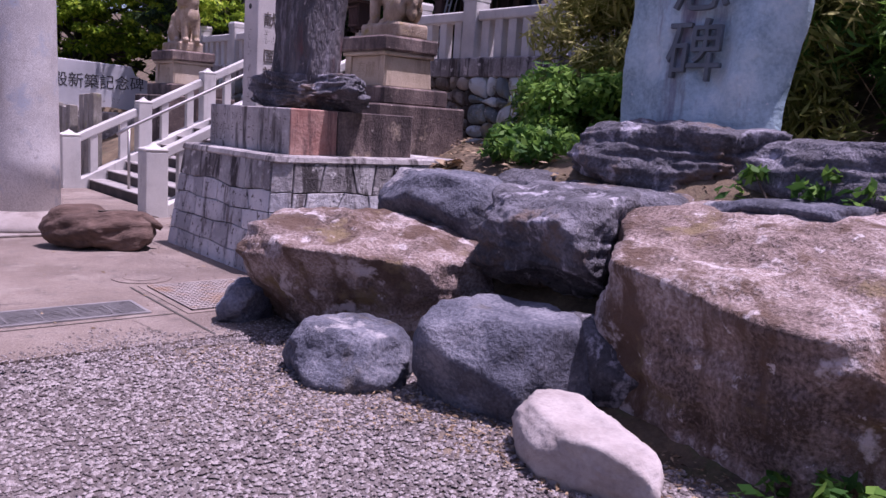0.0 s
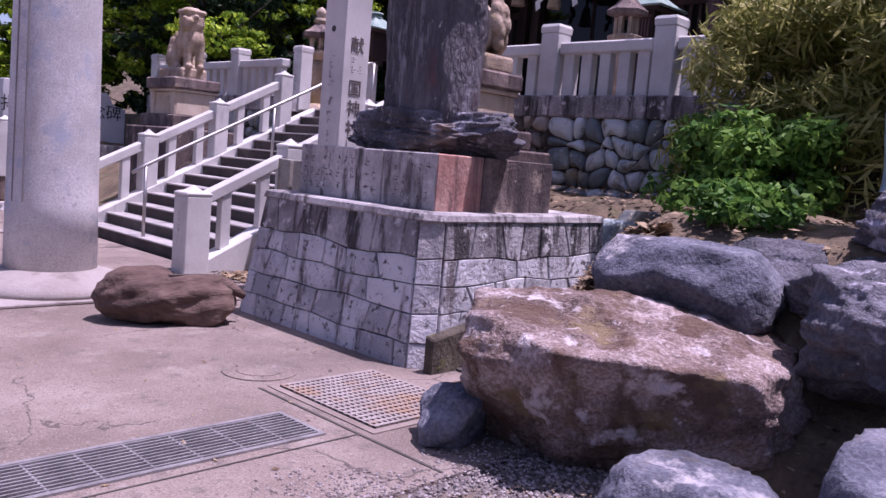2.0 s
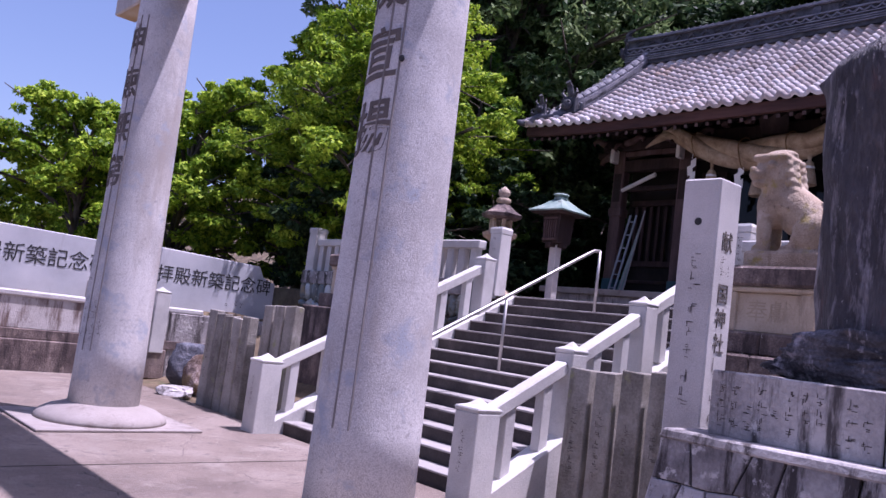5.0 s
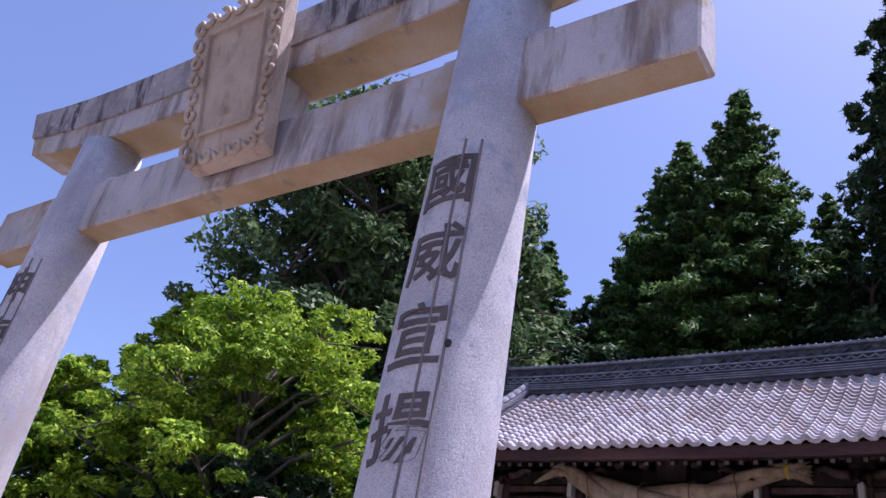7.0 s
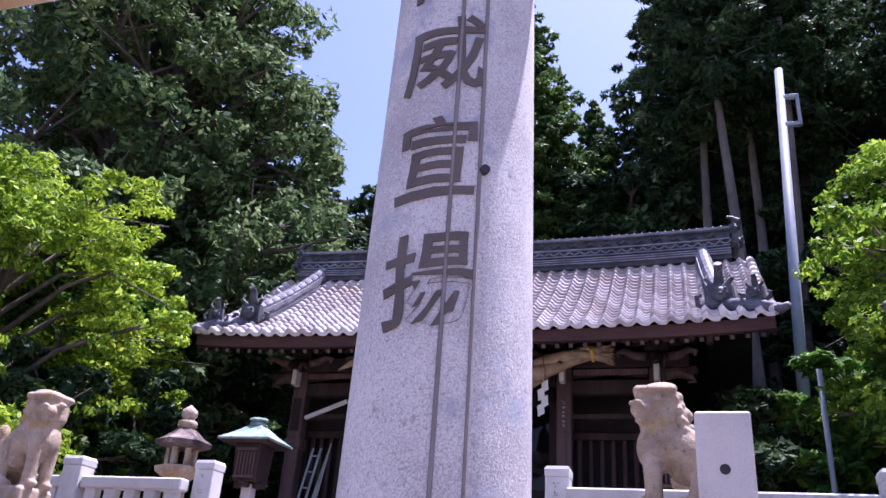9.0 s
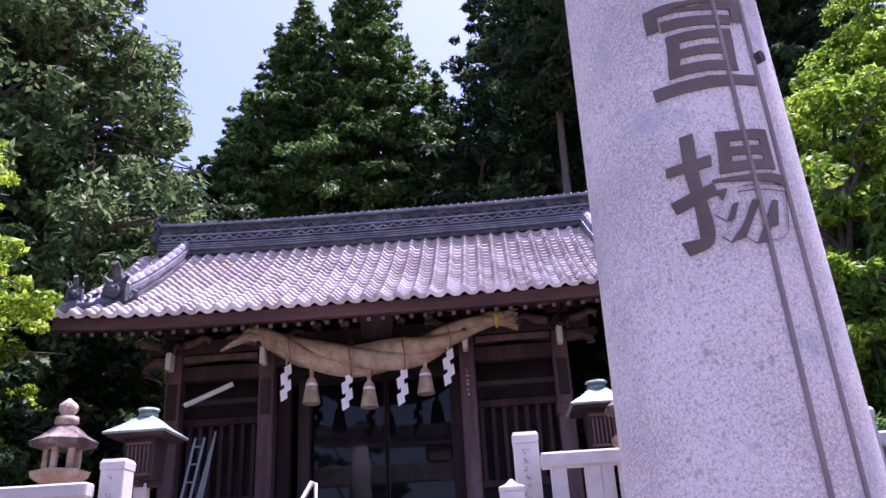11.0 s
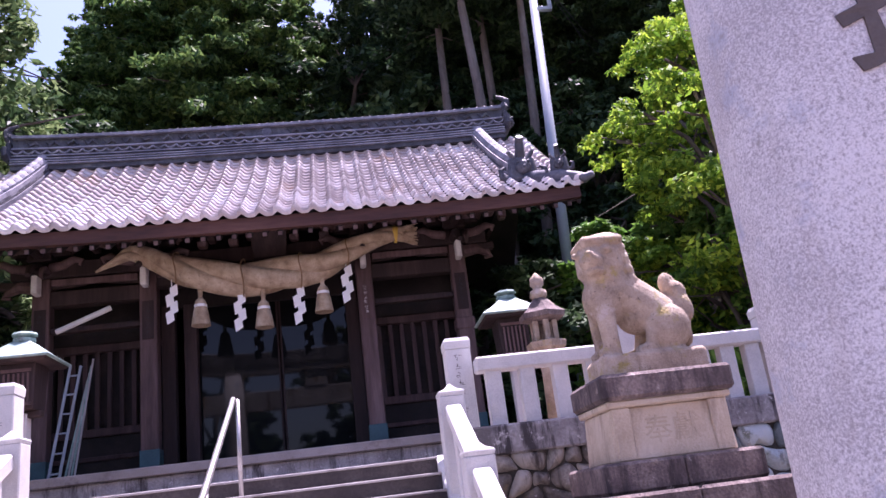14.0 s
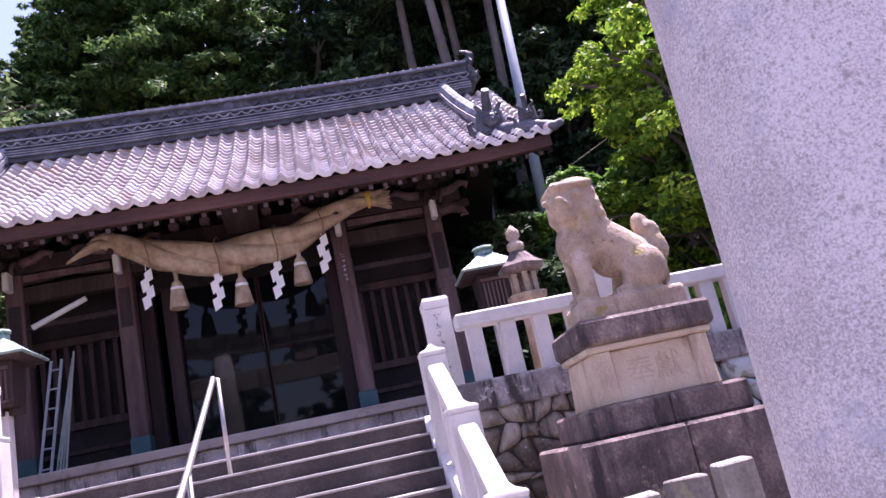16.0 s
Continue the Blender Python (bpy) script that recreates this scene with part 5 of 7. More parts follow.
# ---- left wall, monuments ----
structure("wall_north", box(-14, 5.6, 21.50, 21.85, -0.04, 0.58, 0.03), KOMA_DARK, "dark stained low stone wall", "wall")
structure("wall_north_bank", box(5.6, 8.6, 21.55, 21.9, -0.04, 1.36, 0.03), OLDSTONE, "rough stone bank wall", "wall")
for x0 in np.arange(-13.2, 5.0, 2.42):
    x0 = float(x0) + 0.32
    f = thing("stone_panel_fence", x0 + 1.2, 21.66, 0.58, "stained white stone panel fence with coping", "stone fence", "panel fence bays")
    part("curb", box(x0 - 0.0, x0 + 2.40, 21.52, 21.80, 0.58, 0.76, 0.01), KOMA_DARK, f)
    part("panel", box(x0 + 0.16, x0 + 2.24, 21.60, 21.72, 0.76, 1.34, 0.01), PANEL, f)
    part("coping", box(x0 + 0.14, x0 + 2.26, 21.56, 21.76, 1.34, 1.46, 0.03), GRANITE, f)
    part("post", box(x0 - 0.15, x0 + 0.15, 21.50, 21.82, 0.70, 1.80, 0.02), PANEL, f)
newel(5.36, 21.62, 0.5, 1.82, 0.15)


def monument(x0, x1, y, text, cut):
    m_ = thing("memorial_slab", (x0 + x1) / 2, y, 1.40, "wide grey polished stone slab with black characters", "memorial stone", "memorial slabs")
    pts = [(x0, 1.40), (x1 + cut, 1.40), (x1 + cut, 2.26), (x1, 2.36), (x1 - 0.1, 2.62), (x0, 2.70)]
    part("slab", hexa(bmesh.new(), [(a, y, b) for a, b in pts], [(a, y + 0.25, b) for a, b in pts], 0.015), MONUMENT, m_)
    words(text, 0.40, ((x0 + x1) / 2 + 0.1, y - 0.004, 2.12), (1, 0, 0), (0, 0, 1), m_, INK, 0.003)
    text_bars("small_writing", m_, INK, (x1 - 0.9, y - 0.001, 1.58), (1, 0, 0), (0, 0, 1), 0.9, 0.16, 7, 1, 77)


monument(0.9, 5.0, 22.3, "鳥居新築記念碑", 0.1)
monument(5.5, 8.0, 22.3, "拝殿新築記念碑", 0.35)


# ---- shrine hall ----
YC, EX, EZ, RX, RZ = 13.40, 12.70, 6.80, 16.20, 9.44
HALF = 5.50
hall = thing("shrine_hall", 16.2, YC, TOPZ, "dark wooden shrine hall with a large tiled roof", "shrine hall")
FZ = 3.02
part("stone_platform", box(13.0, 19.4, 8.7, 17.95, TOPZ - 0.2, FZ - 0.14, 0.02), OLDSTONE, hall, "grey stone platform")
part("platform_edge", box(12.9, 13.5, 8.6, 18.05, FZ - 0.14, FZ, 0.015), PLATE, hall, "pale stone platform edge")
part("floor_slab", box(13.5, 19.4, 8.6, 18.05, FZ - 0.14, FZ - 0.005, 0.01), KOMA_DARK, hall)
COLS = (17.38, 15.55, 11.68, 9.90)
for y in COLS:
    c = part("column", box(14.60, 14.88, y - 0.15, y + 0.15, FZ, 6.62, 0.02), POSTWOOD, hall, "square grey-brown wooden column")
    part("foot_wrap", box(14.585, 14.895, y - 0.165, y + 0.165, FZ, FZ + 0.42, 0.01), TEAL, c, "teal metal foot wrap")
    part("name_plate", box(14.585, 14.60, y - 0.10, y + 0.10, 5.35, 6.05, 0.004), DARKWOOD if y != 11.68 else POSTWOOD, c)
    text_bars("carving", c, WHITE if y == 11.68 else INK, (14.583, y + 0.06, 5.42), (0, -1, 0), (0, 0, 1), 0.12, 0.55, 1, 6, int(y * 10), 0.001)
for k, (ya, yb) in enumerate(((15.70, 17.23), (10.05, 11.53))):
    part("tie_beam", box(14.62, 14.86, ya, yb, 6.10, 6.38, 0.015), DARKWOOD, hall)
    part("tie_beam", box(14.66, 14.82, ya, yb, 5.62, 5.72, 0.01), DARKWOOD, hall)
part("front_beam", box(14.58, 14.90, 9.3, 17.9, 6.62, 6.92, 0.02), DARKWOOD, hall)
part("rainbow_beam", box(14.60, 14.88, 11.83, 15.40, 6.30, 6.62, 0.02), DARKWOOD, hall)
part("eave_beam", box(13.45, 13.65, 8.7, 18.1, 6.94, 7.10, 0.015), SHADE_DARK, hall)
for y in COLS:
    for s in (-1, 1):
        part("bracket_arm", beam((14.74, y + s * 0.15, 6.50), (14.74, y + s * 0.75, 6.58), 0.16, 0.16, 0.03), DARKWOOD, hall)
    part("bracket_block", box(14.45, 15.0, y - 0.22, y + 0.22, 6.92, 7.08, 0.02, None, 0.03), DARKWOOD, hall)
    part("bracket_arm", beam((14.75, y, 7.02), (13.6, y, 7.10), 0.15, 0.18, 0.02), DARKWOOD, hall)
    part("bracket_arm", beam((14.7, y - 0.5, 7.12), (14.7, y + 0.5, 7.12), 0.14, 0.15, 0.02), DARKWOOD, hall)
    nose = part("beam_nose", tube([(14.6, y, 6.74), (14.35, y, 6.76), (14.12, y, 6.68), (13.98, y, 6.52)], [0.11, 0.10, 0.075, 0.05], 8), DARKWOOD, hall)
    part("nose_face", box(14.26, 14.50, y - 0.055, y + 0.055, 6.26, 6.60, 0.02), WHITE, nose, "white painted bracket tip")
for y, s in ((17.53, 1), (9.75, -1)):
    part("beam_nose", tube([(14.74, y, 6.50), (14.74, y + s * 0.25, 6.54), (14.74, y + s * 0.45, 6.46), (14.74, y + s * 0.52, 6.36), (14.74, y + s * 0.40, 6.34)], [0.12, 0.11, 0.08, 0.05, 0.03], 8), POSTWOOD, hall, "carved scroll beam end")
for y in COLS:
    for dy in (-0.5, 0.0, 0.5):
        arm = part("bracket_arm", beam((14.75, y + dy, 7.16), (14.28, y + dy, 7.22), 0.11, 0.13, 0.02), POSTWOOD, hall)
        part("arm_tip", box(14.262, 14.276, y + dy - 0.045, y + dy + 0.045, 7.17, 7.27, 0.004), WHITE, arm, "white painted arm tip")
        part("bearing_block", box(14.30, 14.46, y + dy - 0.09, y + dy + 0.09, 7.28, 7.38, 0.02), DARKWOOD, hall)
    part("scroll_nose", tube([(14.60, y - 0.12, 6.72), (14.36, y - 0.14, 6.74), (14.20, y - 0.15, 6.66), (14.16, y - 0.15, 6.54), (14.26, y - 0.15, 6.52)], [0.05, 0.05, 0.045, 0.03, 0.02], 8), POSTWOOD, hall, "carved scroll", True)
for k in range(14):
    y = 8.9 + k * 0.69
    part("bracket_block", box(14.62, 14.86, y - 0.07, y + 0.07, 7.10, 7.26, 0.02), POSTWOOD, hall)
for y in COLS:
    for s in (-1, 1):
        part("cloud_bracket", tube([(14.50, y + s * 0.20, 6.78), (14.46, y + s * 0.42, 6.80), (14.46, y + s * 0.60, 6.90), (14.46, y + s * 0.74, 6.86), (14.46, y + s * 0.70, 6.78)], [0.09, 0.085, 0.07, 0.05, 0.03], 8), POSTWOOD, hall, "carved cloud bracket", True)
    for dy in (-0.62, -0.21, 0.21, 0.62):
        part("bearing_block", box(14.02, 14.24, y + dy - 0.09, y + dy + 0.09, 6.98, 7.09, 0.02, None, -0.02), POSTWOOD, hall)
    part("bracket_arm", beam((14.13, y - 0.78, 7.14), (14.13, y + 0.78, 7.14), 0.11, 0.12, 0.02), POSTWOOD, hall)
for k in range(5):
    y = 12.35 + k * 0.55
    part("bearing_block", box(14.44, 14.60, y - 0.08, y + 0.08, 6.92, 7.04, 0.02, None, -0.015), POSTWOOD, hall)
# Paler wood strips stand for light along the beam edges.
for ya, yb in ((15.72, 17.2), (11.85, 15.38), (10.07, 11.5)):
    part("rail_beam", box(14.56, 14.62, ya, yb, 6.46, 6.58, 0.01), POSTWOOD, hall, "paler strip painting a lit beam edge")
for y in (9.9, 17.38):
    part("sleeve", box(14.57, 14.91, y - 0.18, y + 0.18, 4.98, 5.20, 0.02), POSTWOOD, hall, "wooden post collar")
# walls of the hall; the panels carry the porch shade in their colour
WX = 15.35
part("wall_panel", box(19.0, 19.15, 9.7, 17.5, FZ, 7.5, 0), SHADE_DARK, hall)
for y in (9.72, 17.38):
    part("wall_panel", box(WX, 19.0, y, y + 0.12, FZ, 7.6, 0), SHADE_DARK, hall)
part("wall_panel", box(WX, WX + 0.10, 9.84, 17.38, 6.05, 7.6, 0), SHADE_DARK, hall)
part("soffit", box(14.3, 19.0, 9.2, 17.9, 7.40, 7.46, 0), SHADE_DARK, hall, "boarded eave underside, painted dark for shade")
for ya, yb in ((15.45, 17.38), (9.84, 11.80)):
    part("wall_panel", box(WX, WX + 0.08, ya, yb, FZ, 3.92, 0.0), SHADE_DARK, hall)
    part("wall_panel", box(WX, WX + 0.08, ya, yb, 5.42, 6.05, 0.0), SHADE_DARK, hall)
    part("wall_panel", box(WX + 0.16, WX + 0.2, ya, yb, 3.92, 5.42, 0.0), SHADE_DARK, hall, "panel painted near-black as the shaded void")
    part("lattice_rail", box(WX - 0.06, WX + 0.09, ya, yb, 3.84, 3.98, 0.01), LATTICE, hall)
    part("lattice_rail", box(WX - 0.06, WX + 0.09, ya, yb, 5.36, 5.50, 0.01), LATTICE, hall)
    part("lattice_rail", box(WX - 0.04, WX + 0.085, ya, yb, 3.42, 3.50, 0.01), LATTICE, hall)
    n_ = int((yb - ya) / 0.2)
    for k in range(n_):
        y = ya + (k + 0.5) * (yb - ya) / n_
        part("lattice_bar", box(WX, WX + 0.06, y - 0.04, y + 0.04, 3.98, 5.36, 0.006), LATTICE, hall)
for y in (15.35, 14.95, 11.95):
    part("door_post", box(WX - 0.1, WX + 0.14, y - 0.12, y + 0.12, FZ, 6.1, 0.01), DARKWOOD, hall)
for ya, yb in ((11.95, 13.34), (13.36, 14.95)):
    d = part("glass_door", box(WX + 0.10, WX + 0.115, ya + 0.04, yb - 0.02, FZ + 0.02, 6.05, 0), GLASS, hall, "dark reflecting glass door")
    part("door_frame", box(WX + 0.08, WX + 0.10, yb - 0.035 if yb < 14 else ya + 0.005, yb - 0.005 if yb < 14 else ya + 0.03, FZ + 0.02, 6.05, 0.0), DARKWOOD, d)
pl = part("name_board", hexa(bmesh.new(), [(14.40, 13.05, 6.62), (14.46, 13.05, 6.60), (14.46, 13.65, 6.60), (14.40, 13.65, 6.62)], [(14.16, 13.0, 7.25), (14.22, 13.0, 7.25), (14.22, 13.7, 7.25), (14.16, 13.7, 7.25)], 0.02), DARKWOOD, hall, "dark wooden name board")
part("board_face", hexa(bmesh.new(), [(14.365, 13.2, 6.72), (14.37, 13.2, 6.72), (14.37, 13.5, 6.72), (14.365, 13.5, 6.72)], [(14.18, 13.2, 7.14), (14.19, 13.2, 7.14), (14.19, 13.5, 7.14), (14.18, 13.5, 7.14)], 0), DARKWOOD, pl)
part("strip_light", tube([(14.3, 17.0, 5.55), (14.3, 16.1, 5.9)], 0.05, 8), WHITE, hall, "white tube lamp casing")


# roof: a gently hollow slope from eave to ridge, lifted towards the ends
def slope(s):
    return EX + (RX - EX) * s, EZ + (RZ - EZ) * (0.80 * s + 0.20 * s * s)


def lift(y, s=0.0):
    return 0.13 * (abs(y - YC) / HALF) ** 4 * (1 - s) ** 1.5


COLN, ROWN = 38, 20
TW = 2 * HALF / COLN


def tile_geo(lip):
    """One wavy pan tile: x runs up the slope, y across; its lower edge stands proud."""
    L = math.hypot(RX - EX, RZ - EZ) / ROWN
    prof = [(k / 8 * TW - TW / 2, 0.085 * math.exp(-((k / 8 - 0.75) / 0.19) ** 2) + 0.012 * math.cos(2 * math.pi * (k / 8 - 0.8))) for k in range(9)]
    vs = [(-0.02, y, h + 0.050) for y, h in prof] + [(L + 0.03, y, h + 0.004) for y, h in prof] + [(-0.012, y, h * (0.6 if lip else 1) + 0.050 - (0.085 if lip else 0.045)) for y, h in prof]
    fs = [(i, i + 9, i + 10, i + 1) for i in range(8)] + [(18 + i, i, i + 1, 19 + i) for i in range(8)]
    return vs, fs


def tile_pose(c, r):
    s0, s1 = r / ROWN, (r + 1) / ROWN
    x0, z0 = slope(s0)
    x1, z1 = slope(s1)
    y = YC - HALF + (c + 0.5) * TW
    return Matrix.Translation((x0, y, z0 + lift(y, s0))) @ Matrix.Rotation(-math.atan2(z1 + lift(y, s1) - z0 - lift(y, s0), x1 - x0), 4, "Y")


part("roof_deck", hexa(bmesh.new(), [(15.2, YC - HALF + 1.2, 7.47), (17.2, YC - HALF + 1.2, 7.47), (17.2, YC + HALF - 1.2, 7.47), (15.2, YC + HALF - 1.2, 7.47)],
                       [(RX - 0.1, YC - HALF + 1.2, RZ - 0.5), (RX + 0.1, YC - HALF + 1.2, RZ - 0.5), (RX + 0.1, YC + HALF - 1.2, RZ - 0.5), (RX - 0.1, YC + HALF - 1.2, RZ - 0.5)]), SHADE_DARK, hall)
fas = bmesh.new()
yy = np.linspace(YC - HALF, YC + HALF, 31)
for dz0, dz1, dx in ((-0.24, -0.02, 0.06),):
    prev = None
    for y in yy:
        ring = [fas.verts.new((EX + dx + ax_, y, EZ + z_ + lift(y))) for ax_, z_ in ((0, dz0), (0.12, dz0), (0.12, dz1), (0, dz1))]
        if prev:
            for k in range(4):
                fas.faces.new((prev[k], prev[(k + 1) % 4], ring[(k + 1) % 4], ring[k]))
        prev = ring
part("fascia", fas, FASCIA, hall, "red-brown eave board")
# Rafters and boards hold the eave's shade as a near-black colour.
for k in range(44):
    y = YC - HALF + 0.2 + k * (2 * HALF - 0.4) / 43
    part("rafter", beam((EX + 0.16, y, EZ - 0.29 + lift(y)), (15.0, y, EZ + 1.16), 0.075, 0.10, 0.0), SHADE_DARK, hall)
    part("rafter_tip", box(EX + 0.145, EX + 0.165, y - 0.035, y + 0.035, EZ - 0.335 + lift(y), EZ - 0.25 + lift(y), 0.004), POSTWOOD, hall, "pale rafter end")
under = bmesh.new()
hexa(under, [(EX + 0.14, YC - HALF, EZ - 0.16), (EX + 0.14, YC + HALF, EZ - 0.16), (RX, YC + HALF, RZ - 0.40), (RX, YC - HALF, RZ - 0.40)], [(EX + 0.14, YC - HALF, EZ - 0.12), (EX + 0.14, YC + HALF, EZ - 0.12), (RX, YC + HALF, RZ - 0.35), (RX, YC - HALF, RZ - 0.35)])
part("eave_board", under, SHADE_DARK, hall)
# back slope and gables
bk = bmesh.new()
hexa(bk, [(RX, YC - HALF, RZ - 0.1), (2 * RX - EX, YC - HALF, EZ - 0.1), (2 * RX - EX, YC + HALF, EZ - 0.1), (RX, YC + HALF, RZ - 0.1)], [(RX, YC - HALF, RZ), (2 * RX - EX, YC - HALF, EZ), (2 * RX - EX, YC + HALF, EZ), (RX, YC + HALF, RZ)])
part("eave_board", hexa(bmesh.new(), [(RX + 0.01, YC - HALF, RZ - 0.40), (RX + 0.01, YC + HALF, RZ - 0.40), (2 * RX - EX - 0.1, YC + HALF, EZ - 0.20), (2 * RX - EX - 0.1, YC - HALF, EZ - 0.20)], [(RX + 0.01, YC - HALF, RZ - 0.34), (RX + 0.01, YC + HALF, RZ - 0.34), (2 * RX - EX - 0.1, YC + HALF, EZ - 0.13), (2 * RX - EX - 0.1, YC - HALF, EZ - 0.13)]), SHADE_DARK, hall)
part("back_slope", bk, TILE, hall, "grey tiled back slope")
# ridge
rid = thing("roof_ridge", RX, YC, RZ, "tall dark tile ridge with wave bands and round caps", "roof ridge")
curve_z = lambda y: 0.10 * (abs(y - YC) / HALF) ** 3
RH = 5.12


def ridge_band(name, z0, z1, t, mat, label=""):
    bm = bmesh.new()
    prev = None
    for y in np.linspace(YC - RH, YC + RH, 25):
        ring = [bm.verts.new((RX + sx * t, y, z + curve_z(y))) for sx, z in ((-1, z0), (1, z0), (1, z1), (-1, z1))]
        if prev:
            for k in range(4):
                bm.faces.new((prev[k], prev[(k + 1) % 4], ring[(k + 1) % 4], ring[k]))
        else:
            bm.faces.new(ring[::-1])
        prev = ring
    bm.faces.new(prev)
    return part(name, bm, mat, rid, label)


ridge_band("ridge_base", RZ - 0.12, RZ + 0.12, 0.30, RIDGE)
for k in range(3):
    ridge_band("ridge_course", RZ - 0.02 + k * 0.06, RZ + 0.006 + k * 0.06, 0.36 - 0.015 * k, RIDGE_COURSE)
band = ridge_band("carved_band", RZ + 0.12, RZ + 0.64, 0.20, RIDGE, "dark carved band")
ridge_band("ridge_course", RZ + 0.20, RZ + 0.225, 0.27, RIDGE_COURSE)
ridge_band("ridge_course", RZ + 0.355, RZ + 0.39, 0.27, RIDGE_COURSE)
ridge_band("ridge_course", RZ + 0.60, RZ + 0.66, 0.29, RIDGE_COURSE)
for k in range(44):
    y = YC - RH + 0.1 + k * (2 * RH - 0.2) / 43
    part("wave_ring", tube([(RX - 0.245, y - 0.115, RZ + 0.335 + curve_z(y)), (RX - 0.26, y - 0.06, RZ + 0.275 + curve_z(y)), (RX - 0.26, y, RZ + 0.25 + curve_z(y)), (RX - 0.26, y + 0.06, RZ + 0.275 + curve_z(y)), (RX - 0.245, y + 0.115, RZ + 0.335 + curve_z(y))], 0.020, 6), RIDGE_COURSE, rid)
for k in range(60):
    y = YC - RH + 0.08 + k * (2 * RH - 0.16) / 59
    z = RZ + 0.685 + curve_z(y)
    part("cap_tile", tube([(RX, y - 0.085, z), (RX, y + 0.055, z), (RX, y + 0.06, z), (RX, y + 0.085, z)], [0.10, 0.10, 0.118, 0.118], 10), RIDGE_CAP, rid)
part("crest", tube([(RX - 0.195, YC, RZ + 0.495), (RX - 0.235, YC, RZ + 0.495)], 0.10, 24), RIDGE_CAP, band, "round crest tile")
r8 = random.Random(8)
for k in range(26):
    y = YC - RH + 0.4 + k * (2 * RH - 0.8) / 25
    if abs(y - YC) > 0.25:
        z = RZ + 0.495 + curve_z(y)
        part("cloud_relief", tube([(RX - 0.20, y - 0.13, z - 0.05), (RX - 0.22, y - 0.05, z + 0.06 * r8.uniform(0.3, 1)), (RX - 0.22, y + 0.05, z - 0.05 * r8.uniform(0.3, 1)), (RX - 0.20, y + 0.13, z + 0.05)], [0.02, 0.045, 0.045, 0.02], 6), RIDGE, band)


def ogre_tile(x, y, z, s, yaw, parent):
    """A demon-mask end tile with curling fins and a raised horn."""
    m = Matrix.Translation((x, y, z)) @ Matrix.Rotation(yaw, 4, "Z") @ Matrix.Scale(s, 4)
    bm = bmesh.new()
    box(-0.10, 0.10, -0.30, 0.30, -0.25, 0.25, 0.05, bm, 0.05)
    ball((-0.12, 0, 0.0), (0.10, 0.16, 0.15), bm)
    ball((-0.17, 0.09, 0.08), 0.045, bm, 1)
    ball((-0.17, -0.09, 0.08), 0.045, bm, 1)
    ball((-0.20, 0, -0.03), 0.05, bm, 1)
    for sg in (-1, 1):
        tube([(0, sg * 0.25, -0.22), (0, sg * 0.40, -0.15), (0, sg * 0.42, 0.0), (0, sg * 0.33, 0.04)], [0.07, 0.07, 0.05, 0.03], 8, bm)
        tube([(0, sg * 0.12, 0.2), (-0.05, sg * 0.24, 0.34), (-0.02, sg * 0.20, 0.46)], [0.06, 0.04, 0.01], 8, bm)
    tube([(0.1, 0, 0.2), (-0.02, 0, 0.38), (-0.06, 0, 0.52), (-0.16, 0, 0.60)], [0.11, 0.09, 0.08, 0.075], 10, bm)
    bmesh.ops.transform(bm, matrix=m, verts=bm.verts)
    return part("ogre_tile", bm, RIDGE, parent, "dark demon-mask end tile", False)


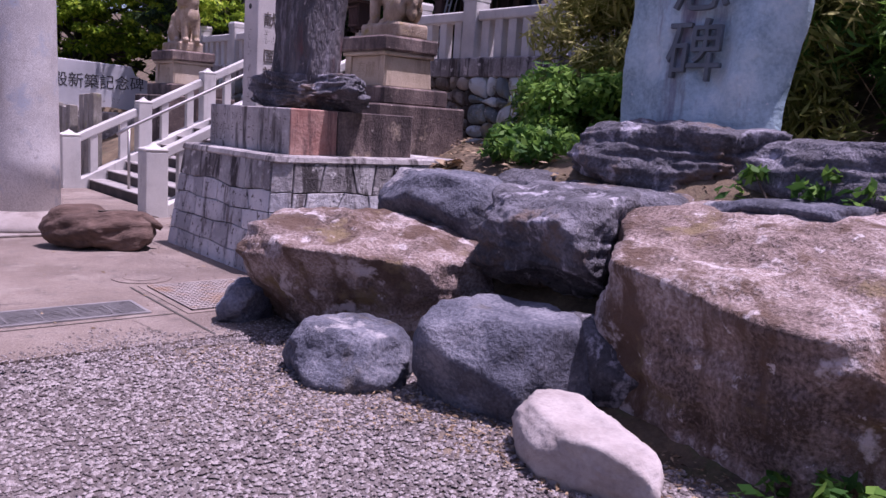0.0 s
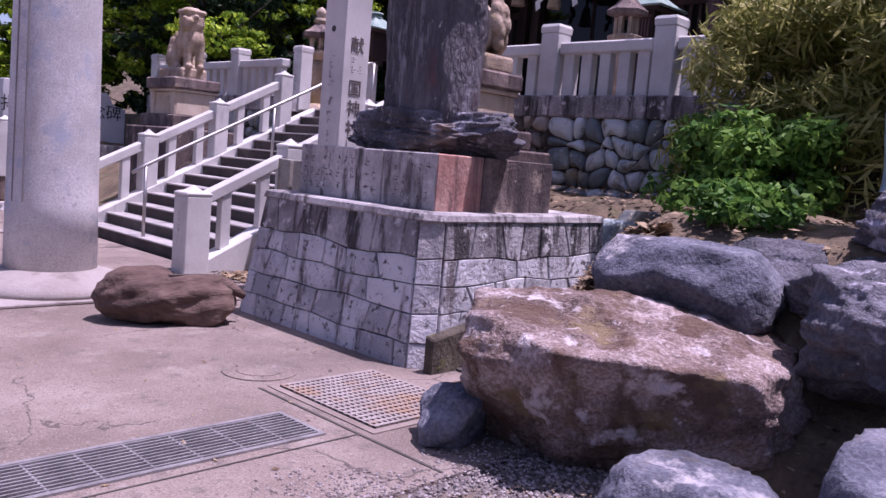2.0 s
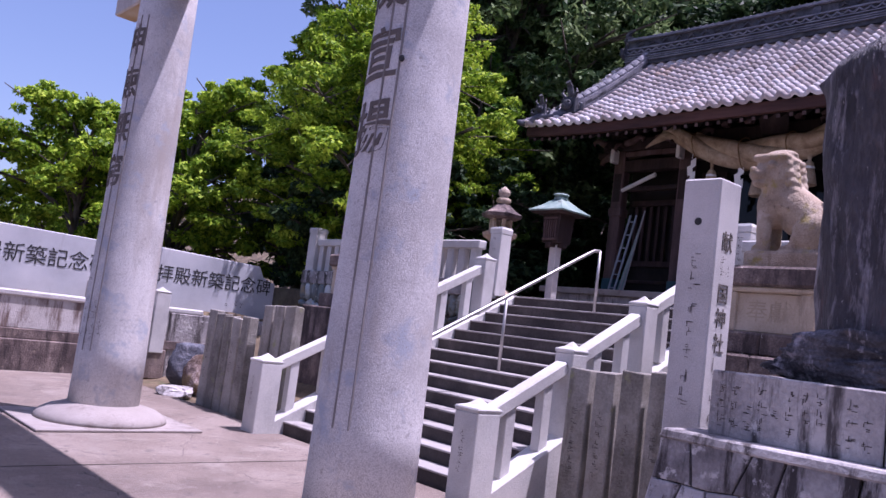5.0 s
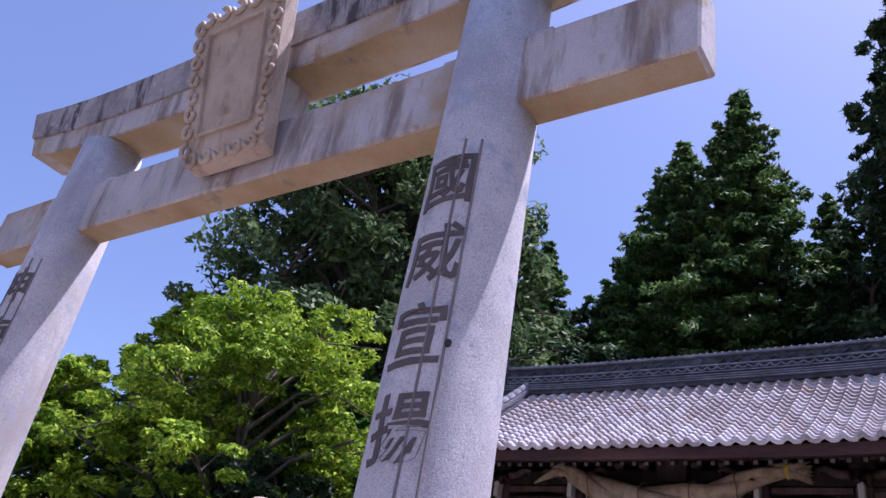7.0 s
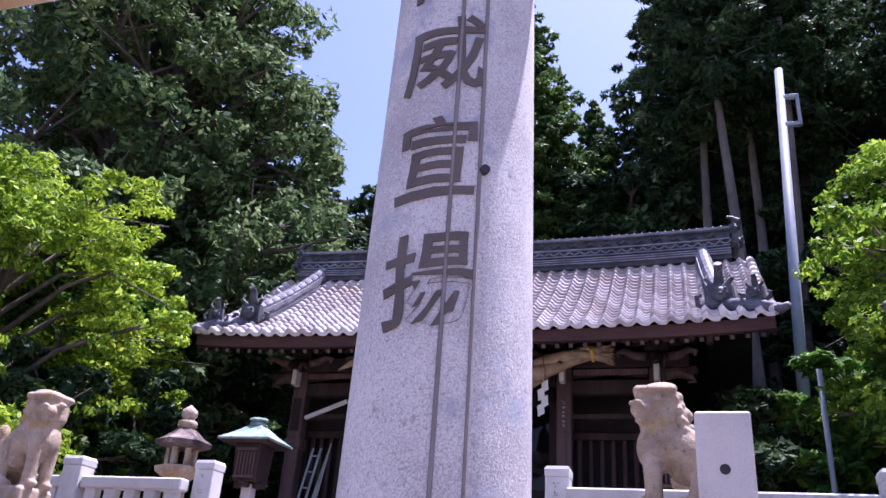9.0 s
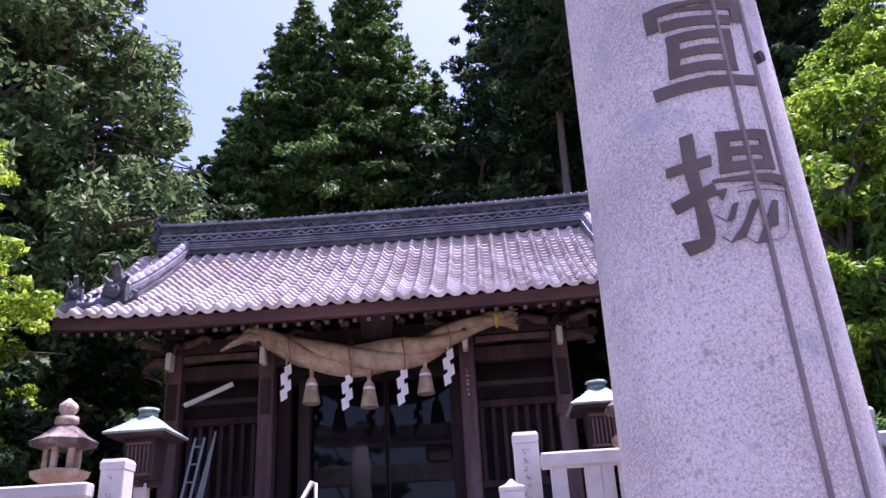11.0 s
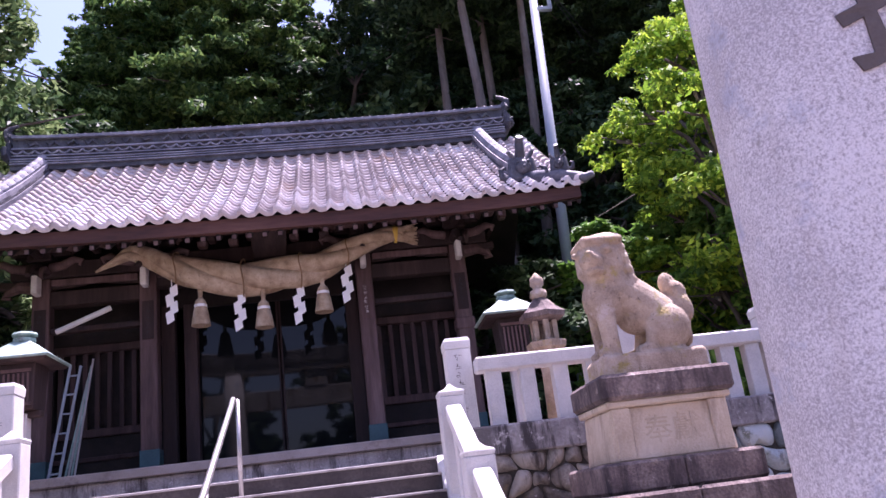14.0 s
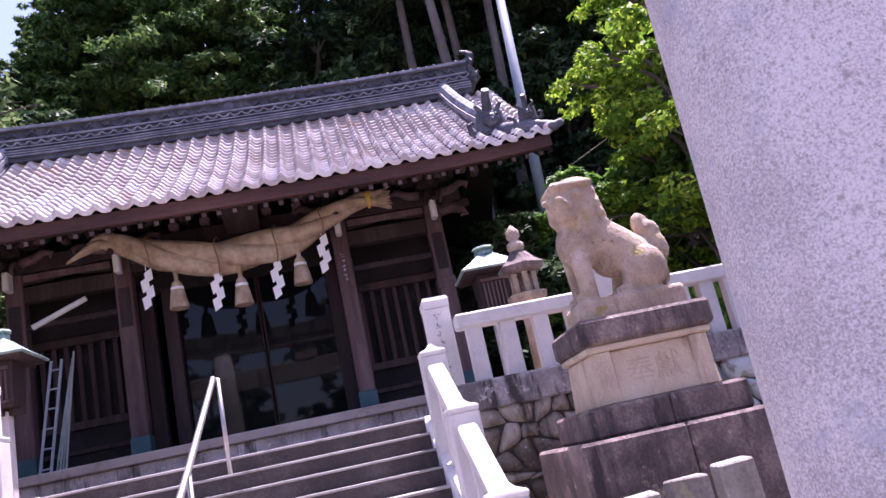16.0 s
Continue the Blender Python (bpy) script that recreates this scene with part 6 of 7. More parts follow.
for s in (-1, 1):
    ogre_tile(RX, YC + s * (RH + 0.10), RZ + 0.44, 0.9, -s * math.pi / 2, rid)
    bm = tube([(RX, YC + s * (RH - 0.05), RZ + 0.74), (RX, YC + s * (RH + 0.18), RZ + 0.86), (RX - 0.02, YC + s * (RH + 0.20), RZ + 0.98), (RX, YC + s * (RH + 0.1), RZ + 1.06), (RX, YC + s * (RH - 0.02), RZ + 1.10)], [0.10, 0.11, 0.08, 0.05, 0.03], 8)
    part("ridge_finial", bm, RIDGE, rid, "curling dark fish-shaped finial")
    # descending ridge
    yd = YC + s * 4.52
    dr = thing("descending_ridge", 14.6, yd, 8.4, "descending roof ridge of layered curved tiles", "roof ridge", "descending ridges")
    pts = []
    for t in np.linspace(0.98, 0.20, 12):
        x, z = slope(t)
        pts.append(Vector((x, yd + s * 0.22 * (1 - t) ** 1.3, z + lift(yd, t))))
    for off, r_, m_ in ((0.06, 0.17, RIDGE_CAP), (0.16, 0.15, RIDGE), (0.26, 0.15, RIDGE_COURSE)):
        bm = bmesh.new()
        for a, b in zip(pts, pts[1:]):
            beam(a + Vector((0, 0, off)), b + Vector((0, 0, off)), r_ * 2, 0.12, 0.0, bm)
        part("tile_course", bm, m_, dr)
    for a, b in zip(pts, pts[1:]):
        for u_ in (0.0, 0.5):
            c_ = a.lerp(b, u_) + Vector((0, 0, 0.34))
            part("cap_tile", tube([c_, c_.lerp(b + Vector((0, 0, 0.34)), 0.45 if u_ else 0.4)], [0.14, 0.11], 10), RIDGE_COURSE, dr)
    e_ = pts[-1]
    ogre_tile(e_.x - 0.10, e_.y, e_.z + 0.22, 0.95, 0.0, dr)
    # corner piece out to the eave tip
    tip = Vector((EX + 0.02, YC + s * (HALF + 0.12), EZ + 0.21))
    hp = [Vector((e_.x - 0.1, e_.y + s * 0.05, e_.z + 0.02)), Vector((e_.x - 0.5, YC + s * (HALF - 0.25), e_.z - 0.12)), tip]
    part("corner_ridge", tube([hp[0], hp[1], tip, tip + Vector((-0.12, s * 0.10, 0.02))], [0.14, 0.11, 0.09, 0.06], 10), RIDGE_CAP, dr, "grey corner ridge", True)
    ogre_tile(hp[1].x, hp[1].y, hp[1].z + 0.20, 0.58, 0.3 * s, dr)
    # verge tiles along the gable edge
    vt = bmesh.new()
    for k in range(14):
        a, b = slope(k / 14), slope((k + 1) / 14)
        y = YC + s * HALF
        tube([(a[0], y, a[1] + 0.06 + lift(y, k / 14)), (b[0], y, b[1] + 0.03 + lift(y, (k + 1) / 14))], [0.10, 0.075], 8, vt)
    part("verge_tiles", vt, TILE, hall, "", True)
    part("gable_board", hexa(bmesh.new(), [(EX + 0.2, YC + s * (HALF - 0.05), EZ - 0.18), (RX, YC + s * (HALF - 0.05), RZ - 0.25), (RX, YC + s * (HALF - 0.05), RZ + 0.02), (EX + 0.2, YC + s * (HALF - 0.05), EZ + 0.02)],
                             [(EX + 0.2, YC + s * (HALF + 0.02), EZ - 0.18), (RX, YC + s * (HALF + 0.02), RZ - 0.25), (RX, YC + s * (HALF + 0.02), RZ + 0.02), (EX + 0.2, YC + s * (HALF + 0.02), EZ + 0.02)]), DARKWOOD, hall)
    part("gable_wall", hexa(bmesh.new(), [(14.0, YC + s * (HALF - 1.0), 7.4), (18.4, YC + s * (HALF - 1.0), 7.4), (RX, YC + s * (HALF - 1.0), RZ)], [(14.0, YC + s * (HALF - 0.9), 7.4), (18.4, YC + s * (HALF - 0.9), 7.4), (RX, YC + s * (HALF - 0.9), RZ)]), DARKWOOD, hall)

# sacred rope, tassels and paper streamers
rope = thing("sacred_rope", 14.1, 13.4, 6.0, "thick twisted straw rope sagging between columns", "straw rope")
RP = [(16.30, 6.50, 0.02), (16.0, 6.66, 0.07), (15.7, 6.78, 0.14), (15.25, 6.62, 0.21), (14.7, 6.33, 0.28), (14.1, 6.19, 0.305), (13.5, 6.14, 0.31), (12.9, 6.19, 0.30), (12.4, 6.29, 0.265), (11.9, 6.50, 0.215), (11.5, 6.67, 0.17), (11.15, 6.74, 0.15), (10.85, 6.72, 0.145)]


def rope_at(t):
    k = min(len(RP) - 2, int(t * (len(RP) - 1)))
    f = t * (len(RP) - 1) - k
    p0, p1, p2, p3 = RP[max(0, k - 1)], RP[k], RP[k + 1], RP[min(len(RP) - 1, k + 2)]
    return [0.5 * (2 * b + (c - a) * f + (2 * a - 5 * b + 4 * c - d) * f * f + (3 * b - a - 3 * c + d) * f ** 3) for a, b, c, d in zip(p0, p1, p2, p3)]


for k in range(3):
    ps, rs = [], []
    for i in range(90):
        y, z, r = rope_at(i / 89)
        a = i / 89 * 11 + k * 2 * math.pi / 3
        ps.append((14.1 + r * 0.47 * math.cos(a), y, z + r * 0.47 * math.sin(a)))
        rs.append(r * 0.60)
    part("strand", tube(ps, rs, 14), ROPE, rope, "", True)
for t in (0.30, 0.46, 0.60, 0.74):
    y, z, r = rope_at(t)
    part("binding", tube([(14.1 + (r + 0.02) * 1.04 * math.cos(a), y + 0.02 * math.sin(3 * a), z + (r + 0.02) * 1.04 * math.sin(a)) for a in np.linspace(0, 2 * math.pi, 21)], 0.014, 6), STRAW_DARK, rope)
part("gold_band", tube([(14.1, 11.10, 6.735), (14.1, 11.06, 6.74), (14.1, 11.02, 6.735)], [0.155, 0.162, 0.155], 16), GOLD, rope, "yellow cord binding")
fr = bmesh.new()
for k in range(110):
    a, b = r8.uniform(0, 6.28), r8.uniform(0.02, 0.14)
    tube([(14.1 + b * math.cos(a), 10.92, 6.73 + b * math.sin(a)), (14.1 + 1.5 * b * math.cos(a), 10.70 + r8.uniform(-0.06, 0.06), 6.70 + 1.6 * b * math.sin(a))], [0.022, 0.006], 4, fr)
part("frayed_end", fr, ROPE, rope)
for y, z in ((14.55, 5.98), (13.48, 5.84), (12.44, 6.02)):
    t_ = thing("straw_tassel", 14.1, y, z - 0.6, "pale straw tassel hanging from the rope", "tassel", "rope tassels")
    part("cord", tube([(14.1, y, z + 0.12), (14.1, y, z - 0.12)], [0.05, 0.035], 8), ROPE, t_)
    part("skirt", turned(14.1, y, [(0.03, z - 0.10), (0.085, z - 0.16), (0.105, z - 0.23), (0.105, z - 0.27), (0.125, z - 0.35), (0.165, z - 0.60), (0.15, z - 0.61)], 28), ROPE, t_)
    part("paper_band", turned(14.1, y, [(0.107, z - 0.29), (0.112, z - 0.24), (0.107, z - 0.23)], 28), PAPER, t_, "white paper band")
for y, z, n_ in ((15.02, 6.12, 4), (13.88, 5.88, 4), (12.86, 5.90, 4), (12.0, 6.20, 4)):
    t_ = thing("paper_streamer", 14.05, y, z - 0.65, "white folded zigzag paper streamer", "paper streamer", "paper streamers")
    part("string", tube([(14.05, y, z + 0.12), (14.05, y, z)], 0.008, 5), PAPER, t_)
    for k in range(n_):
        sgn = 1 if k % 2 else -1
        o = sgn * 0.035
        part("fold", hexa(bmesh.new(), [(14.05 + 0.012 * sgn, y + o - 0.072, z - k * 0.15 - 0.16), (14.056 + 0.012 * sgn, y + o - 0.072, z - k * 0.15 - 0.16), (14.056 + 0.012 * sgn, y + o + 0.052, z - k * 0.15 - 0.23), (14.05 + 0.012 * sgn, y + o + 0.052, z - k * 0.15 - 0.23)],
                          [(14.05 - 0.012 * sgn, y + o - 0.052, z - k * 0.15 + 0.04), (14.056 - 0.012 * sgn, y + o - 0.052, z - k * 0.15 + 0.04), (14.056 - 0.012 * sgn, y + o + 0.072, z - k * 0.15 - 0.03), (14.05 - 0.012 * sgn, y + o + 0.072, z - k * 0.15 - 0.03)]), PAPER, t_)


# ---- lanterns ----
def stone_lantern(x, y, zb, zt, w=1.0):
    t_ = thing("stone_lantern", x, y, zb, "hexagonal weathered stone lantern with ball finial", "stone lantern", "stone lanterns")
    H_ = zt - zb
    part("base", turned(x, y, [(0.46 * w, zb), (0.46 * w, zb + 0.12), (0.34 * w, zb + 0.20), (0.22 * w, zb + 0.26)], 6), KOMA, t_)
    part("shaft", turned(x, y, [(0.18 * w, zb + 0.24), (0.16 * w, zb + H_ * 0.45), (0.19 * w, zb + H_ * 0.53)], 16), KOMA, t_, "", True)
    z = zb + H_ * 0.53
    part("table", turned(x, y, [(0.17 * w, z), (0.36 * w, z + 0.12), (0.38 * w, z + 0.20), (0.30 * w, z + 0.22)], 6), KOMA, t_)
    for k in range(6):
        a = k * math.pi / 3
        px, py = x + 0.20 * w * math.cos(a), y + 0.20 * w * math.sin(a)
        part("pillar", box(px - 0.035, px + 0.035, py - 0.035, py + 0.035, z + 0.21, z + 0.50, 0.006), KOMA, t_)
    part("roof", turned(x, y, [(0.24 * w, z + 0.49), (0.42 * w, z + 0.53), (0.44 * w, z + 0.60), (0.30 * w, z + 0.68), (0.16 * w, z + 0.80), (0.13 * w, z + 0.82)], 6), KOMA_DARK, t_)
    part("finial", turned(x, y, [(0.10 * w, z + 0.80), (0.16 * w, z + 0.86), (0.15 * w, z + 0.93), (0.08 * w, z + 0.97), (0.13 * w, z + 1.03), (0.12 * w, z + 1.11), (0.05 * w, z + 1.17), (0.01 * w, max(z + 1.20, zt))], 16), KOMA, t_, "", True)


def wood_lantern(x, y, zb, zt):
    t_ = thing("wooden_lantern", x, y, zb, "wooden post lantern with green copper roof", "lantern", "wooden lanterns")
    part("post", box(x - 0.09, x + 0.09, y - 0.09, y + 0.09, zb, zt - 1.08, 0.01), GRANITE, t_, "white square post")
    part("brace", box(x - 0.26, x + 0.26, y - 0.06, y + 0.06, zt - 1.14, zt - 1.05, 0.01), DARKWOOD, t_)
    part("brace", box(x - 0.06, x + 0.06, y - 0.26, y + 0.26, zt - 1.14, zt - 1.05, 0.01), DARKWOOD, t_)
    body = part("body", box(x - 0.21, x + 0.21, y - 0.21, y + 0.21, zt - 1.05, zt - 0.45, 0.01, None, -0.03), DARKWOOD, t_, "dark wooden box")
    for k in range(6):
        yy_ = y - 0.15 + k * 0.06
        part("slat", box(x - 0.25, x - 0.225, yy_ - 0.012, yy_ + 0.012, zt - 0.95, zt - 0.58, 0), POSTWOOD, body)
    part("frame", box(x - 0.255, x - 0.23, y - 0.19, y + 0.19, zt - 0.56, zt - 0.52, 0), POSTWOOD, body)
    part("frame", box(x - 0.255, x - 0.23, y - 0.19, y + 0.19, zt - 1.0, zt - 0.96, 0), POSTWOOD, body)
    part("eave", turned(x, y, [(0.58, zt - 0.45), (0.61, zt - 0.40), (0.32, zt - 0.34)], 4, None, math.pi / 4), DARKWOOD, t_)
    part("roof", turned(x, y, [(0.65, zt - 0.41), (0.66, zt - 0.385), (0.40, zt - 0.26), (0.20, zt - 0.14), (0.12, zt - 0.10)], 4, None, math.pi / 4), COPPER, t_, "green copper roof")
    part("finial", turned(x, y, [(0.15, zt - 0.12), (0.15, zt - 0.07), (0.10, zt - 0.06), (0.17, zt - 0.02), (0.15, zt + 0.01), (0.05, zt + 0.02)], 8), COPPER, t_)


stone_lantern(10.45, 17.14, TOPZ - 0.02, 4.70)
stone_lantern(10.84, 9.42, TOPZ - 0.02, 4.78, 0.76)
wood_lantern(11.42, 16.41, TOPZ - 0.02, 4.83)
wood_lantern(11.89, 9.66, TOPZ - 0.02, 4.90)
# ladders and poles leaning at the hall
ld = thing("leaning_ladder", 14.2, 16.9, FZ, "aluminium ladder leaning inside the porch", "ladder")
for dy in (0.0, 0.17):
    part("side_rail", tube([(14.2, 17.05 - dy, FZ), (14.5, 16.82 - dy, FZ + 1.95)], 0.026, 8), POLE, ld)
for k in range(6):
    f = (k + 0.5) / 6
    part("rung", tube([(14.2 + 0.3 * f, 17.05 - 0.23 * f, FZ + 1.95 * f), (14.2 + 0.3 * f, 16.88 - 0.23 * f, FZ + 1.95 * f)], 0.016, 6), POLE, ld)
pb = thing("leaning_poles", 14.2, 16.7, FZ, "bundle of thin poles leaning inside the porch", "poles")
for k in range(4):
    part("pole", tube([(14.22, 16.80 - 0.05 * k, FZ), (14.55, 16.55 - 0.03 * k, FZ + 1.7 + 0.12 * k)], 0.018, 8), STEP_TOP if k % 2 else COPPER, pb)

# utility pole
up = thing("utility_pole", 17.1, 6.9, 2.0, "tall pale grey steel utility pole behind the hall", "utility pole")
part("pole", tube([(17.2, 7.25, 1.0), (17.05, 6.7, 15.0)], [0.15, 0.095], 12), POLE, up, "", True)
part("crossarm", box(16.98, 17.1, 6.35, 6.80, 14.1, 14.2, 0.01), POLE, up)
part("crossarm", box(16.98, 17.1, 6.35, 6.80, 13.3, 13.4, 0.01), POLE, up)
part("arm_post", box(16.98, 17.1, 6.33, 6.40, 13.3, 14.2, 0.01), POLE, up)
for k in range(2):
    part("wire", tube([(17.05, 6.7, 14.6), (20, 4.5, 14.2 + k * 0.4), (26, 0, 14.8 + k)], 0.012, 5), INK, up)
sp = thing("guy_post", 13.2, 7.27, 2.4, "thin pale post by the trees", "post")
part("post", tube([(13.22, 7.27, 2.3), (13.2, 7.27, 6.1)], 0.045, 8), POLE, sp, "", True)


# ---- trees and shrubs ----
def leaf_sheet(points, normals, sizes, aspect, g):
    """Rhombic leaves, one quad each, at points and tilted to normals."""
    n = len(points)
    t = g.normal(size=(n, 3))
    t -= normals * np.sum(t * normals, 1, keepdims=True)
    t /= np.linalg.norm(t, axis=1, keepdims=True) + 1e-9
    b = np.cross(normals, t)
    s = sizes[:, None]
    v = np.stack([points - t * s, points + b * s * aspect, points + t * s, points - b * s * aspect - normals * s * 0.15], 1).reshape(-1, 3)
    return v


def quads_mesh(name, v, mat):
    n = len(v) // 4
    me = bpy.data.meshes.new(name)
    me.vertices.add(len(v))
    me.vertices.foreach_set("co", v.astype(np.float32).ravel())
    me.loops.add(4 * n)
    me.loops.foreach_set("vertex_index", np.arange(4 * n, dtype=np.int32))
    me.polygons.add(n)
    me.polygons.foreach_set("loop_start", np.arange(0, 4 * n, 4, dtype=np.int32))
    me.update(calc_edges=True)
    me.materials.append(mat)
    return me


def clump_leaves(g, centres, radii, per, size, aspect, squash=0.6, up=0.5):
    pts, nrm, sz = [], [], []
    for c, r in zip(centres, radii):
        k = max(4, int(per * g.uniform(0.7, 1.3)))
        d = g.normal(size=(k, 3))
        d /= np.linalg.norm(d, axis=1, keepdims=True)
        rr = r * g.uniform(0.35, 1.0, (k, 1)) ** 0.5
        p = c + d * rr * (1, 1, squash)
        nn = d * 0.6 + (0, 0, up) + g.normal(size=(k, 3)) * 0.45
        nn /= np.linalg.norm(nn, axis=1, keepdims=True)
        pts.append(p)
        nrm.append(nn)
        sz.append(size * g.uniform(0.6, 1.3, k))
    return leaf_sheet(np.concatenate(pts), np.concatenate(nrm), np.concatenate(sz), aspect, g)


def tree(name, label, x, y, z, h, spread, mat, seed, leaves=14000, size=0.13, clumps=130, trunk=0.22, kind="broad", bare=0.25, aspect=0.45, bark=None):
    """A tree: tapered trunk, limbs, and a crown of leaf tufts with gaps. kind: broad, cone or layered."""
    g = np.random.default_rng(seed)
    t_ = thing(name, x, y, z, label, "tree")
    lean = g.normal(size=2) * 0.03 * h
    axis = lambda f: np.array([x + lean[0] * f + 0.1 * math.sin(f * 5 + seed), y + lean[1] * f + 0.1 * math.cos(f * 4 + seed), z - 0.4 + h * f])
    top = 0.96 if kind == "cone" else 0.72
    bm = tube([axis(f) for f in np.linspace(0, top, 9)], [trunk * (1 - 0.85 * f) + 0.02 for f in np.linspace(0, 1, 9)], 9)
    centres, radii = [], []
    if kind == "cone":
        k = 0
        while len(centres) < clumps:
            f = bare + (1 - bare) * (1 - g.uniform(0, 1) ** 0.8)
            a = g.uniform(0, 2 * math.pi)
            wild = 1 + 0.55 * noise.noise(Vector((2.2 * math.cos(a), 2.2 * math.sin(a) + seed, f * 9)))
            L = spread * ((1.005 - f) / (1 - bare)) ** 0.74 * wild * g.uniform(0.72, 1.0) + 0.15
            s0, out = axis(f), np.array([math.cos(a), math.sin(a), 0])
            for u in np.arange(g.uniform(0.25, 0.5), 1.02, 0.62 / max(0.7, L)):
                side = np.array([-out[1], out[0], 0]) * g.normal() * 0.16 * L * u
                centres.append(s0 + out * L * u + side + np.array([0, 0, 0.10 * L * u - 0.30 * L * u * u + g.normal() * 0.06]))
                radii.append((0.26 + 0.05 * L) * g.uniform(0.7, 1.25) * (1.15 - 0.4 * u))
            k += 1
            if k % 5 == 0:
                tube([s0, s0 + out * L * 0.5 + np.array([0, 0, -0.02 * L]), s0 + out * L * 0.95 + np.array([0, 0, -0.17 * L])], [trunk * 0.14, trunk * 0.09, 0.015], 5, bm, False)
    else:
        lobes = max(12, clumps // 14)
        for k in range(lobes):
            f = bare + (1 - bare) * (k + g.uniform(0, 1)) / lobes
            a = k * 2.4 + g.normal() * 0.5
            prof = math.sin(math.pi * min(1, max(0.03, (f - bare) / (1.04 - bare))) ** 0.8) ** 0.6
            R = spread * prof * g.uniform(0.35, 0.92) * (1 + 0.2 * math.sin(3 * a + seed))
            c0 = axis(f) + np.array([R * math.cos(a), R * math.sin(a), g.normal() * 0.015 * h])
            lobe_r = spread * g.uniform(0.20, 0.36) * (0.6 + 0.4 * prof)
            flat = 0.42 if kind == "layered" else 0.72
            for _ in range(int(clumps / lobes * (lobe_r / spread / 0.28) ** 2) + 3):
                d = g.normal(size=3)
                d[2] = d[2] * 0.8 + 0.25
                d /= np.linalg.norm(d)
                centres.append(c0 + d * lobe_r * g.uniform(0.6, 1.1) * (1, 1, flat))
                radii.append(spread * g.uniform(0.045, 0.10) + 0.05)
            s0 = axis(max(0.12, min(top, f - 0.2)))
            m_ = (s0 + c0) / 2 + np.array([0, 0, 0.05 * h])
            tube([s0, m_, c0], [trunk * 0.34, trunk * 0.22, 0.025], 6, bm, False)
            for _ in range(3):
                e_ = c0 + g.normal(size=3) * lobe_r * (0.7, 0.7, 0.4)
                tube([m_ * 0.4 + c0 * 0.6, e_], [trunk * 0.12, 0.012], 5, bm, False)
    part("trunk", bm, bark or BARK, t_, "", True)
    v = clump_leaves(g, centres, radii, leaves / len(centres), size, aspect, 0.42 if kind != "broad" else 0.62, 0.55)
    ob = new("crown", quads_mesh("crown", v, mat))
    ob.parent, ob.matrix_parent_inverse = t_, Matrix.Translation(-WHERE[t_])
    return t_


def tree_copy(t_, x, y, z, turn, scale):
    c = copy_thing(t_, Matrix.Translation((x, y, z)) @ Matrix.Rotation(turn, 4, "Z"))
    c.scale = (scale, scale, scale * (0.9 + 0.2 * ((x * 7 + y * 3) % 1)))
    return c


gz1 = lambda x, y: float(height(x, y))
# bright maples behind the memorial slabs
m1 = tree("maple_tree", "bright yellow-green maple with a broad crown", 5.2, 27.6, 1.4, 5.4, 2.4, LEAF_BRIGHT, 31, 44000, 0.08, 560, 0.16, "broad", 0.12)
tree_copy(m1, 8.3, 28.2, 1.4, 2.0, 1.2)
tree_copy(m1, 1.6, 30.0, 1.4, 3.1, 0.72)
tree_copy(m1, 6.6, 31.0, 1.4, 5.0, 1.0)
tree_copy(m1, -2.5, 34.0, 1.4, 4.0, 0.7)
tree("maple_tree", "tall bright yellow-green maple beside the terrace", 11.6, 26.6, 1.4, 10.2, 2.5, LEAF_BRIGHT, 32, 34000, 0.10, 480, 0.25, "broad", 0.12)
tree("maple_tree", "spreading yellow-green maple beside the hall", 10.9, 22.4, 2.4, 7.9, 3.9, LEAF_BRIGHT, 33, 66000, 0.078, 800, 0.20, "layered", 0.10)
tree("camphor_tree", "green broadleaf tree beside the hall", 14.8, 23.2, 2.4, 7.6, 3.0, LEAF_MID, 34, 30000, 0.11, 420, 0.25, "broad", 0.06)
d1 = tree("evergreen_tree", "low dark evergreen behind the terrace fence", 11.4, 20.9, 2.4, 4.0, 1.9, LEAF_DARK, 35, 16000, 0.10, 260, 0.12, "broad", 0.02)
tree_copy(d1, 13.6, 20.3, 2.4, 1.4, 1.1)
tree_copy(d1, 9.9, 22.3, 2.4, 2.9, 0.95)
tree_copy(d1, 16.6, 8.0, 2.4, 4.2, 1.25)
# wooded hill behind the hall
c1 = tree("cypress_tree", "tall green cypress with a pointed top behind the hall", 28, 15.3, gz1(28, 15.3), 22.0, 5.6, LEAF_CYPRESS, 41, 150000, 0.16, 2600, 0.4, "cone", 0.05, 0.34)
c2 = tree("cedar_tree", "very tall dark cedar on the wooded hill", 28, 8.0, gz1(28, 8.0), 29.0, 5.6, LEAF_DARK, 42, 84000, 0.19, 1500, 0.45, "cone", 0.18, 0.3)
c3 = tree("cedar_tree", "slender cedar with a long bare pale trunk", 20.3, 7.5, 2.4, 23.0, 2.4, LEAF_DARK, 46, 16000, 0.17, 300, 0.20, "cone", 0.62, 0.3, BARK_PALE)
b1 = tree("oak_tree", "huge grey-green evergreen oak beside the hall", 17.4, 25.0, gz1(17.4, 25.0), 20.4, 6.2, LEAF_GREY, 43, 150000, 0.15, 2600, 0.55, "broad", 0.10, 0.4)
b2 = tree("oak_tree", "dark evergreen oak on the wooded slope", 23.5, 20.0, gz1(23.5, 20), 10.0, 4.4, LEAF_DARK, 44, 36000, 0.15, 520, 0.4, "broad", 0.06)
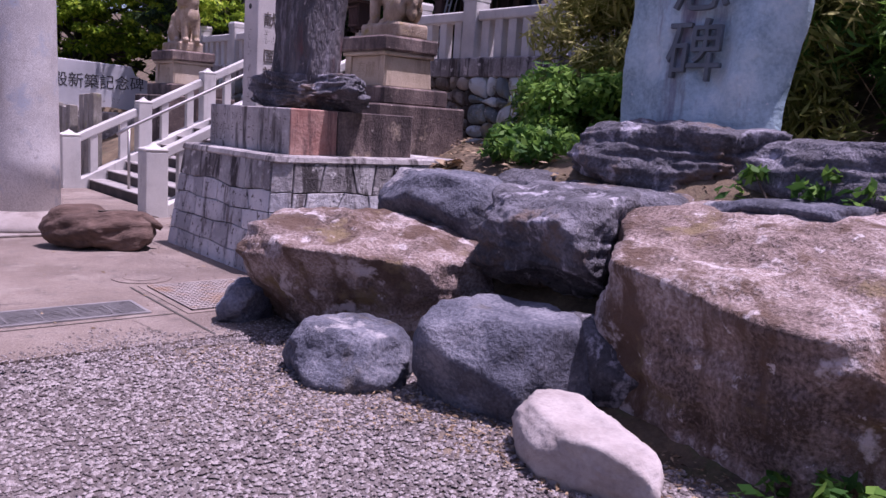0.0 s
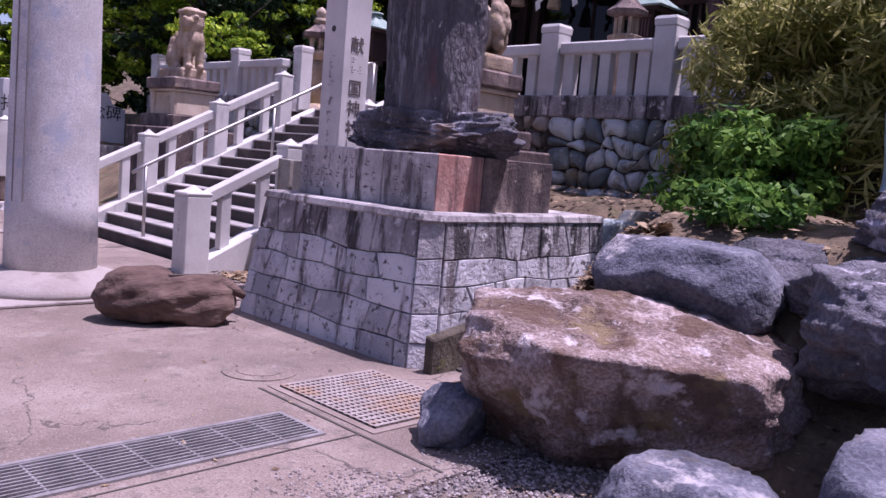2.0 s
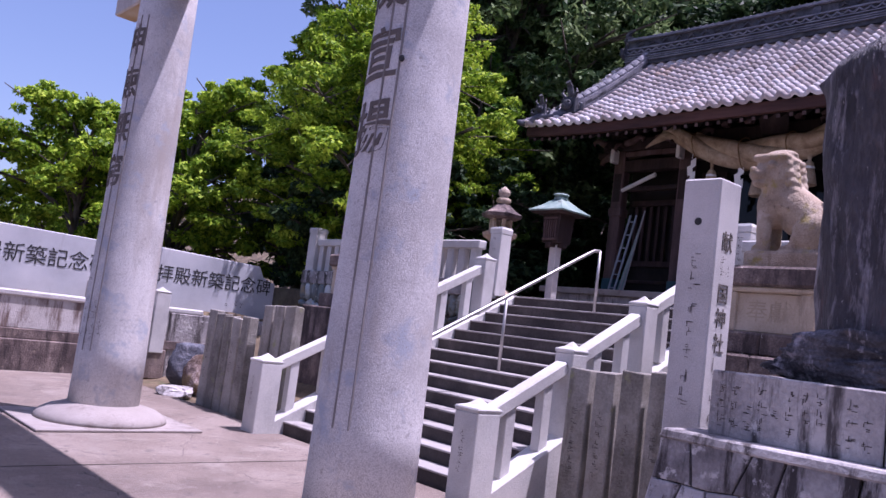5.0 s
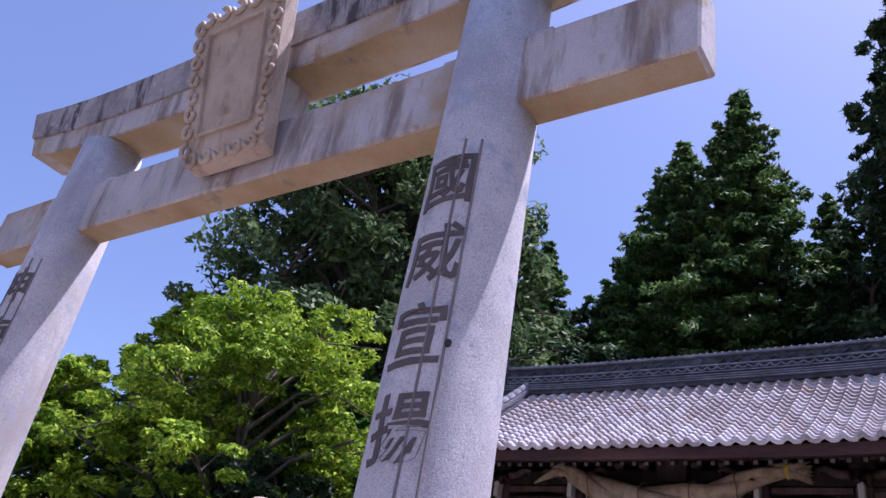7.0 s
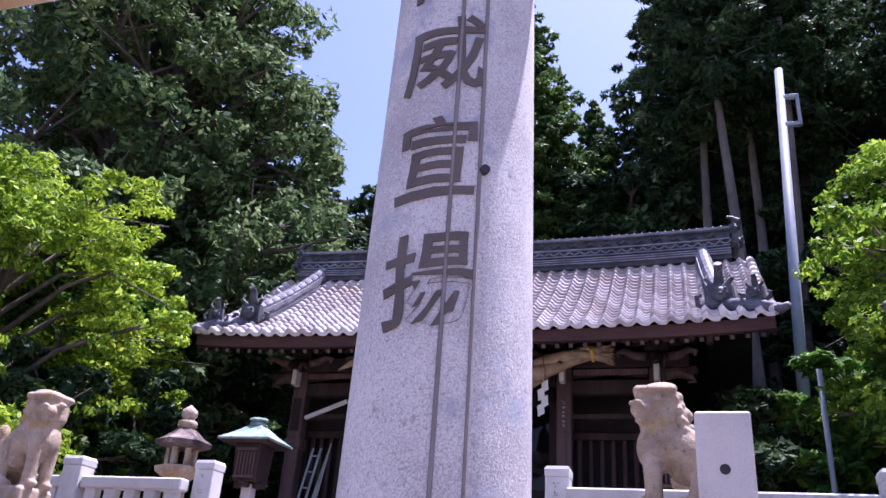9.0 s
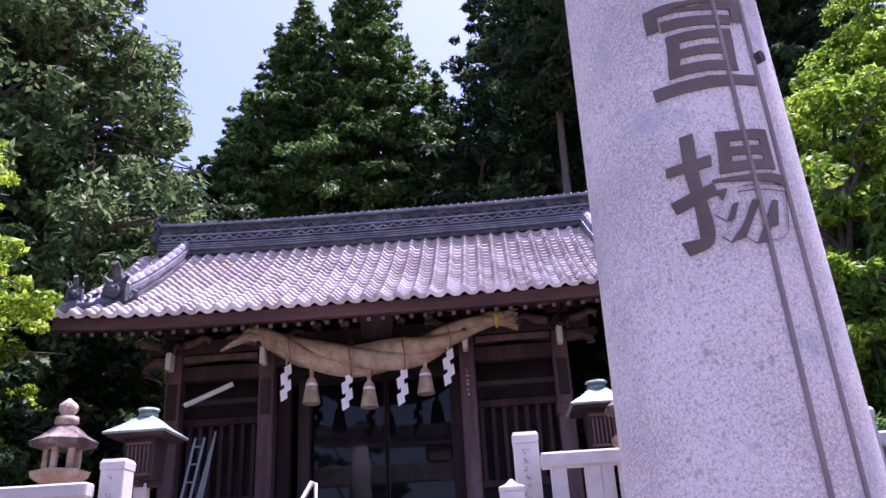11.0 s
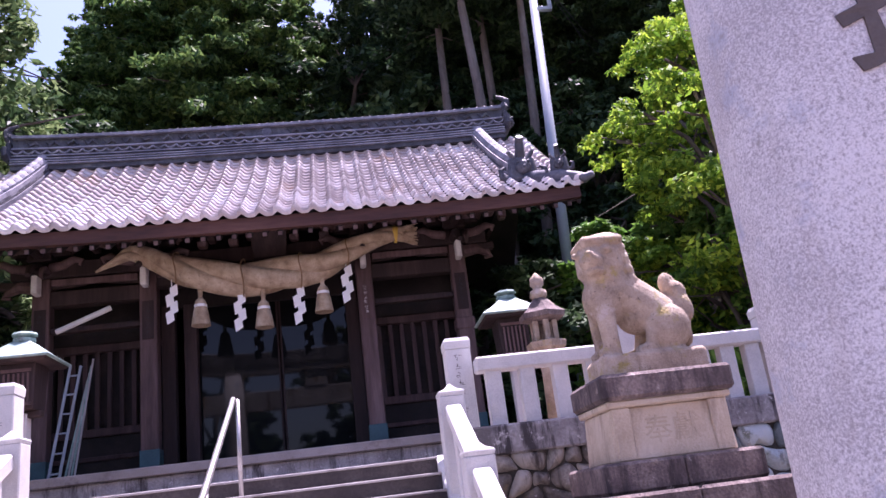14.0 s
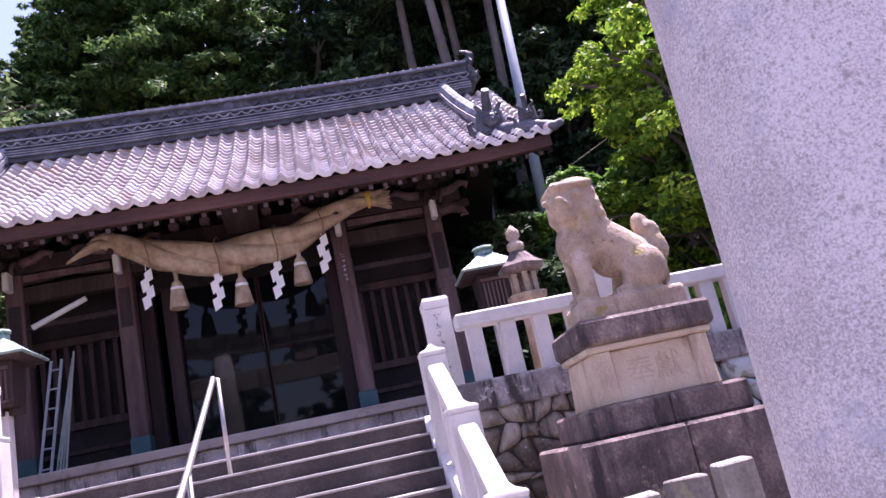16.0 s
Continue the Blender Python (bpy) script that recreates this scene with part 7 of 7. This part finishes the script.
b3 = tree("oak_tree", "dark evergreen oak at the edge of the grounds", -19, 2, 0, 17.0, 6.5, LEAF_DARK, 45, 9000, 0.36, 200, 0.4, "broad", 0.08)
for base, x, y, turn, sc in ((c1, 28.2, 18.6, 1.0, 0.97), (c1, 30.5, 22.0, 2.4, 0.74), (c1, 29.0, 26.0, 3.0, 0.84), (b2, 24.0, 24.8, 1.7, 1.35), (c1, 30.5, 12.4, 4.1, 0.72), (c2, 27, 2.5, 2.2, 0.95), (c2, 25, -1.0, 4.0, 0.9), (c2, 34, 8.3, 0.6, 1.0), (c2, 24.5, 5.4, 5.2, 0.85), (c2, 36, 3.5, 1.3, 1.0),
                             (c2, 21.5, 1.2, 3.6, 0.7), (c2, 19.5, -5, 0.2, 0.75), (b2, 27, 36.0, 1.2, 1.3), (b2, 22.0, 8.6, 2.0, 0.8), (b2, 23.0, 12.5, 0.9, 0.75), (b2, 15.5, 33, 4.4, 0.9), (c3, 20.9, 6.5, 2.0, 0.95), (c3, 21.4, 8.5, 4.0, 1.0), (c3, 22.6, 7.0, 1.0, 1.0),
                             (b2, 21.5, 4.6, 3.9, 0.85), (b2, 22.5, 16.2, 2.9, 0.75), (b2, 19.5, 22.5, 5.0, 0.85), (b2, 28, 11, 1.1, 1.3), (b1, 20.5, 26.5, 3.3, 0.72), (b2, 30, 22, 2.1, 1.2)):
    tree_copy(base, x, y, gz1(x, y) - 0.1, turn, sc)
# right-hand bank
r1 = tree("maple_tree", "bright green maple leaning over the bank", 12.6, 5.4, gz1(12.6, 5.4), 7.9, 2.7, LEAF_FRESH, 51, 34000, 0.075, 520, 0.18, "layered", 0.30)
r2 = tree("camphor_tree", "dense green shrubby tree on the bank", 12.6, 5.2, gz1(12.6, 5.2), 4.4, 1.8, LEAF_MID, 52, 20000, 0.10, 300, 0.12, "broad", 0.02)
tree_copy(r2, 13.6, 4.2, gz1(13.6, 4.2), 1.0, 1.35)
tree_copy(r2, 10.6, 3.4, gz1(10.6, 3.4), 2.0, 1.0)
tree_copy(r2, 11.2, 0.2, gz1(11.2, 0.2), 3.0, 1.3)
tree_copy(r2, 15.2, 6.2, 2.4, 4.0, 1.3)
tree_copy(r1, 15.5, 1.5, gz1(15.5, 1.5), 2.6, 1.1)
# behind the walker
for x, y, sc, tn in ((-21, 12, 0.9, 1.2), (-18, 20, 0.8, 2.2), (-23, -8, 1.0, 3.3), (-14, -14, 0.9, 0.7), (-2, -20, 0.9, 1.9), (9, -16, 0.9, 2.8)):
    tree_copy(b3, x, y, 0 if y > -9 else gz1(x, y), tn, sc)


def shrub(name, label, x, y, z, rx, ry, h, n, size, mat, seed, aspect=0.45, spiky=False):
    g = np.random.default_rng(seed)
    t_ = thing(name, x, y, z, label, "shrub")
    k = 64 if spiky else 26
    centres = np.stack([x + g.uniform(-rx, rx, k), y + g.uniform(-ry, ry, k), z + g.uniform(0.04 if spiky else 0.15, 1.0, k) * h], 1)
    bm = bmesh.new()
    for c in centres[::2]:
        tube([(x + (c[0] - x) * 0.5, y + (c[1] - y) * 0.5, z - 0.15), tuple(c)], [0.008 if spiky else 0.02, 0.004], 5, bm, False)
    part("stems", bm, BARK if not spiky else LITTER, t_)
    v = clump_leaves(g, centres, g.uniform(0.2, 0.4, k) * (1.25 if spiky else min(1, h)), n / k, size, aspect, 0.8, 0.4)
    ob = new("leaves", quads_mesh("leaves", v, mat))
    ob.parent, ob.matrix_parent_inverse = t_, Matrix.Translation(-WHERE[t_])
    return t_


shrub("shrub", "bright green leafy shrub on the bank", 6.3, 5.0, 1.25, 0.42, 0.5, 0.85, 5200, 0.052, LEAF_MID, 61)
shrub("shrub", "bright green low shrub between rocks", 5.4, 4.55, 1.2, 0.30, 0.35, 0.42, 1300, 0.055, LEAF_MID, 62)
shrub("shrub", "tall green shrub before the retaining wall", 7.0, 5.5, 1.3, 0.45, 0.5, 0.85, 4800, 0.055, LEAF_MID, 63)
shrub("bamboo_grass", "dry yellow-green bamboo grass thicket", 7.7, 4.9, 1.5, 0.9, 1.1, 2.5, 13000, 0.13, LEAF_DRY, 64, 0.10, True)
shrub("bamboo_grass", "dry yellow-green bamboo grass thicket", 7.8, 3.4, 1.6, 0.9, 1.2, 2.7, 13000, 0.13, LEAF_DRY, 65, 0.10, True)
shrub("bamboo_grass", "dense bamboo grass behind the blue stele", 7.8, 1.4, 1.7, 1.0, 1.3, 2.2, 10000, 0.11, LEAF_MID, 66, 0.14, True)
shrub("bamboo_grass", "dense bamboo grass on the bank", 7.2, -0.4, 1.6, 1.0, 1.2, 2.0, 8000, 0.11, LEAF_MID, 67, 0.14, True)
shrub("leafy_plant", "yellow-green leafy plant on dark rock", 5.15, 1.75, 1.22, 0.25, 0.5, 0.26, 420, 0.055, LEAF_MID, 68)
shrub("bamboo_grass", "dense bamboo grass on the bank", 8.6, 0.5, 2.2, 1.2, 1.4, 2.6, 11000, 0.12, LEAF_MID, 90, 0.14, True)
shrub("bamboo_grass", "dense bamboo grass on the bank", 8.4, -1.6, 2.2, 1.2, 1.4, 2.4, 9000, 0.12, LEAF_DRY, 91, 0.14, True)
shrub("bamboo_grass", "dense bamboo grass on the bank", 9.2, 2.4, 2.4, 1.0, 1.4, 2.4, 9000, 0.12, LEAF_DRY, 92, 0.14, True)
shrub("leafy_plant", "small green weeds at the rock foot", 3.4, 0.75, -0.02, 0.3, 0.3, 0.22, 300, 0.05, LEAF_MID, 69)
for k, (x, y) in enumerate(((9.8, 6.3), (10.2, 5.2), (9.7, 4.0), (10.8, 6.8), (11.4, 7.4), (12.6, 7.6))):
    shrub("fern", "green fern and undergrowth on the bank", x, y, max(2.3, gz1(x, y)), 0.6, 0.6, 1.2, 3200, 0.11, LEAF_MID, 70 + k, 0.22)
for k, (x, y) in enumerate(((11.5, 22.0), (9.9, 23.2), (13.2, 21.0), (16.6, 20.6))):
    shrub("shrub", "green shrub beside the stone walls", x, y, max(0.9, gz1(x, y)), 0.6, 0.6, 2.0, 3600, 0.09, LEAF_DARK, 80 + k)

# roof tiles of the front slope: the lower courses one by one, the rest joined
lip_me, plain_me = None, None
upper_v, upper_f = [], []
for r in range(ROWN):
    for c in range(COLN):
        M = tile_pose(c, r)
        if r < 8:
            if r == 0 and lip_me is None:
                lip_me = bpy.data.meshes.new("tile")
                lip_me.from_pydata(*(lambda g: (g[0], [], g[1]))(tile_geo(True)))
                lip_me.materials.append(TILE)
                lip_me.shade_smooth()
            if r and plain_me is None:
                plain_me = bpy.data.meshes.new("tile")
                plain_me.from_pydata(*(lambda g: (g[0], [], g[1]))(tile_geo(False)))
                plain_me.materials.append(TILE)
                plain_me.shade_smooth()
            ob = new("tile", plain_me if r else lip_me)
            ob.parent = hall
            ob.matrix_parent_inverse = Matrix.Translation(-WHERE[hall])
            ob.matrix_basis = M
        else:
            vs, fs = tile_geo(False)
            i = len(upper_v)
            upper_v += [tuple(M @ Vector(p)) for p in vs]
            upper_f += [tuple(i + k for k in f) for f in fs]
tagged(part("upper_tiles", (upper_v, upper_f), TILE, hall, "", True), "", "", "", "stuff")
